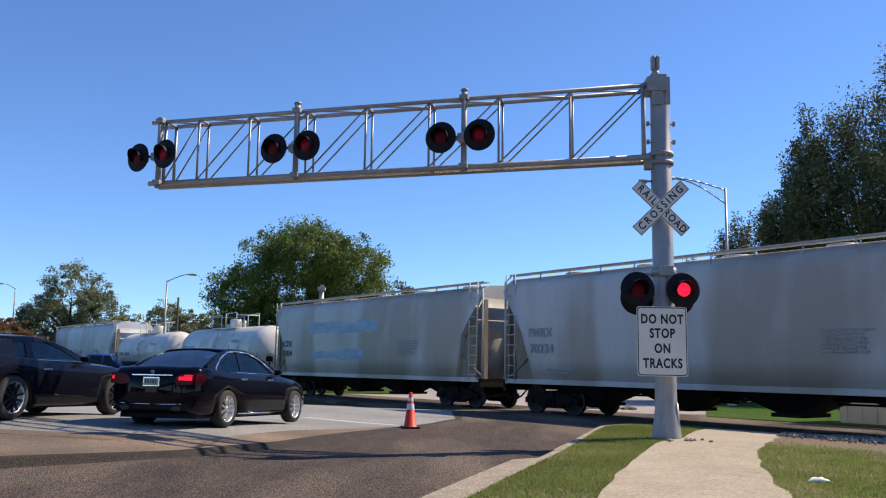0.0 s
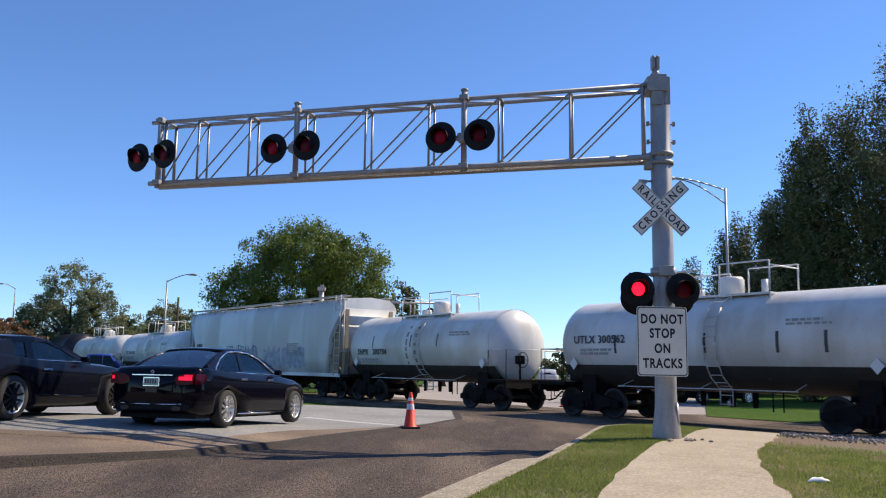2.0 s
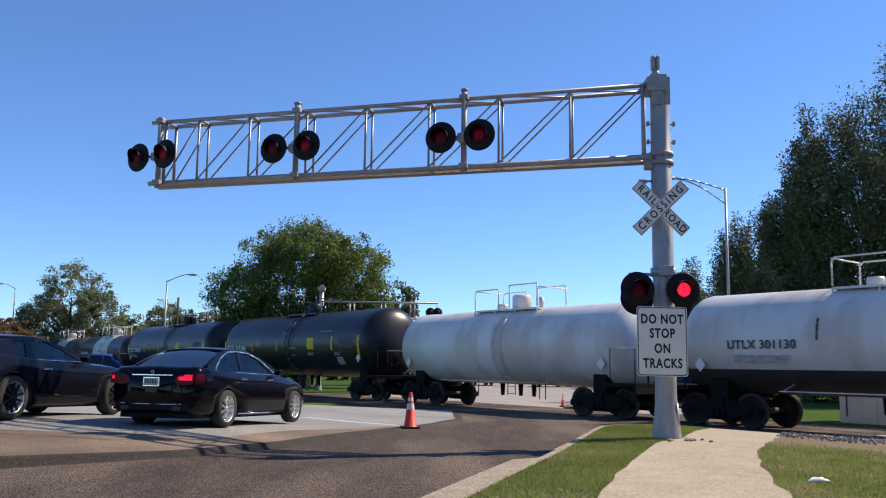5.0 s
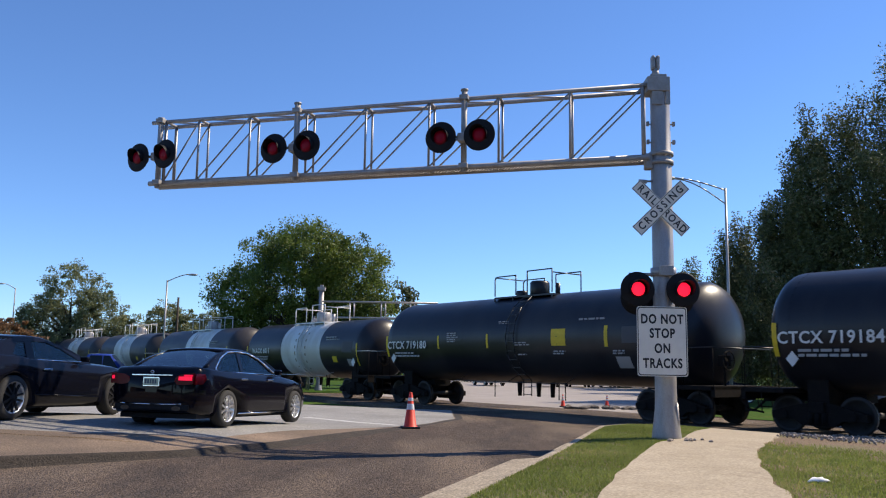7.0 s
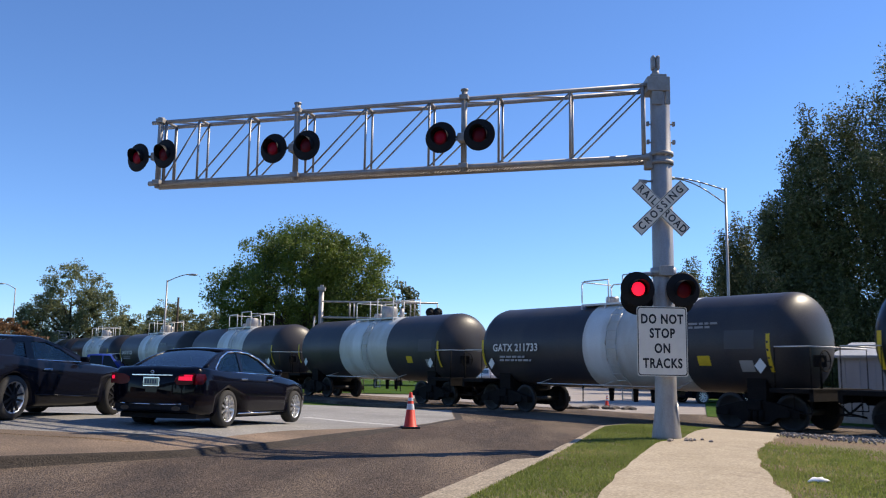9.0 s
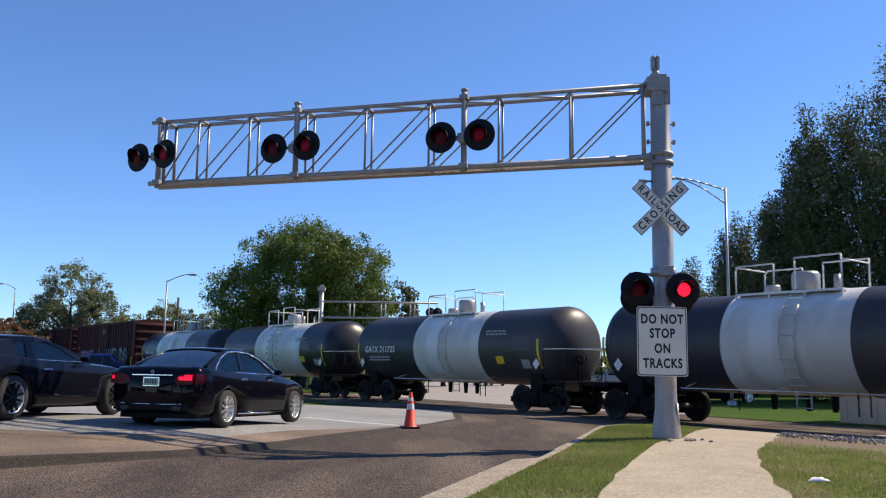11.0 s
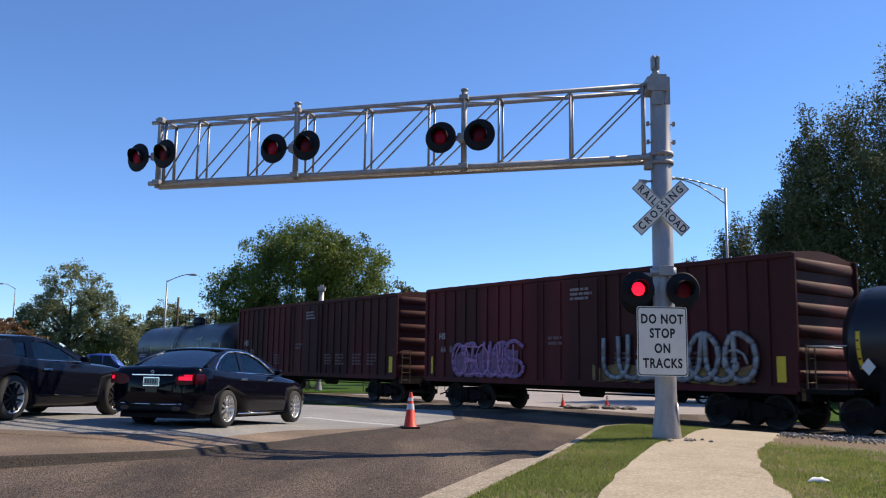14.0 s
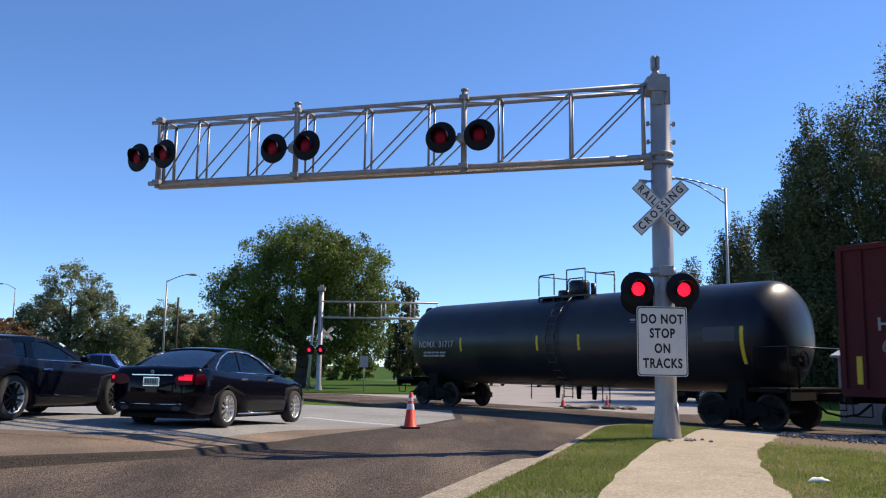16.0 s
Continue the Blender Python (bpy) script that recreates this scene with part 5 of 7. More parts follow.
        couple(c, rear, 15.9)
    banded = ((0.36, 0.68), (0.43, 0.73), (0.35, 0.665), (0.37, 0.66), (0.375, 0.69), (0.365, 0.76), (0.29, 0.68))
    names = ("WAGX 6011", "GATX 211733", "", "", "GATX 211725", "PPAX 6188", "PPAX 6164")
    rears = (164.8, 179.1, 193.0, 207.6, 222.2, 236.9, 251.6)
    for k, (b, mk, rear) in enumerate(zip(banded, names, rears)):
        L = (12.6, 12.7, 12.2, 12.5, 13.0, 12.9, 13.2)[k]
        c = tank_car("black tank car with a wide white band round its middle", L, 1.38, 2.28, b, [TANK_DUSTY if k in (1, 2, 3, 4) else TANK_BLACK, TANK_WHITE, TANK_DUSTY if k in (1, 2, 3, 4) else TANK_BLACK], TANK_WHITE, 3.0, mk, LETTER, -4.05, 2.2, 0.36,
                     panels=[(3.4, 3.8, 1.65, 1.92, YELLOW), (5.55, 5.66, 1.5, 2.5, YELLOW), (-5.85, -5.75, 1.6, 2.5, YELLOW), (4.7, 5.1, 1.5, 1.8, LETTER_FAINT), (4.3, 5.2, 2.1, 2.6, LETTER_GHOST)]
                     + ([(-0.3, -0.2, 1.4, 3.4, HOPPER_TAN), (0.75, 0.87, 1.3, 3.4, HOPPER_TAN)] if k in (0, 5) else []), seed=20 + k, dome=GALV)
        couple(c, rear, L)
    c = box_car("dark oxide-red boxcar with sprayed lettering", 15.5, [("HS", -6.7, 2.66, 0.32, LETTER_FAINT), ("66  04", -6.35, 2.16, 0.32, BOX_PALE)], 40)
    bm = bmesh.new()
    plate(bm, scrawl(-6.0, 1.15, 3.6, 1.2, 31, 14), -1.597)
    part("sprayed_patch", bm, SPRAY_PURPLE, c, "purple sprayed letters")
    letters_spray(c, -6.0, 1.2, 1.2, 6, SPRAY_LILAC, -1.61, 32, 0.08, pitch=0.66)
    letters_spray(c, -5.9, 1.25, 1.05, 5, SPRAY_PINK, -1.625, 35, 0.03, pitch=0.8)
    letters_spray(c, 1.5, 1.25, 1.25, 8, SPRAY_WHITE, -1.66, 38, 0.07, pitch=0.66)
    letters_spray(c, 1.5, 1.25, 1.25, 8, SPRAY_GREY, -1.652, 38, 0.105, pitch=0.66)
    swirl = bmesh.new()
    for k in range(14):                                  # a pale curl on an ochre ground
        a, b = k * 0.62, (k + 1) * 0.62
        ra, rb = 0.44 - 0.028 * k, 0.44 - 0.028 * (k + 1)
        path_rod(swirl, [(6.0 + ra * math.cos(a), -1.64, 1.7 + ra * math.sin(a)), (6.0 + rb * math.cos(b), -1.64, 1.7 + rb * math.sin(b))], 0.04)
    part("sprayed_curl", swirl, SPRAY_WHITE, c, "pale sprayed curl")
    bm = bmesh.new()
    plate(bm, scrawl(1.0, 1.12, 5.6, 0.6, 37, 16), -1.597)
    part("sprayed_ground", bm, SPRAY_OCHRE, c, "ochre sprayed ground")
    couple(c, 267.76, 15.5)
    c = box_car("plain dark oxide-red boxcar", 15.6, [("HS", -6.7, 2.62, 0.42, LETTER_FAINT), ("66  03", -6.3, 2.12, 0.42, BOX_PALE)], 60)
    couple(c, 285.47, 15.6)
    c = tank_car("dull black tank car with a pale crest", 16.4, 1.55, 2.46, (), [TANK_BLACK], TANK_BLACK, 2.2, "NDMX  31717", LETTER_FAINT, -5.95, 2.36, 0.34,
                 panels=[(6.2, 7.2, 2.3, 2.7, LETTER_GHOST), (7.35, 7.46, 1.7, 2.7, YELLOW), (-4.5, -4.4, 2.1, 2.6, YELLOW), (-0.4, -0.3, 2.1, 2.6, YELLOW), (1.5, 1.6, 2.1, 2.6, YELLOW)], seed=50, dome=TANK_BLACK, placard=False)
    bm = bmesh.new()                                     # a pale crest on the tank's side
    rows = []
    for k in range(11):
        z = 2.0 + 0.115 * k
        y = -math.sqrt(1.556 ** 2 - (z - 2.46) ** 2)
        w = 0.34 * math.sin(math.pi * (k + 0.6) / 11.2) ** 0.6
        rows.append([(4.15 + 0.03 * k - w + 2 * w * j / 4, y, z + (0.04 if j % 2 else 0)) for j in range(5)])
    loft(bm, rows, close=False, caps=False)
    part("crest", bm, CREST, c, "pale worn crest")
    couple(c, 303.8, 16.4)


build_train()


# ---- road vehicles ----
def road_wheel(parent, x, y, r, w, spokes, rim_mat, out, lip_mat=None):
    bm = bmesh.new()
    m = pose(0, 0, 0, 90)
    spin(bm, [(r * 0.73, -w / 2), (r * 0.94, -w / 2), (r, -w * 0.34), (r, w * 0.34), (r * 0.94, w / 2), (r * 0.73, w / 2)], 32, m)
    wheel = part("wheel", bm, RUBBER, parent, at=pose(x, y, r))
    bm = bmesh.new()
    o = -1 if out < 0 else 1
    face = o * (w / 2 - 0.02)
    prof = [(r * 0.75, -w * 0.4), (r * 0.75, w * 0.45), (r * 0.70, w * 0.47), (r * 0.66, w * 0.36), (r * 0.64, 0.0), (0, 0.0)]
    spin(bm, prof, 32, pose(0, 0, 0, 90 if out < 0 else -90), mi=0)
    for f in bm.faces:
        c = f.calc_center_median()
        if math.hypot(c.x, c.z) < r * 0.645:
            f.material_index = 1
        elif lip_mat:
            f.material_index = 2
    for k in range(spokes):
        a = k * math.tau / spokes
        q = Matrix.Rotation(a, 4, "Y")
        for d in (-0.05, 0.05):
            ring = [Vector((r * 0.12, face - 0.006, d * 0.5 - 0.014)), Vector((r * 0.69, face + o * 0.004, d * 1.3 - 0.02)), Vector((r * 0.69, face + o * 0.004, d * 1.3 + 0.02)), Vector((r * 0.12, face - 0.006, d * 0.5 + 0.014))]
            back = [v - Vector((0, o * 0.03, 0)) for v in ring]
            loft(bm, [[q @ v for v in ring], [q @ v for v in back]])
    spin(bm, [(0, face * o + 0.004), (r * 0.15, face * o), (r * 0.17, face * o - 0.03)], 16, pose(0, 0, 0, 90 if out < 0 else -90))
    bmesh.ops.recalc_face_normals(bm, faces=bm.faces)
    part("rim", bm, [rim_mat, BLACK, lip_mat or rim_mat], wheel)
    return wheel


def car_body(stations, wheels, r):
    """stations: x, sill height, shoulder height, centre height, half width. Wheel wells are cut away."""
    bm = bmesh.new()
    rings = []
    for x, zb, zs, zt, w in stations:
        half = [(w * 0.90, zb), (w * 0.975, zb + 0.07), (w * 1.0, zb + (zs - zb) * 0.45), (w * 0.99, zb + (zs - zb) * 0.75), (w * 0.955, zs - 0.015), (w * 0.90, zs + 0.02), (w * 0.55, zt), (0, zt + 0.012)]
        rings.append([(x, y, z) for y, z in half] + [(x, -y, z) for y, z in reversed(half[:-1])])
    loft(bm, rings, smooth_faces=True)
    bmesh.ops.recalc_face_normals(bm, faces=bm.faces)
    me = bpy.data.meshes.new("tmp_body")
    bm.to_mesh(me)
    bm.free()
    body = new("tmp_body", me)
    bm = bmesh.new()
    for x in wheels:
        for s in (-1, 1):
            rod(bm, (x, s * 0.55, r), (x, s * 1.3, r), r * 1.13, n=36)
    me2 = bpy.data.meshes.new("tmp_cut")
    bm.to_mesh(me2)
    bm.free()
    cut = new("tmp_cut", me2)
    md = body.modifiers.new("cut", "BOOLEAN")
    md.operation, md.object, md.solver = "DIFFERENCE", cut, "EXACT"
    bpy.context.view_layer.update()
    deps = bpy.context.evaluated_depsgraph_get()
    out = bpy.data.meshes.new_from_object(body.evaluated_get(deps))
    for o in (body, cut):
        bpy.data.objects.remove(o)
    res = bmesh.new()
    res.from_mesh(out)
    bpy.data.meshes.remove(out)
    return res


def glass_on(parent, name, pts, side, base, top, material, off=0.006):
    """A pane or trim given in (x, z), laid on the leaning side of the cabin: base and top are (half width, height)."""
    bm = bmesh.new()

    def at(x, z, o):
        k = (z - base[1]) / (top[1] - base[1])
        return (x, side * (base[0] + (top[0] - base[0]) * k + o), z)
    loft(bm, [[at(x, z, -0.01) for x, z in pts], [at(x, z, off) for x, z in pts]])
    bmesh.ops.recalc_face_normals(bm, faces=bm.faces)
    return part(name, bm, material, parent)


def trim_on(parent, pts, side, base, top, r=0.012, name="window_trim"):
    bm = bmesh.new()

    def at(x, z):
        k = (z - base[1]) / (top[1] - base[1])
        return (x, side * (base[0] + (top[0] - base[0]) * k + 0.008), z)
    path_rod(bm, [at(x, z) for x, z in pts], r, 6)
    part(name, bm, CHROME, parent, "bright chrome trim")


def cabin(parent, sections, base, top, paint):
    """sections: x, height, half width at that height, from rear glass foot to windscreen foot; the roof and pillars."""
    bm = bmesh.new()
    rings = []
    for x, z in sections:
        k = (z - base[1]) / (top[1] - base[1])
        w = base[0] + (top[0] - base[0]) * k
        rings.append([(x, w, z - 0.0), (x, w * 0.93, z + 0.028), (x, w * 0.5, z + 0.05), (x, 0, z + 0.056), (x, -w * 0.5, z + 0.05), (x, -w * 0.93, z + 0.028), (x, -w, z),
                      (x, -base[0], base[1] - 0.05), (x, base[0], base[1] - 0.05)])
    loft(bm, rings, smooth_faces=False)
    for f in bm.faces:
        if f.calc_center_median().z > base[1] + 0.1:
            f.smooth = True
    bmesh.ops.recalc_face_normals(bm, faces=bm.faces)
    return part("cabin", bm, paint, parent)


def screen_pane(parent, name, a, b, wa, wb, paint, bow=0.03):
    """A clear front or rear screen from its foot a to its head b, each (x, z), with the painted pillars along its two edges."""
    bm = bmesh.new()
    rows = []
    for k in range(7):
        t = k / 6
        x, z, w = a[0] + (b[0] - a[0]) * t, a[1] + (b[1] - a[1]) * t + bow * math.sin(math.pi * t), wa + (wb - wa) * t
        rows.append([(x, y * w, z + 0.045 * (1 - y * y)) for y in (-1, -0.66, -0.33, 0, 0.33, 0.66, 1)])
    loft(bm, rows, close=False, caps=False, smooth_faces=True)
    pane = part(name, bm, CLEAR, parent, "clear tinted glass")
    for s in (-1, 1):
        bm = bmesh.new()
        rings = []
        for row in rows:
            x, y, z = row[-1]
            rings.append([(x, s * (y + 0.012), z - 0.03), (x, s * (y + 0.006), z + 0.012), (x, s * (y - 0.075), z + 0.022), (x, s * (y - 0.075), z - 0.02)])
        loft(bm, rings, smooth_faces=True)
        bmesh.ops.recalc_face_normals(bm, faces=bm.faces)
        part("pillar", bm, paint, parent)
    return pane


def greenhouse(car, paint, base, top, roof, panels, panes, screens, seats):
    """Roof, painted side panels, side panes, screens and the dark seats seen through them. roof: (x, height); panels and panes: outlines in (x, z)."""
    bm = bmesh.new()
    rings = []
    for x, z in roof:
        k = (z - base[1]) / (top[1] - base[1])
        w = base[0] + (top[0] - base[0]) * k
        out = [(w, z - 0.02), (w * 0.985, z + 0.012), (w * 0.9, z + 0.034), (w * 0.5, z + 0.052), (0, z + 0.058)]
        upper = out + [(-y, q) for y, q in reversed(out[:-1])]
        rings.append([(x, y, q) for y, q in upper] + [(x, y * 0.95, q - 0.035) for y, q in reversed(upper)])
    loft(bm, rings, smooth_faces=True)
    bmesh.ops.recalc_face_normals(bm, faces=bm.faces)
    part("roof", bm, paint, car)
    for s in (-1, 1):
        for pts in panels:
            glass_on(car, "pillar_panel", pts, s, base, top, paint, 0.004)
        for pts in panes:
            glass_on(car, "window", pts, s, base, top, CLEAR, -0.006)
    for name, a, b, wa, wb in screens:
        screen_pane(car, name, a, b, wa, wb, paint)
    for x, y, tall in seats:
        bm = bmesh.new()
        box(bm, x - 0.07, x + 0.07, y - 0.2, y + 0.2, 0.9, tall - 0.16, bevel=0.05)
        box(bm, x - 0.05, x + 0.05, y - 0.12, y + 0.12, tall - 0.14, tall, bevel=0.04)
        part("seat_back", bm, CABIN_DARK, car)


def slope_glass(parent, name, a, b, wa, wb, material, out):
    """A front or rear screen between the heights a and b, each (x, z)."""
    bm = bmesh.new()
    n = Vector((-(b[1] - a[1]), 0, b[0] - a[0]))
    n = n.normalized() * (1 if (n.x > 0) == (out > 0) else -1) * 0.012
    rows = []
    for k in range(5):
        t = k / 4
        x, z, w = a[0] + (b[0] - a[0]) * t, a[1] + (b[1] - a[1]) * t, wa + (wb - wa) * t
        rows.append([Vector((x, y * w, z + 0.05 * (1 - y * y) * 0.8)) + n for y in (-1, -0.66, -0.33, 0, 0.33, 0.66, 1)])
    loft(bm, rows, close=False, caps=False, smooth_faces=True)
    return part(name, bm, material, parent)


def build_sedan():
    ph = 0.266
    p = Vector((-3.94 - 0.79 * math.cos(ph), 15.52 + 0.79 * math.sin(ph), 0))
    m = Matrix.Translation((p.x, p.y, road_z(p.x + 0.4, p.y) - 0.004)) @ pose(0, 0, 0, 0, 1.5, 90 - math.degrees(ph))
    car = empty("sedan", m, "shiny black four-door saloon car waiting with brake lights on", "car")
    st = [(-1.06, 0.60, 0.68, 0.69, 0.12), (-1.056, 0.52, 0.745, 0.755, 0.42), (-1.045, 0.44, 0.80, 0.82, 0.64), (-1.02, 0.37, 0.87, 0.89, 0.745), (-0.97, 0.30, 0.97, 0.99, 0.805), (-0.85, 0.25, 1.02, 1.05, 0.86), (-0.5, 0.21, 1.0, 1.07, 0.895), (0, 0.2, 0.97, 1.06, 0.905), (0.8, 0.19, 0.955, 1.02, 0.905),
          (1.7, 0.19, 0.94, 1.0, 0.905), (2.3, 0.19, 0.91, 0.99, 0.905), (2.84, 0.2, 0.86, 0.93, 0.90), (3.25, 0.21, 0.78, 0.86, 0.87), (3.48, 0.25, 0.68, 0.76, 0.80), (3.62, 0.3, 0.58, 0.62, 0.66)]
    part("body", car_body(st, (0, 2.84), 0.33), CAR_BLACK, car)
    base, top = (0.80, 0.95), (0.585, 1.40)
    greenhouse(car, CAR_BLACK, base, top, [(0.18, 1.335), (0.32, 1.37), (0.55, 1.392), (0.8, 1.40), (1.05, 1.395), (1.25, 1.375), (1.42, 1.335)],
               [[(-0.66, 0.94), (-0.22, 0.94), (-0.22, 0.985), (0.02, 1.20), (0.36, 1.335), (0.36, 1.38), (0.16, 1.345), (-0.35, 1.14), (-0.62, 1.0)],
                [(-0.22, 0.94), (1.98, 0.94), (1.98, 0.985), (-0.22, 0.985)], [(0.61, 0.985), (0.71, 0.985), (0.81, 1.37), (0.69, 1.37)],
                [(1.98, 0.94), (2.3, 0.94), (2.28, 0.985), (1.95, 1.12), (1.42, 1.345), (1.2, 1.385), (1.2, 1.335), (1.50, 1.245)],
                [(0.36, 1.335), (0.70, 1.355), (1.2, 1.335), (1.2, 1.385), (0.8, 1.405), (0.36, 1.38)]],
               [[(-0.22, 0.985), (0.62, 0.985), (0.70, 1.355), (0.36, 1.335), (0.02, 1.20)], [(0.70, 0.985), (1.98, 0.985), (1.50, 1.245), (1.2, 1.335), (0.80, 1.36)]],
               [("rear_screen", (-0.58, 1.03), (0.2, 1.345), 0.75, 0.60), ("windscreen", (2.24, 1.0), (1.38, 1.345), 0.77, 0.60)],
               [(1.0, -0.36, 1.27), (1.0, 0.36, 1.27), (0.12, -0.4, 1.18), (0.12, 0.4, 1.18)])
    for s in (-1, 1):
        trim_on(car, [(-0.30, 0.975), (2.05, 0.965), (1.55, 1.25), (1.2, 1.352), (0.75, 1.378), (0.34, 1.352), (-0.02, 1.215), (-0.30, 1.03), (-0.30, 0.975)], s, base, top, 0.019)
        for x in (0.55, 1.62):
            bm2 = bmesh.new()
            box(bm2, x - 0.11, x + 0.11, s * 0.895 - 0.02, s * 0.895 + 0.02, 0.845, 0.875, bevel=0.008)
            part("door_handle", bm2, CHROME, car)
        bm = bmesh.new()
        rod(bm, (0.38, s * 0.895, 0.235), (2.42, s * 0.895, 0.235), 0.012, n=6)
        part("sill_trim", bm, CHROME, car, "bright chrome trim")
        bm = bmesh.new()
        box(bm, 1.86, 1.97, min(s * 0.84, s * 0.99), max(s * 0.84, s * 0.99), 0.97, 1.07, bevel=0.03)
        part("mirror", bm, CAR_BLACK, car)
        bm = bmesh.new()
        pts = [(-1.02, 0.74), (-1.02, 0.86), (-0.98, 0.93), (-0.80, 0.92), (-0.74, 0.84), (-0.86, 0.75)]
        for side_pts in (pts,):
            loft(bm, [[(x, s * (0.80 if x < -0.95 else 0.865), z) for x, z in side_pts], [(x - 0.012, s * (0.83 if x < -0.95 else 0.885), z) for x, z in side_pts]])
        rear = [(0.42, 0.75), (0.46, 0.86), (0.55, 0.905), (0.80, 0.93), (0.80, 0.75), (0.6, 0.73)]
        loft(bm, [[(-1.00, s * y, z) for y, z in rear], [(-1.052, s * y, z) for y, z in rear]])
        bmesh.ops.recalc_face_normals(bm, faces=bm.faces)
        lamp = part("tail_lamp", bm, TAIL, car, "red tail lamp")
        bm = bmesh.new()
        for y0, y1, z0, z1 in ((0.52, 0.78, 0.81, 0.875), (0.62, 0.79, 0.88, 0.905)) if s < 0 else ((0.74, 0.79, 0.82, 0.88),):
            box(bm, -1.062, -1.053, min(s * y0, s * y1), max(s * y0, s * y1), z0, z1, bevel=0.003)
        part("brake_light", bm, TAIL_ON, lamp, "lit red brake light")
        for x in (0, 2.84):
            road_wheel(car, x, s * 0.80, 0.33, 0.22, 5, ALLOY, s)
    bm = bmesh.new()
    box(bm, -1.062, -1.045, -0.40, 0.40, 0.885, 0.905, bevel=0.004)
    part("boot_trim", bm, CHROME, car, "bright chrome trim")
    bm = bmesh.new()
    box(bm, -1.075, -1.05, -0.16, 0.16, 0.70, 0.86, bevel=0.006)
    pl = part("number_plate", bm, CHROME, car, "pale green number plate in a chrome frame")
    bm = bmesh.new()
    box(bm, -1.079, -1.074, -0.145, 0.145, 0.715, 0.845)
    part("plate_face", bm, PLATE, pl)
    bm = bmesh.new()
    for k in range(5):
        box(bm, -1.083, -1.078, -0.105 + k * 0.048, -0.105 + k * 0.048 + 0.03, 0.75, 0.82)
    part("plate_bars", bm, PLATE_BAR, pl)
    bm = bmesh.new()
    box(bm, -1.04, -0.9, -0.72, 0.72, 0.30, 0.40, bevel=0.02)
    part("diffuser", bm, BLACK, car)
    bm = bmesh.new()
    path_rod(bm, [(-0.99, -0.74, 0.425), (-1.045, -0.5, 0.405), (-1.05, 0, 0.40), (-1.045, 0.5, 0.405), (-0.99, 0.74, 0.425)], 0.011)
    part("bumper_trim", bm, CHROME, car, "bright chrome trim")
    for s in (-1, 1):
        bm = bmesh.new()
        rod(bm, (-1.06, s * 0.5, 0.335), (-0.9, s * 0.5, 0.335), 0.04, n=12)
        bmesh.ops.scale(bm, vec=(1, 2.0, 1), verts=bm.verts, space=Matrix.Translation((0, -s * 0.5, 0)))
        part("tailpipe", bm, RAIL_STEEL, car, "dark steel tailpipe")
    bm = bmesh.new()
    box(bm, -0.8, 3.4, -0.75, 0.75, 0.16, 0.24)
    part("floor_pan", bm, BLACK, car)
    bm = bmesh.new()
    spin(bm, [(0.032, 0.0), (0.032, 0.008), (0.024, 0.008), (0.024, 0)], 16, pose(-1.05, 0, 0.945, 0, -90, 0))
    part("boot_badge", bm, CHROME, car, "small round chrome badge")


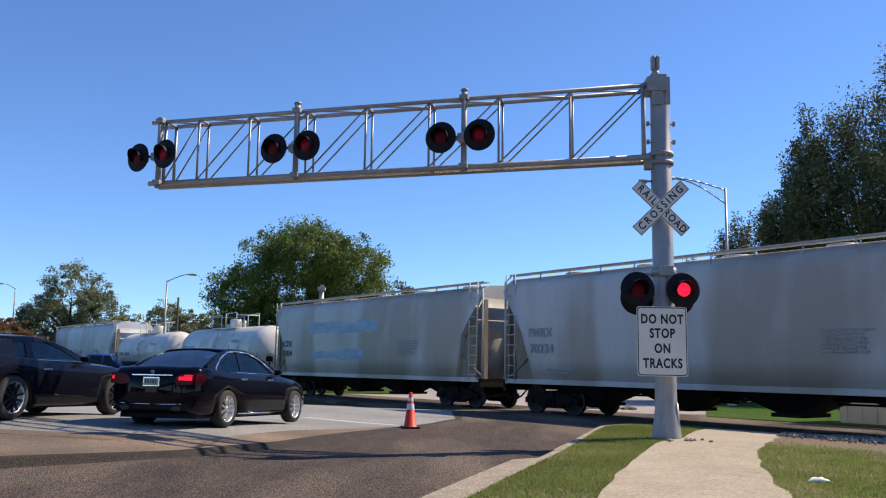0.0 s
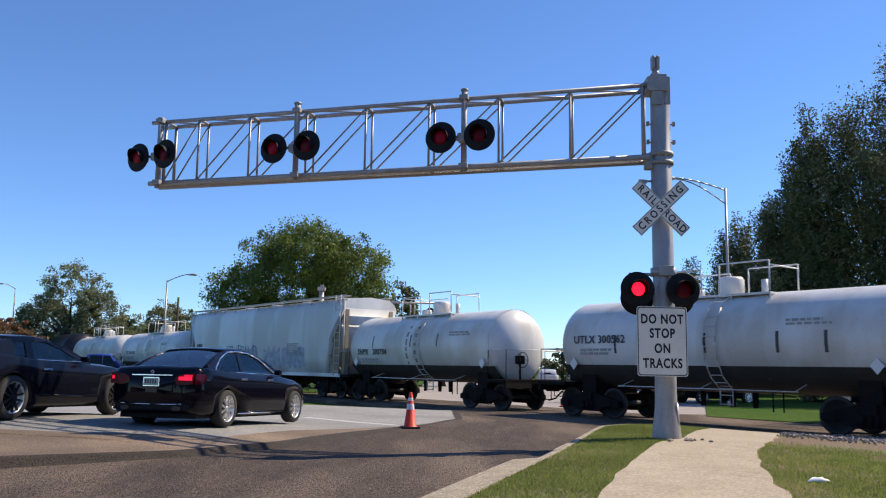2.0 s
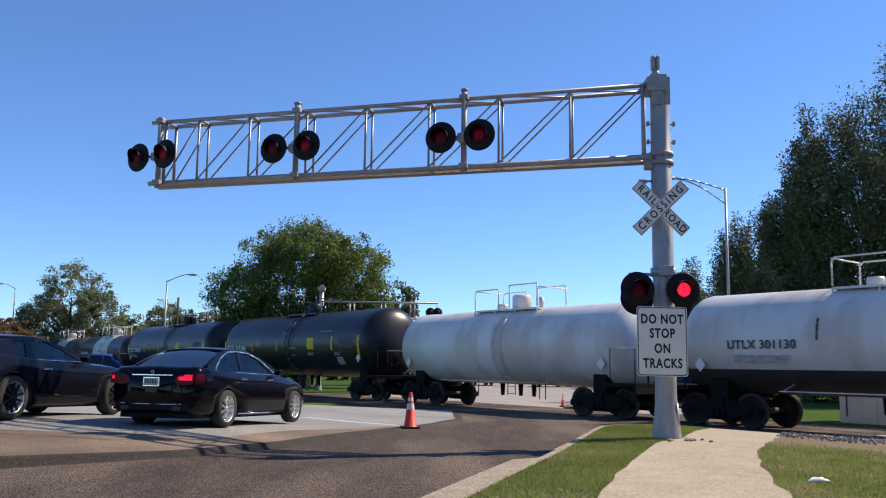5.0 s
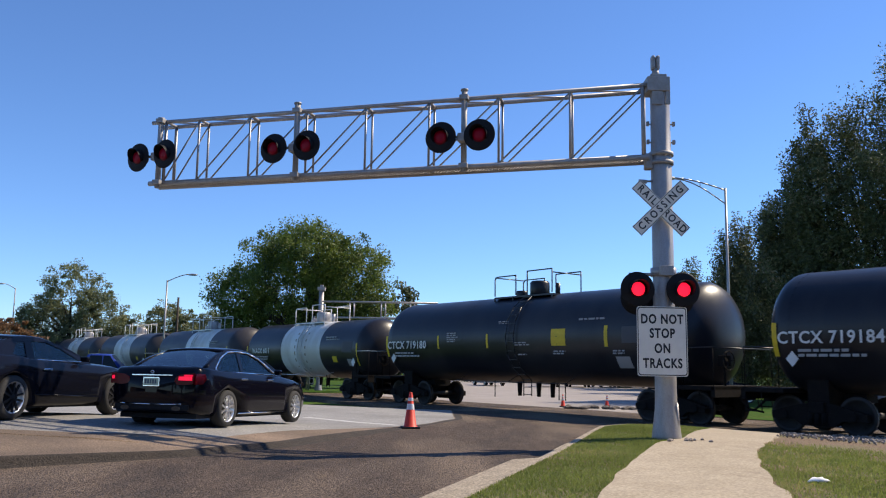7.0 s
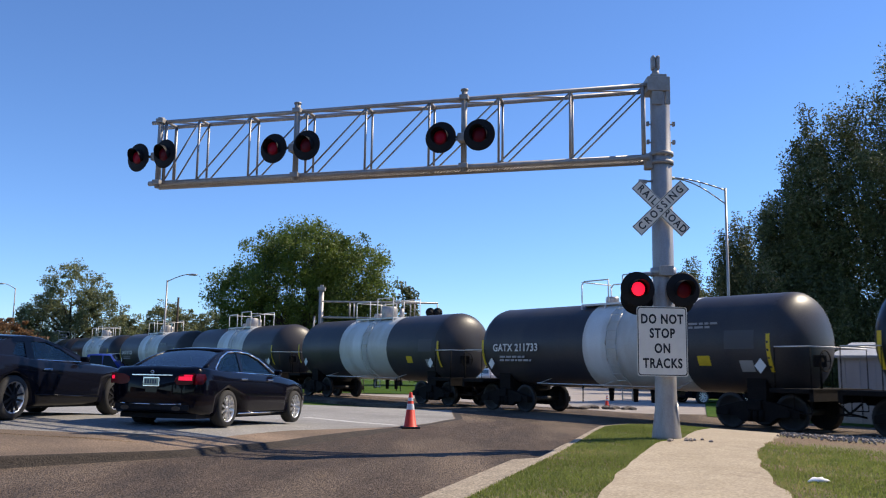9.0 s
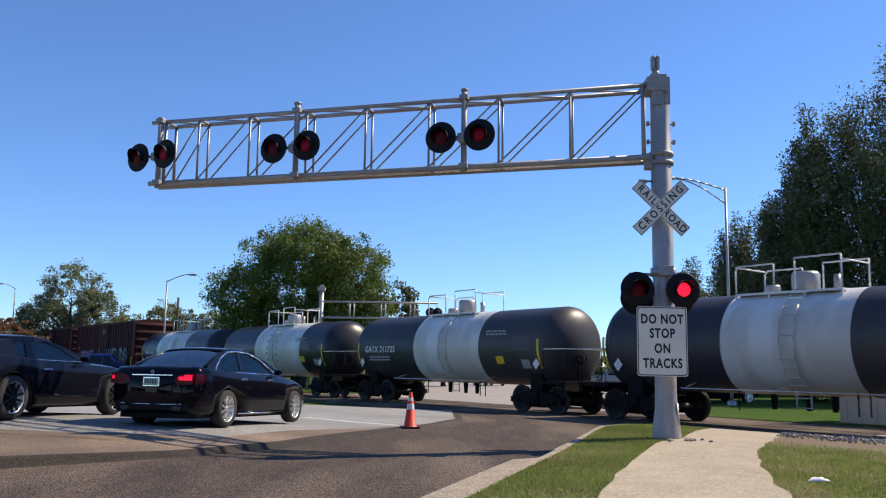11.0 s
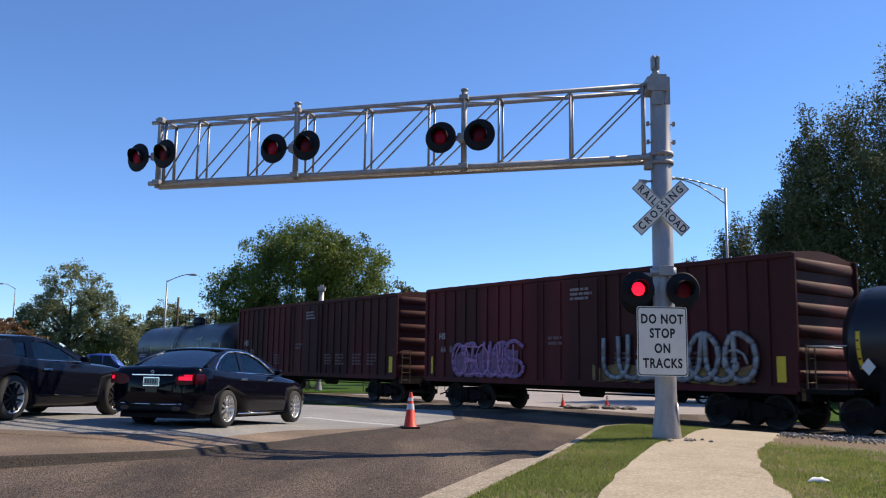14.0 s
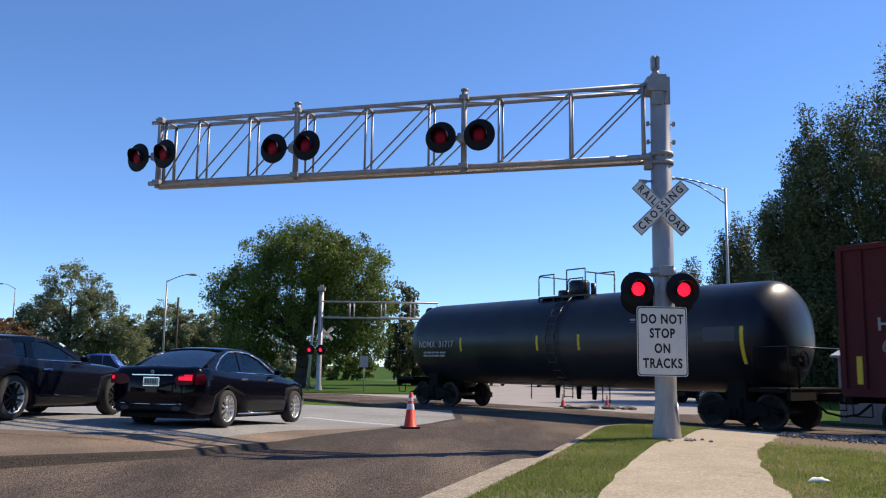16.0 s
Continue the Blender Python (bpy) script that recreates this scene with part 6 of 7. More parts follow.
def build_coupe():
    ph = 0.20
    m = Matrix.Translation((-7.28 - 0.85 * math.cos(ph), 14.45 + 0.85 * math.sin(ph), 0.515)) @ pose(0, 0, 0, 0, 1.3, 90 - math.degrees(ph))
    car = empty("coupe", m, "dark two-door coupe with black spokes and polished wheel rims", "car")
    st = [(-1.09, 0.64, 0.72, 0.73, 0.2), (-1.08, 0.56, 0.80, 0.82, 0.55), (-1.05, 0.5, 0.88, 0.90, 0.76), (-0.98, 0.34, 1.02, 1.04, 0.86), (-0.7, 0.26, 1.06, 1.08, 0.92), (0, 0.22, 1.06, 1.08, 0.96), (0.7, 0.21, 1.0, 1.04, 0.945), (1.6, 0.21, 0.96, 1.02, 0.94), (2.4, 0.22, 0.95, 1.02, 0.94),
          (3.0, 0.23, 0.93, 1.0, 0.94), (3.5, 0.25, 0.86, 0.94, 0.90), (3.76, 0.3, 0.78, 0.84, 0.82), (3.84, 0.4, 0.68, 0.72, 0.76)]
    part("body", car_body(st, (0, 3.0), 0.37), CAR_GREY, car)
    base, top = (0.83, 1.0), (0.60, 1.41)
    greenhouse(car, CAR_GREY, base, top, [(0.1, 1.345), (0.3, 1.38), (0.55, 1.402), (0.8, 1.41), (1.0, 1.402), (1.15, 1.385), (1.32, 1.345)],
               [[(-0.78, 0.98), (0.1, 0.98), (0.1, 1.10), (0.3, 1.31), (0.3, 1.385), (0.08, 1.35), (-0.45, 1.19), (-0.75, 1.05)], [(0.1, 0.98), (0.62, 0.98), (0.62, 1.03), (0.42, 1.04), (0.1, 1.10)],
                [(0.42, 1.04), (0.62, 1.03), (0.70, 1.355), (0.52, 1.33)], [(0.3, 1.31), (0.52, 1.33), (0.70, 1.355), (1.12, 1.345), (1.15, 1.39), (0.8, 1.415), (0.3, 1.385)],
                [(0.62, 0.98), (1.92, 0.98), (1.92, 1.03), (0.62, 1.03)], [(1.92, 0.98), (2.24, 0.98), (2.2, 1.03), (1.85, 1.165), (1.3, 1.355), (1.12, 1.39), (1.12, 1.345), (1.5, 1.23), (1.92, 1.03)]],
               [[(0.1, 1.10), (0.42, 1.04), (0.52, 1.33), (0.3, 1.31)], [(0.62, 1.03), (1.92, 1.03), (1.5, 1.23), (1.12, 1.345), (0.70, 1.355)]],
               [("rear_screen", (-0.72, 1.07), (0.12, 1.355), 0.79, 0.615), ("windscreen", (2.18, 1.04), (1.28, 1.355), 0.80, 0.615)],
               [(0.85, -0.38, 1.27), (0.85, 0.38, 1.27)])
    for s in (-1, 1):
        trim_on(car, [(0.62, 1.02), (1.95, 1.02)], s, base, top, 0.010)
        bm = bmesh.new()
        box(bm, 0.72, 0.94, s * 0.945 - 0.02, s * 0.945 + 0.02, 0.84, 0.87, bevel=0.008)
        part("door_handle", bm, CHROME, car)
        bm = bmesh.new()
        box(bm, 1.84, 1.95, min(s * 0.86, s * 1.03), max(s * 0.86, s * 1.03), 1.02, 1.12, bevel=0.03)
        part("mirror", bm, CAR_GREY, car)
        bm = bmesh.new()
        rod(bm, (0.5, s * 0.945, 0.42), (2.5, s * 0.945, 0.36), 0.014, n=6)
        part("door_crease", bm, CAR_GREY, car)
        for x in (0, 3.0):
            road_wheel(car, x, s * 0.84, 0.37, 0.25, 5, BLACK, s, ALLOY)
    bm = bmesh.new()
    box(bm, -0.8, 3.6, -0.8, 0.8, 0.18, 0.27)
    part("floor_pan", bm, BLACK, car)


def simple_car(name, label, m, L, H, paint, group=""):
    """A small far-off car or van."""
    car = empty(name, m, label, "car", group)
    k = L / 4.6
    st = [(-0.95 * k, 0.4, 0.85, 0.9, 0.78), (-0.85 * k, 0.28, 1.0, 1.03, 0.86), (0, 0.24, 1.0, 1.05, 0.9), (1.8 * k, 0.24, 0.98, 1.03, 0.9), (2.75 * k, 0.25, 0.93, 0.98, 0.89), (3.5 * k, 0.35, 0.75, 0.8, 0.75)]
    part("body", car_body(st, (0, 2.75 * k), 0.34), paint, car)
    base, top = (0.8, 0.98), (0.64, H - 0.06)
    cabin(car, [(-0.85 * k, 1.0), (-0.55 * k, H - 0.12), (0.2 * k, H - 0.06), (1.1 * k, H - 0.08), (2.1 * k, 1.0)], base, top, paint)
    for s in (-1, 1):
        glass_on(car, "window", [(-0.5 * k, 1.05), (0.55 * k, 1.05), (0.55 * k, H - 0.14), (-0.35 * k, H - 0.15)], s, base, top, TINT)
        glass_on(car, "window", [(0.62 * k, 1.05), (1.75 * k, 1.05), (1.1 * k, H - 0.15), (0.62 * k, H - 0.14)], s, base, top, TINT)
        for x in (0, 2.75 * k):
            road_wheel(car, x, s * 0.79, 0.34, 0.2, 5, ALLOY, s)
    slope_glass(car, "windscreen", (2.0 * k, 1.02), (1.2 * k, H - 0.12), 0.72, 0.6, TINT, 1)
    slope_glass(car, "rear_screen", (-0.83 * k, 1.03), (-0.57 * k, H - 0.16), 0.72, 0.6, TINT, -1)
    return car


# ---- small roadside things ----
def traffic_cone(m, h, label):
    cone = empty("traffic_cone", m, label, "traffic cone", "traffic cones")
    bm = bmesh.new()
    spin(bm, [(h * 0.21, 0.03), (h * 0.2, 0.045), (h * 0.175, 0.06), (h * 0.045, h - 0.015), (h * 0.035, h), (0, h)], 24)
    part("cone", bm, ORANGE, cone)
    bm = bmesh.new()
    box(bm, -h * 0.26, h * 0.26, -h * 0.26, h * 0.26, 0.0, 0.04, bevel=0.012)
    part("base", bm, BLACK, cone, "black rubber base")
    rr = lambda z: h * 0.175 + (h * 0.045 - h * 0.175) * (z - 0.06) / (h - 0.075) + 0.003
    for a, b in ((0.52, 0.68), (0.76, 0.85)):
        bm = bmesh.new()
        spin(bm, [(rr(h * a), h * a), (rr(h * b), h * b)], 24)
        part("collar", bm, CONE_WHITE, cone, "pale reflective collar")


def build_street_lamp(m, H, reach, label, arms=True):
    lamp = empty("street_lamp", m, label, "street lamp", "street lamps")
    bm = bmesh.new()
    rod(bm, (0, 0, 0), (0, 0, H), 0.085, 0.05, 12)
    spin(bm, [(0.2, 0), (0.2, 0.25), (0.12, 0.3)], 12)
    part("pole", bm, GALV, lamp)
    bm = bmesh.new()
    up = [(reach * k / 6, 0, H - 0.1 + 0.55 * math.sin(k / 6 * 1.4)) for k in range(7)]
    path_rod(bm, up, 0.035)
    if arms:
        low = [(reach * k / 6, 0, H - 0.75 + 1.15 * math.sin(k / 6 * 1.5)) for k in range(7)]
        path_rod(bm, low, 0.03)
        rod(bm, up[3], low[3], 0.02)
    part("arm", bm, GALV, lamp)
    bm = bmesh.new()
    e = up[-1]
    s = math.copysign(1, reach)
    spin(bm, [(0, 0.06), (0.12, 0.04), (0.17, -0.03), (0.12, -0.09), (0, -0.1)], 14)
    bmesh.ops.scale(bm, vec=(2.2, 1, 1), verts=bm.verts)
    bmesh.ops.translate(bm, vec=(e[0] + s * 0.3, 0, e[2]), verts=bm.verts)
    part("lamp_head", bm, GALV, lamp)


def build_far_signal():
    """The same kind of signal, seen from behind, on the far side of the crossing."""
    sig = empty("crossing_signal", pose(-7.24, 50.6, -0.02), "far grey cantilever crossing signal with red lamps", "railroad signal")
    bm = bmesh.new()
    spin(bm, [(0, 0), (0.26, 0), (0.24, 0.1), (0.15, 0.5), (0.15, 6.1), (0, 6.1)], 20)
    part("mast", bm, GALV, sig)
    bm = bmesh.new()
    box(bm, -0.1, 0.1, -0.05, 0.05, 6.1, 6.3, bevel=0.02)
    box(bm, -0.22, 0.22, -0.22, 0.22, 5.95, 6.15, bevel=0.01)
    part("mast_cap", bm, GALV_DULL, sig)
    bm = bmesh.new()
    rod(bm, (-0.55, -0.2, 0.0), (-0.35, -0.2, 4.4), 0.05, n=8)
    rod(bm, (-0.75, 0.2, 0.0), (-0.4, 0.2, 4.4), 0.05, n=8)
    for k in range(10):
        z = 0.4 + k * 0.4
        a = -0.55 + 0.2 * z / 4.4
        b = -0.75 + 0.35 * z / 4.4
        rod(bm, (a, -0.2, z), (b, 0.2, z), 0.025, n=5)
    part("ladder", bm, GALV, sig)
    bm = bmesh.new()
    for y in (-0.18, 0.18):
        for z in (4.35, 5.3):
            rod(bm, (0.1, y, z), (7.0, y, z), 0.06 if z < 5 else 0.045, n=8)
        for x in (1.72, 1.98, 3.6, 3.85, 5.35, 5.6, 6.95):
            rod(bm, (x, y, 4.35), (x, y, 5.3), 0.035, n=6)
    box(bm, 0.1, 6.9, -0.16, 0.16, 4.30, 4.38)
    part("truss_arm", bm, GALV, sig)
    for x in (6.55, 6.98):
        bm = bmesh.new()
        spin(bm, [(0, 0.03), (0.29, 0.02), (0.29, -0.02), (0, -0.03)], 20, pose(x, -0.3, 4.72, 90))
        spin(bm, [(0.16, 0), (0.14, 0.14), (0, 0.16)], 14, pose(x, -0.32, 4.72, 90))
        part("signal_backing", bm, BLACK, sig)
    for tilt in (40, -40):
        bm = bmesh.new()
        box(bm, -0.55, 0.55, -0.004, 0.004, -0.1, 0.1)
        part("crossbuck_blade", bm, GALV_DULL, sig, "bare metal back of a crossbuck blade", at=pose(0.35, 0.2, 3.4, 0, 0, 40) @ Matrix.Rotation(radians(tilt), 4, "Y"))
    for side, x in ((0, -0.55), (1, 0.12)):
        signal_lamp(sig, pose(x, -0.3, 2.42, 0, 0, -25), side, LENS_ON)
    sgn = empty("road_sign", pose(-4.5, 49.75, -0.02), "grey back of a small road sign on a post", "road sign")
    bm = bmesh.new()
    rod(bm, (0, 0, 0), (0, 0, 2.0), 0.035, n=8)
    part("post", bm, GALV, sgn)
    bm = bmesh.new()
    box(bm, -0.25, 0.25, -0.05, -0.045, 1.45, 2.1)
    part("sign_plate", bm, GALV_DULL, sgn)


def build_bungalow():
    m = Matrix.Translation(TRACK + ALONG * 13.4 + ACROSS * 4.1 + Vector((0, 0, -0.06))) @ pose(0, 0, 0, 0, 0, TURN)
    hut = empty("equipment_hut", m, "white metal railway equipment hut with a low pitched roof", "equipment hut")
    bm = bmesh.new()
    box(bm, 0.0, 3.6, 0, 2.4, 0.0, 2.05, bevel=0.02)
    part("wall", bm, WALL_WHITE, hut)
    for k in range(8):
        bm = bmesh.new()
        box(bm, 0.2 + k * 0.45, 0.24 + k * 0.45, -0.025, 0.0, 0.1, 2.0)
        part("panel_rib", bm, WALL_WHITE, hut)
    bm = bmesh.new()
    prof = [(-0.15, 2.03), (1.2, 2.45), (2.55, 2.03), (2.55, 2.10), (1.2, 2.53), (-0.15, 2.10)]
    loft(bm, [[(x, y, z) for y, z in prof] for x in (-0.15, 3.75)])
    part("roof", bm, WALL_WHITE, hut)


def build_litter():
    rng = random.Random(4)
    bm = bmesh.new()
    spin(bm, [(0, 0.045), (0.06, 0.04), (0.1, 0.015), (0.11, 0.0), (0, 0)], 9)
    for v in bm.verts:
        v.co += Vector((rng.uniform(-.02, .02), rng.uniform(-.02, .02), rng.uniform(0, .02)))
    bmesh.ops.scale(bm, vec=(1.1, 0.8, 1), verts=bm.verts)
    x, y = 4.12, 9.45
    tagged(part("paper_scrap", bm, TRASH, at=pose(x, y, verge_z(x, y))), "crumpled white paper lying in the grass", "litter")
    # broken asphalt heaped beyond the crossing
    for k in range(14):
        bm = bmesh.new()
        bmesh.ops.create_icosphere(bm, subdivisions=1, radius=0.2)
        for v in bm.verts:
            v.co += v.co.normalized() * rng.uniform(-0.06, 0.07)
            v.co.z *= 0.5
        p = (4.9 + k * 0.19 + rng.uniform(-.2, .2), 33.2 + rng.uniform(-.5, .5), 0.02)
        tagged(part("rubble", bm, GRAVEL_BED, at=pose(*p, 0, 0, rng.uniform(0, 360))), "lump of broken asphalt on the far road", "rubble", "lumps of rubble")
    for k in range(9):
        x, y = 3.75 + rng.uniform(-0.1, 0.75), 14.45 + rng.uniform(-0.25, 0.2)
        bm = bmesh.new()
        bmesh.ops.create_icosphere(bm, subdivisions=1, radius=0.04)
        for v in bm.verts:
            v.co += v.co.normalized() * rng.uniform(-0.012, 0.014)
        tagged(part("stone", bm, GRAVEL, at=pose(x, y, verge_z(x, y) + 0.025)), "small pale stone at the mast's foot", "stone", "stones at the mast")


# ---- trees ----
def tree(m, label, trunk_h, trunk_r, blobs, leaves, size, leaf, seed, name="tree", limbs=7, droop=0.0, upright=False):
    """blobs: x, y, z, rx, ry, rz of the crown's masses, in the tree's own space."""
    rng = random.Random(seed)
    npr = np.random.RandomState(seed)
    t = empty(name, m, label, "tree", "trees")
    bm = bmesh.new()
    prev, pr = Vector((0, 0, -0.1)), trunk_r * 1.35
    for k in range(1, 6):
        p = Vector((rng.uniform(-.12, .12) * k * 0.5, rng.uniform(-.12, .12) * k * 0.5, trunk_h * k / 5))
        r = trunk_r * (1 - 0.1 * k)
        rod(bm, prev, p, pr, r, 9)
        prev, pr = p, r
    for k in range(limbs):
        b = blobs[k % len(blobs)]
        e = Vector((b[0] + rng.uniform(-.5, .5) * b[3], b[1] + rng.uniform(-.5, .5) * b[4], b[2] + rng.uniform(-.2, .6) * b[5]))
        s = prev * rng.uniform(0.75, 1.0)
        mid = s.lerp(e, 0.5) + Vector((rng.uniform(-.4, .4), rng.uniform(-.4, .4), rng.uniform(0.1, 0.8)))
        r = trunk_r * rng.uniform(0.3, 0.5)
        rod(bm, s, mid, r, r * 0.65, 6)
        rod(bm, mid, e, r * 0.65, r * 0.15, 6)
        for _ in range(3):
            q = mid.lerp(e, rng.uniform(0.1, 0.8))
            f = q + Vector((rng.uniform(-1, 1), rng.uniform(-1, 1), rng.uniform(-.2, 1))) * 0.9
            rod(bm, q, f, r * 0.25, r * 0.06, 5)
    part("trunk", bm, BARK, t)
    vol = np.array([b[3] * b[4] + b[4] * b[5] for b in blobs])
    pick = npr.choice(len(blobs), leaves, p=vol / vol.sum())
    B = np.array(blobs)[pick]
    d = npr.normal(size=(leaves, 3))
    d /= np.linalg.norm(d, axis=1)[:, None]
    # twig clumps: leaves gather round points near the outside of each mass
    clumps = max(60, leaves // 75)
    cb = npr.choice(len(blobs), clumps, p=vol / vol.sum())
    cd = npr.normal(size=(clumps, 3))
    cd /= np.linalg.norm(cd, axis=1)[:, None]
    cr = npr.uniform(0.35, 1.08, clumps) ** 0.6
    bb = np.array(blobs)[cb]
    centre = bb[:, :3] + cd * bb[:, 3:] * cr[:, None]
    which = npr.randint(0, clumps, leaves)
    spread = npr.uniform(0.16, 0.5, clumps) * (np.mean(np.array(blobs)[:, 3:]) / 3.2) ** 0.5
    off = np.clip(npr.normal(size=(leaves, 3)), -1.35, 1.35) * spread[which][:, None] * np.array([1, 1, 1.9 if upright else 0.75])
    c = centre[which] + off
    if droop:
        c[:, 2] -= droop * np.abs(off[:, 0]) + droop * npr.uniform(0, 1, leaves) ** 2
    a = npr.normal(size=(leaves, 3))
    a /= np.linalg.norm(a, axis=1)[:, None]
    b2 = np.cross(a, npr.normal(size=(leaves, 3)))
    b2 /= np.linalg.norm(b2, axis=1)[:, None]
    sz = size * npr.uniform(0.6, 1.3, leaves)[:, None]
    a, b2 = a * sz, b2 * sz * 0.55
    v = np.stack([c - a, c + b2, c + a, c - b2], 1).reshape(-1, 3)
    me = bpy.data.meshes.new("crown")
    me.from_pydata(v.tolist(), [], [(4 * i, 4 * i + 1, 4 * i + 2, 4 * i + 3) for i in range(leaves)])
    me.materials.append(leaf)
    ob = new("crown", me)
    ob.parent = t
    return t


def build_trees():
    tree(pose(-9.3, 57, -0.07), "broad rounded green shade tree by the far road", 3.6, 0.55,
         [(-0.6, 0, 7.6, 4.3, 4.0, 3.6), (-4.2, 0.3, 6.3, 2.3, 2.6, 2.2), (3.1, -0.3, 6.9, 2.9, 3.0, 3.5), (0.3, -1.0, 8.9, 3.5, 2.8, 2.2), (4.4, -0.6, 4.6, 1.7, 2.0, 2.6), (-3.6, 0.5, 3.6, 2.2, 2.4, 1.9), (1.0, 0.6, 4.0, 3.2, 2.8, 1.8)],
         120000, 0.085, LEAF_GREEN, 1, limbs=16, droop=0.35)
    tree(pose(-3.2, 66, -0.07), "narrow dark tree behind the far road", 2.2, 0.2, [(0, 0, 5.2, 1.3, 1.3, 2.6), (0.2, 0, 2.8, 1.7, 1.7, 1.9)], 8000, 0.14, LEAF_DARK, 2)
    tree(pose(0.2, 68, -0.07), "low drooping tree behind the far road", 2.0, 0.2, [(0, 0, 3.2, 2.0, 1.8, 2.2), (-2.2, 1, 2.8, 1.6, 1.6, 1.9)], 9000, 0.15, LEAF_GREEN, 3, droop=0.5)
    tree(pose(-37.7, 86, -0.07), "thinning dull green tree in the distance", 3.4, 0.4,
         [(0.2, 0, 8.3, 3.3, 3.2, 3.4), (-2.6, 0, 5.2, 2.7, 2.6, 2.6), (3.0, 0, 6.0, 2.6, 2.6, 2.9), (4.6, 0.5, 4.0, 1.9, 2.0, 2.4), (-4.4, 0.5, 5.6, 1.3, 1.6, 1.6), (0.5, 0, 3.6, 3.6, 3, 2.2), (6.0, 0.5, 3.8, 2.1, 2.0, 2.4), (-5.2, 0, 3.8, 1.7, 1.8, 2.2)], 62000, 0.105, LEAF_HAZED, 4, limbs=14)
    tree(pose(-31.5, 96, -0.07), "dull green tree in the distance", 2.4, 0.3, [(0, 0, 5.6, 2.6, 2.4, 2.7), (2.8, 0, 4.8, 2.2, 2.2, 2.6), (-2.2, 0, 3.6, 2.4, 2.0, 2.3), (1, 0, 3, 3.4, 2, 2)], 34000, 0.12, LEAF_HAZED, 5)
    tree(pose(-26.0, 98, -0.07), "dull green tree in the distance", 2.4, 0.3, [(0, 0, 4.8, 2.6, 2.4, 2.6), (2.8, 0, 3.6, 2.2, 2.2, 2.4), (-2.6, 0, 3.2, 2.4, 2, 2.2)], 28000, 0.12, LEAF_HAZED, 6)
    tree(pose(-40.5, 78, -0.07), "reddish brown autumn tree in the distance", 1.8, 0.25, [(0.4, 0, 3.6, 2.4, 2.2, 1.9), (2.6, 0, 2.8, 1.6, 1.6, 1.6)], 8000, 0.16, LEAF_BROWN, 7)
    for k, (x, y) in enumerate(((-44, 92), (-38.5, 93), (-33.5, 91), (-29, 94), (-24, 92), (-19.5, 90), (-15.5, 92), (-10.5, 86))):
        tree(pose(x, y, -0.07), "low leafy roadside shrub in the distance", 1.2, 0.12, [(0, 0, 1.9, 2.6, 1.8, 1.7 + 0.3 * (k % 3)), (2.0, 0.4, 1.5, 1.9, 1.5, 1.4)], 6000, 0.17, LEAF_GREEN if k % 3 == 1 else LEAF_HAZED, 30 + k, name="shrub", limbs=4)
    # dense upright trees beyond the track
    def tall(x, y, h, w, n, seed, leaf=LEAF_DARK):
        rng = random.Random(seed)
        bl = []
        for k in range(9):
            f = k / 8
            ww = w * (1.05 - 0.75 * f ** 1.6)
            a = rng.uniform(0, 6.3)
            bl.append((math.cos(a) * ww * 0.35, math.sin(a) * ww * 0.35, 1.9 + (h - 3.2) * f, ww * 0.8, ww * 0.8, h * 0.13))
        for k in range(5):
            a = rng.uniform(0, 6.3)
            bl.append((math.cos(a) * w * 0.55, math.sin(a) * w * 0.55, h * rng.uniform(0.35, 0.78), w * 0.3, w * 0.3, h * 0.13))
        tree(pose(x, y, -0.07), "tall dense dark green tree beyond the track", h * 0.3, 0.32, bl, int(n * 2.1), 0.078, leaf, seed, limbs=14, upright=True)
    tall(23.6, 44, 17.3, 4.8, 64000, 51)
    tall(19.2, 44.5, 14.9, 2.95, 46000, 52)
    tall(28.0, 42.0, 16.5, 4.6, 26000, 53)
    tall(20.9, 58, 12.4, 3.0, 34000, 54)
    tall(19.9, 67, 10.3, 3.0, 26000, 55)
    tall(23.6, 55, 13.0, 3.8, 26000, 56)
    tall(17.3, 70, 7.6, 2.4, 16000, 57)
    # unseen trees added to close the place behind the camera and darken reflections
    back = tree(pose(34, -14, -0.07), "broad green tree added out of view behind the camera", 3.6, 0.5,
                [(-0.6, 0, 7.6, 4.3, 4.0, 3.6), (-3.6, 0.3, 5.3, 2.5, 2.6, 2.6), (3.0, -0.3, 6.0, 3.0, 3.0, 3.6), (0.4, -1.0, 9.4, 3.0, 2.8, 2.2)], 16000, 0.24, LEAF_GREEN, 90, limbs=8)
    for k in range(11):
        a = radians(-165 + 15 * k)
        copy_thing(back, pose(34 * math.cos(a), -6 + 34 * math.sin(a), -0.07, 0, 0, 47 * k))
    for k, (x, y) in enumerate(((15.8, 74), (19, 75), (22.5, 70), (26, 62), (30, 54), (12.5, 84), (8.5, 90), (4.5, 92), (0, 92))):
        tree(pose(x, y, -0.07), "leafy shrub at the edge of the lawn", 1.2, 0.12, [(0, 0, 1.8, 2.4, 1.8, 1.7), (1.8, 0.4, 1.4, 1.8, 1.5, 1.3)], 5000, 0.16, LEAF_DARK if k % 2 else LEAF_HAZED, 70 + k, name="shrub", limbs=4)


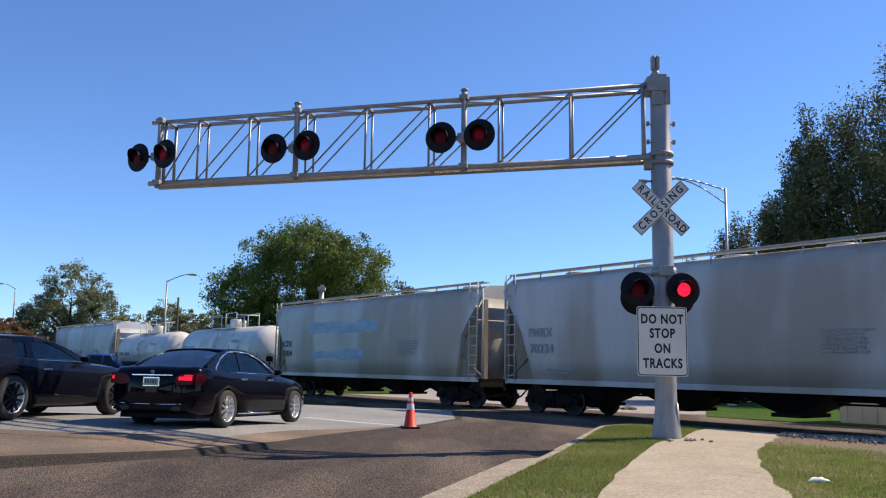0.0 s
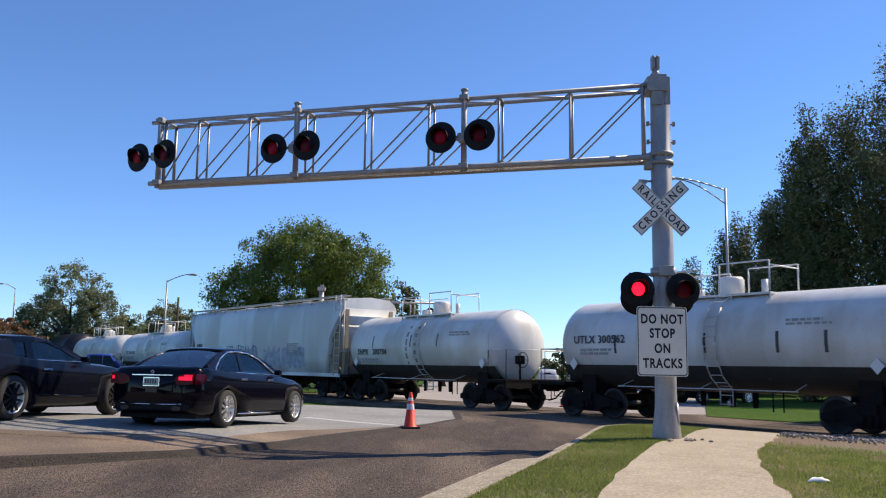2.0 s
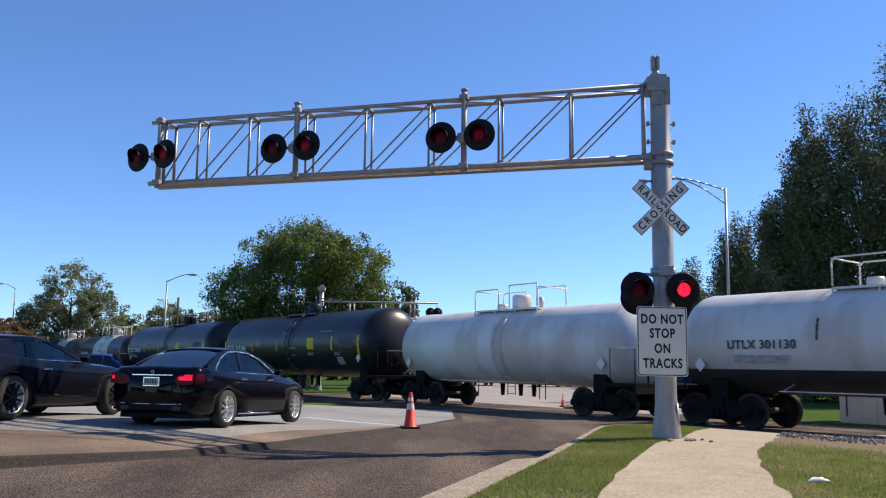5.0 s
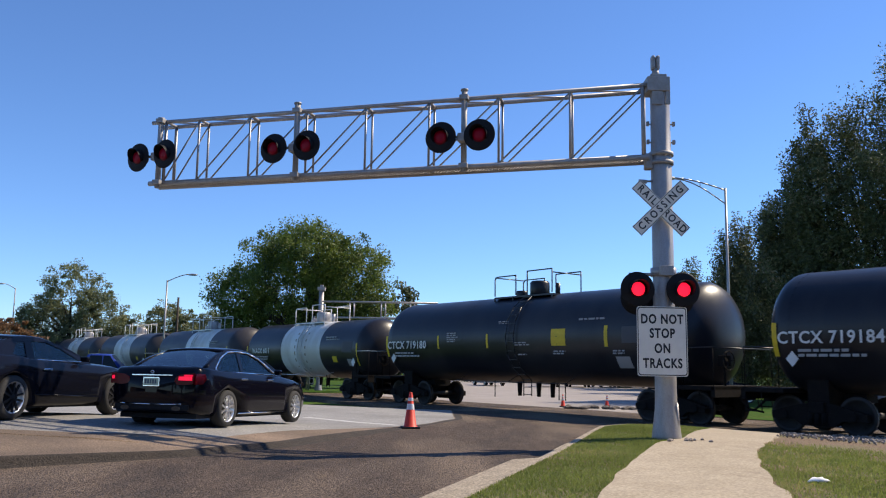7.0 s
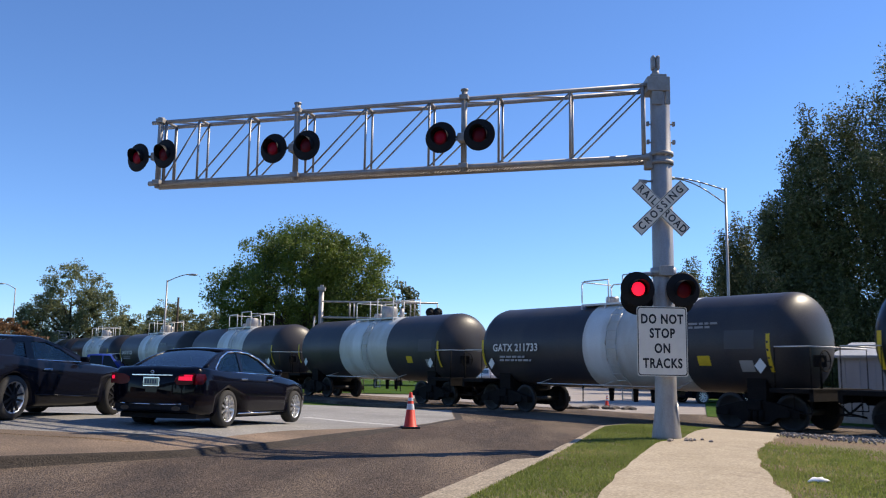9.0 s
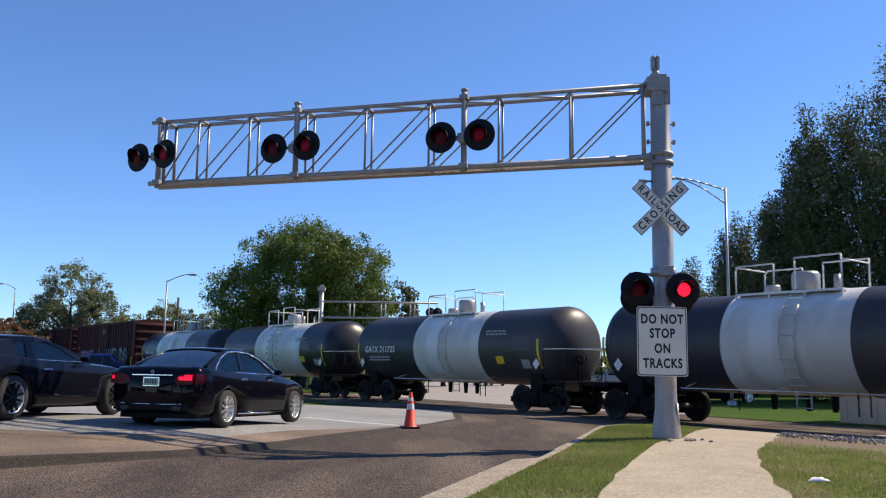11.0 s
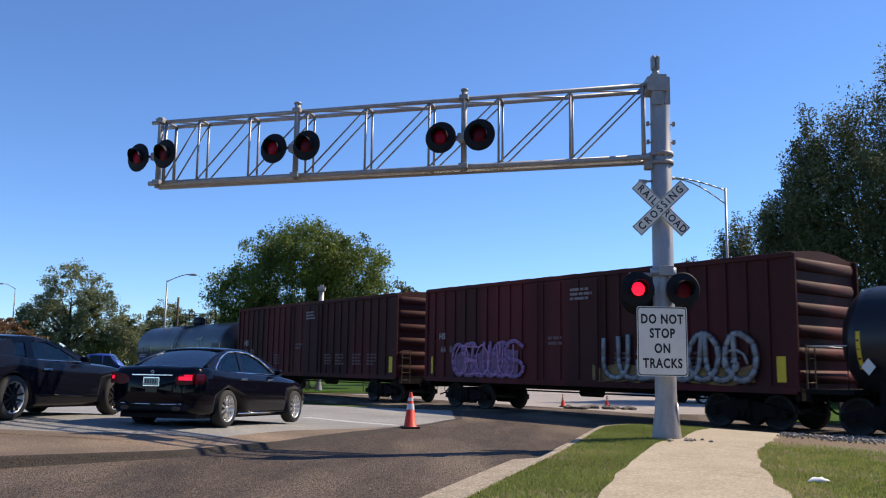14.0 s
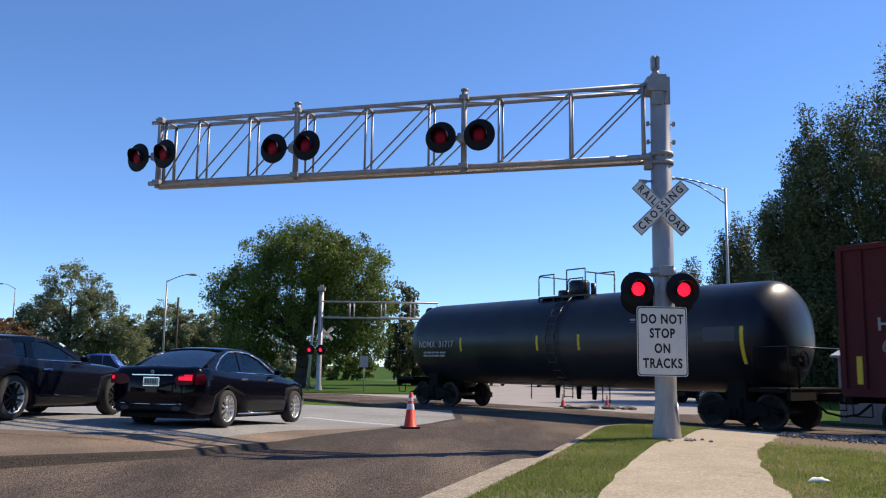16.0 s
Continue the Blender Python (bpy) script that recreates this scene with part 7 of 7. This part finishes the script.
build_sedan()
build_coupe()
x, y = -0.66, 18.9
traffic_cone(pose(x, y, road_z(x, y) + 0.003, 0, 0, 8), 0.78, "orange traffic cone with pale reflective collars")
traffic_cone(pose(4.9, 34.4, -0.008), 0.5, "small orange traffic cone on the far road")
traffic_cone(pose(6.9, 35.6, -0.008), 0.45, "small orange traffic cone by the rubble")
build_street_lamp(pose(12.9, 38, -0.07), 9.9, -2.3, "tall grey street lamp with a curved truss arm")
build_street_lamp(pose(-19.6, 60, -0.07), 7.4, 1.5, "thin pale street lamp in the distance", arms=False)
build_street_lamp(pose(-43.0, 85, -0.07), 8.8, -1.2, "thin pale street lamp in the distance", arms=False)
pole = empty("utility_pole", pose(-19.2, 61.5, -0.07), "thin wooden utility pole in the distance", "utility pole")
bm = bmesh.new()
rod(bm, (0, 0, 0), (0, 0, 6.3), 0.1, 0.08, 10)
part("shaft", bm, BARK, pole)
build_far_signal()
build_bungalow()
simple_car("van", "small blue van parked in the distance", pose(-25.2, 62.5, 0.0, 0, 0, 8), 4.4, 2.1, CAR_BLUE)
WHITE_CAR = plain("white_car_paint", (0.6, 0.6, 0.62), 0.3, coat=0.8)
for k, (x, y) in enumerate(((9.0, 72), (11.8, 73), (14.6, 74), (17.0, 75), (4.6, 74))):
    simple_car("parked_car", "car parked in the distant sunlit lot", pose(x, y, -0.03, 0, 0, 80 + k * 7), 4.5, 1.5, (WHITE_CAR, CAR_GREY, WHITE_CAR, CAR_BLACK, WHITE_CAR)[k], "cars parked in the lot")
simple_car("parked_car", "dark car parked beyond the crossing", pose(12.0, 41.0, -0.03, 0, 0, 20), 4.4, 1.5, CAR_GREY, "cars parked in the lot")
guard = empty("guardrail", pose(-32, 66, -0.05), "low pale metal guardrail with posts in the distance", "guardrail")
for k in range(9):
    bm = bmesh.new()
    box(bm, k * 2.2 - 0.07, k * 2.2 + 0.07, 0.03, 0.17, 0, 0.95 if k % 2 == 0 else 0.75, bevel=0.01)
    part("post", bm, WALL_WHITE if k % 2 == 0 else GALV_DULL, guard)
bm = bmesh.new()
prof = [(0.0, 0.45), (-0.05, 0.5), (0.0, 0.58), (-0.05, 0.66), (0.0, 0.72), (0.02, 0.72), (0.02, 0.45)]
loft(bm, [[(x, y, z) for y, z in prof] for x in (-1.0, 18.6)])
part("rail", bm, GALV_DULL, guard)
build_litter()
build_trees()

# ---- what moves ----
def motions():
    for car, middle in CARS:
        def place(t):
            p = TRACK + ALONG * (middle - SPEED * t)
            return Matrix.Translation(p) @ pose(0, 0, 0, 0, 0, TURN)
        walk(car, [(t, place(t)) for t in (0, 4, 8, 12, 16)])
    turn = math.degrees(SPEED / FPS / 0.46)
    for w in WHEELSETS:
        x = w.matrix_basis.translation.x
        walk(w, [(k / FPS, pose(x, 0, 0.46) @ Matrix.Rotation(radians(turn * k), 4, "Y")) for k in range(0, 481)])
    # the lamps flash in turn
    for bulb, side in BULBS:
        on, off = pose(0, -0.006, 0), pose(0, 0.14, 0)
        lit = side == 1
        rows = [(0, on if lit else off)]
        k = 0
        t = 0.3
        while t < 16.05:
            d = 0.05 if lit else -0.085
            rows.append((t + d, on if lit else off))
            lit = not lit
            rows.append((t + d + 0.034, on if lit else off))
            k += 1
            t = 0.3 + 0.605 * k
        rows = [r for r in rows if r[0] < 15.99]
        walk(bulb, rows + [(16, rows[-1][1])])


motions()
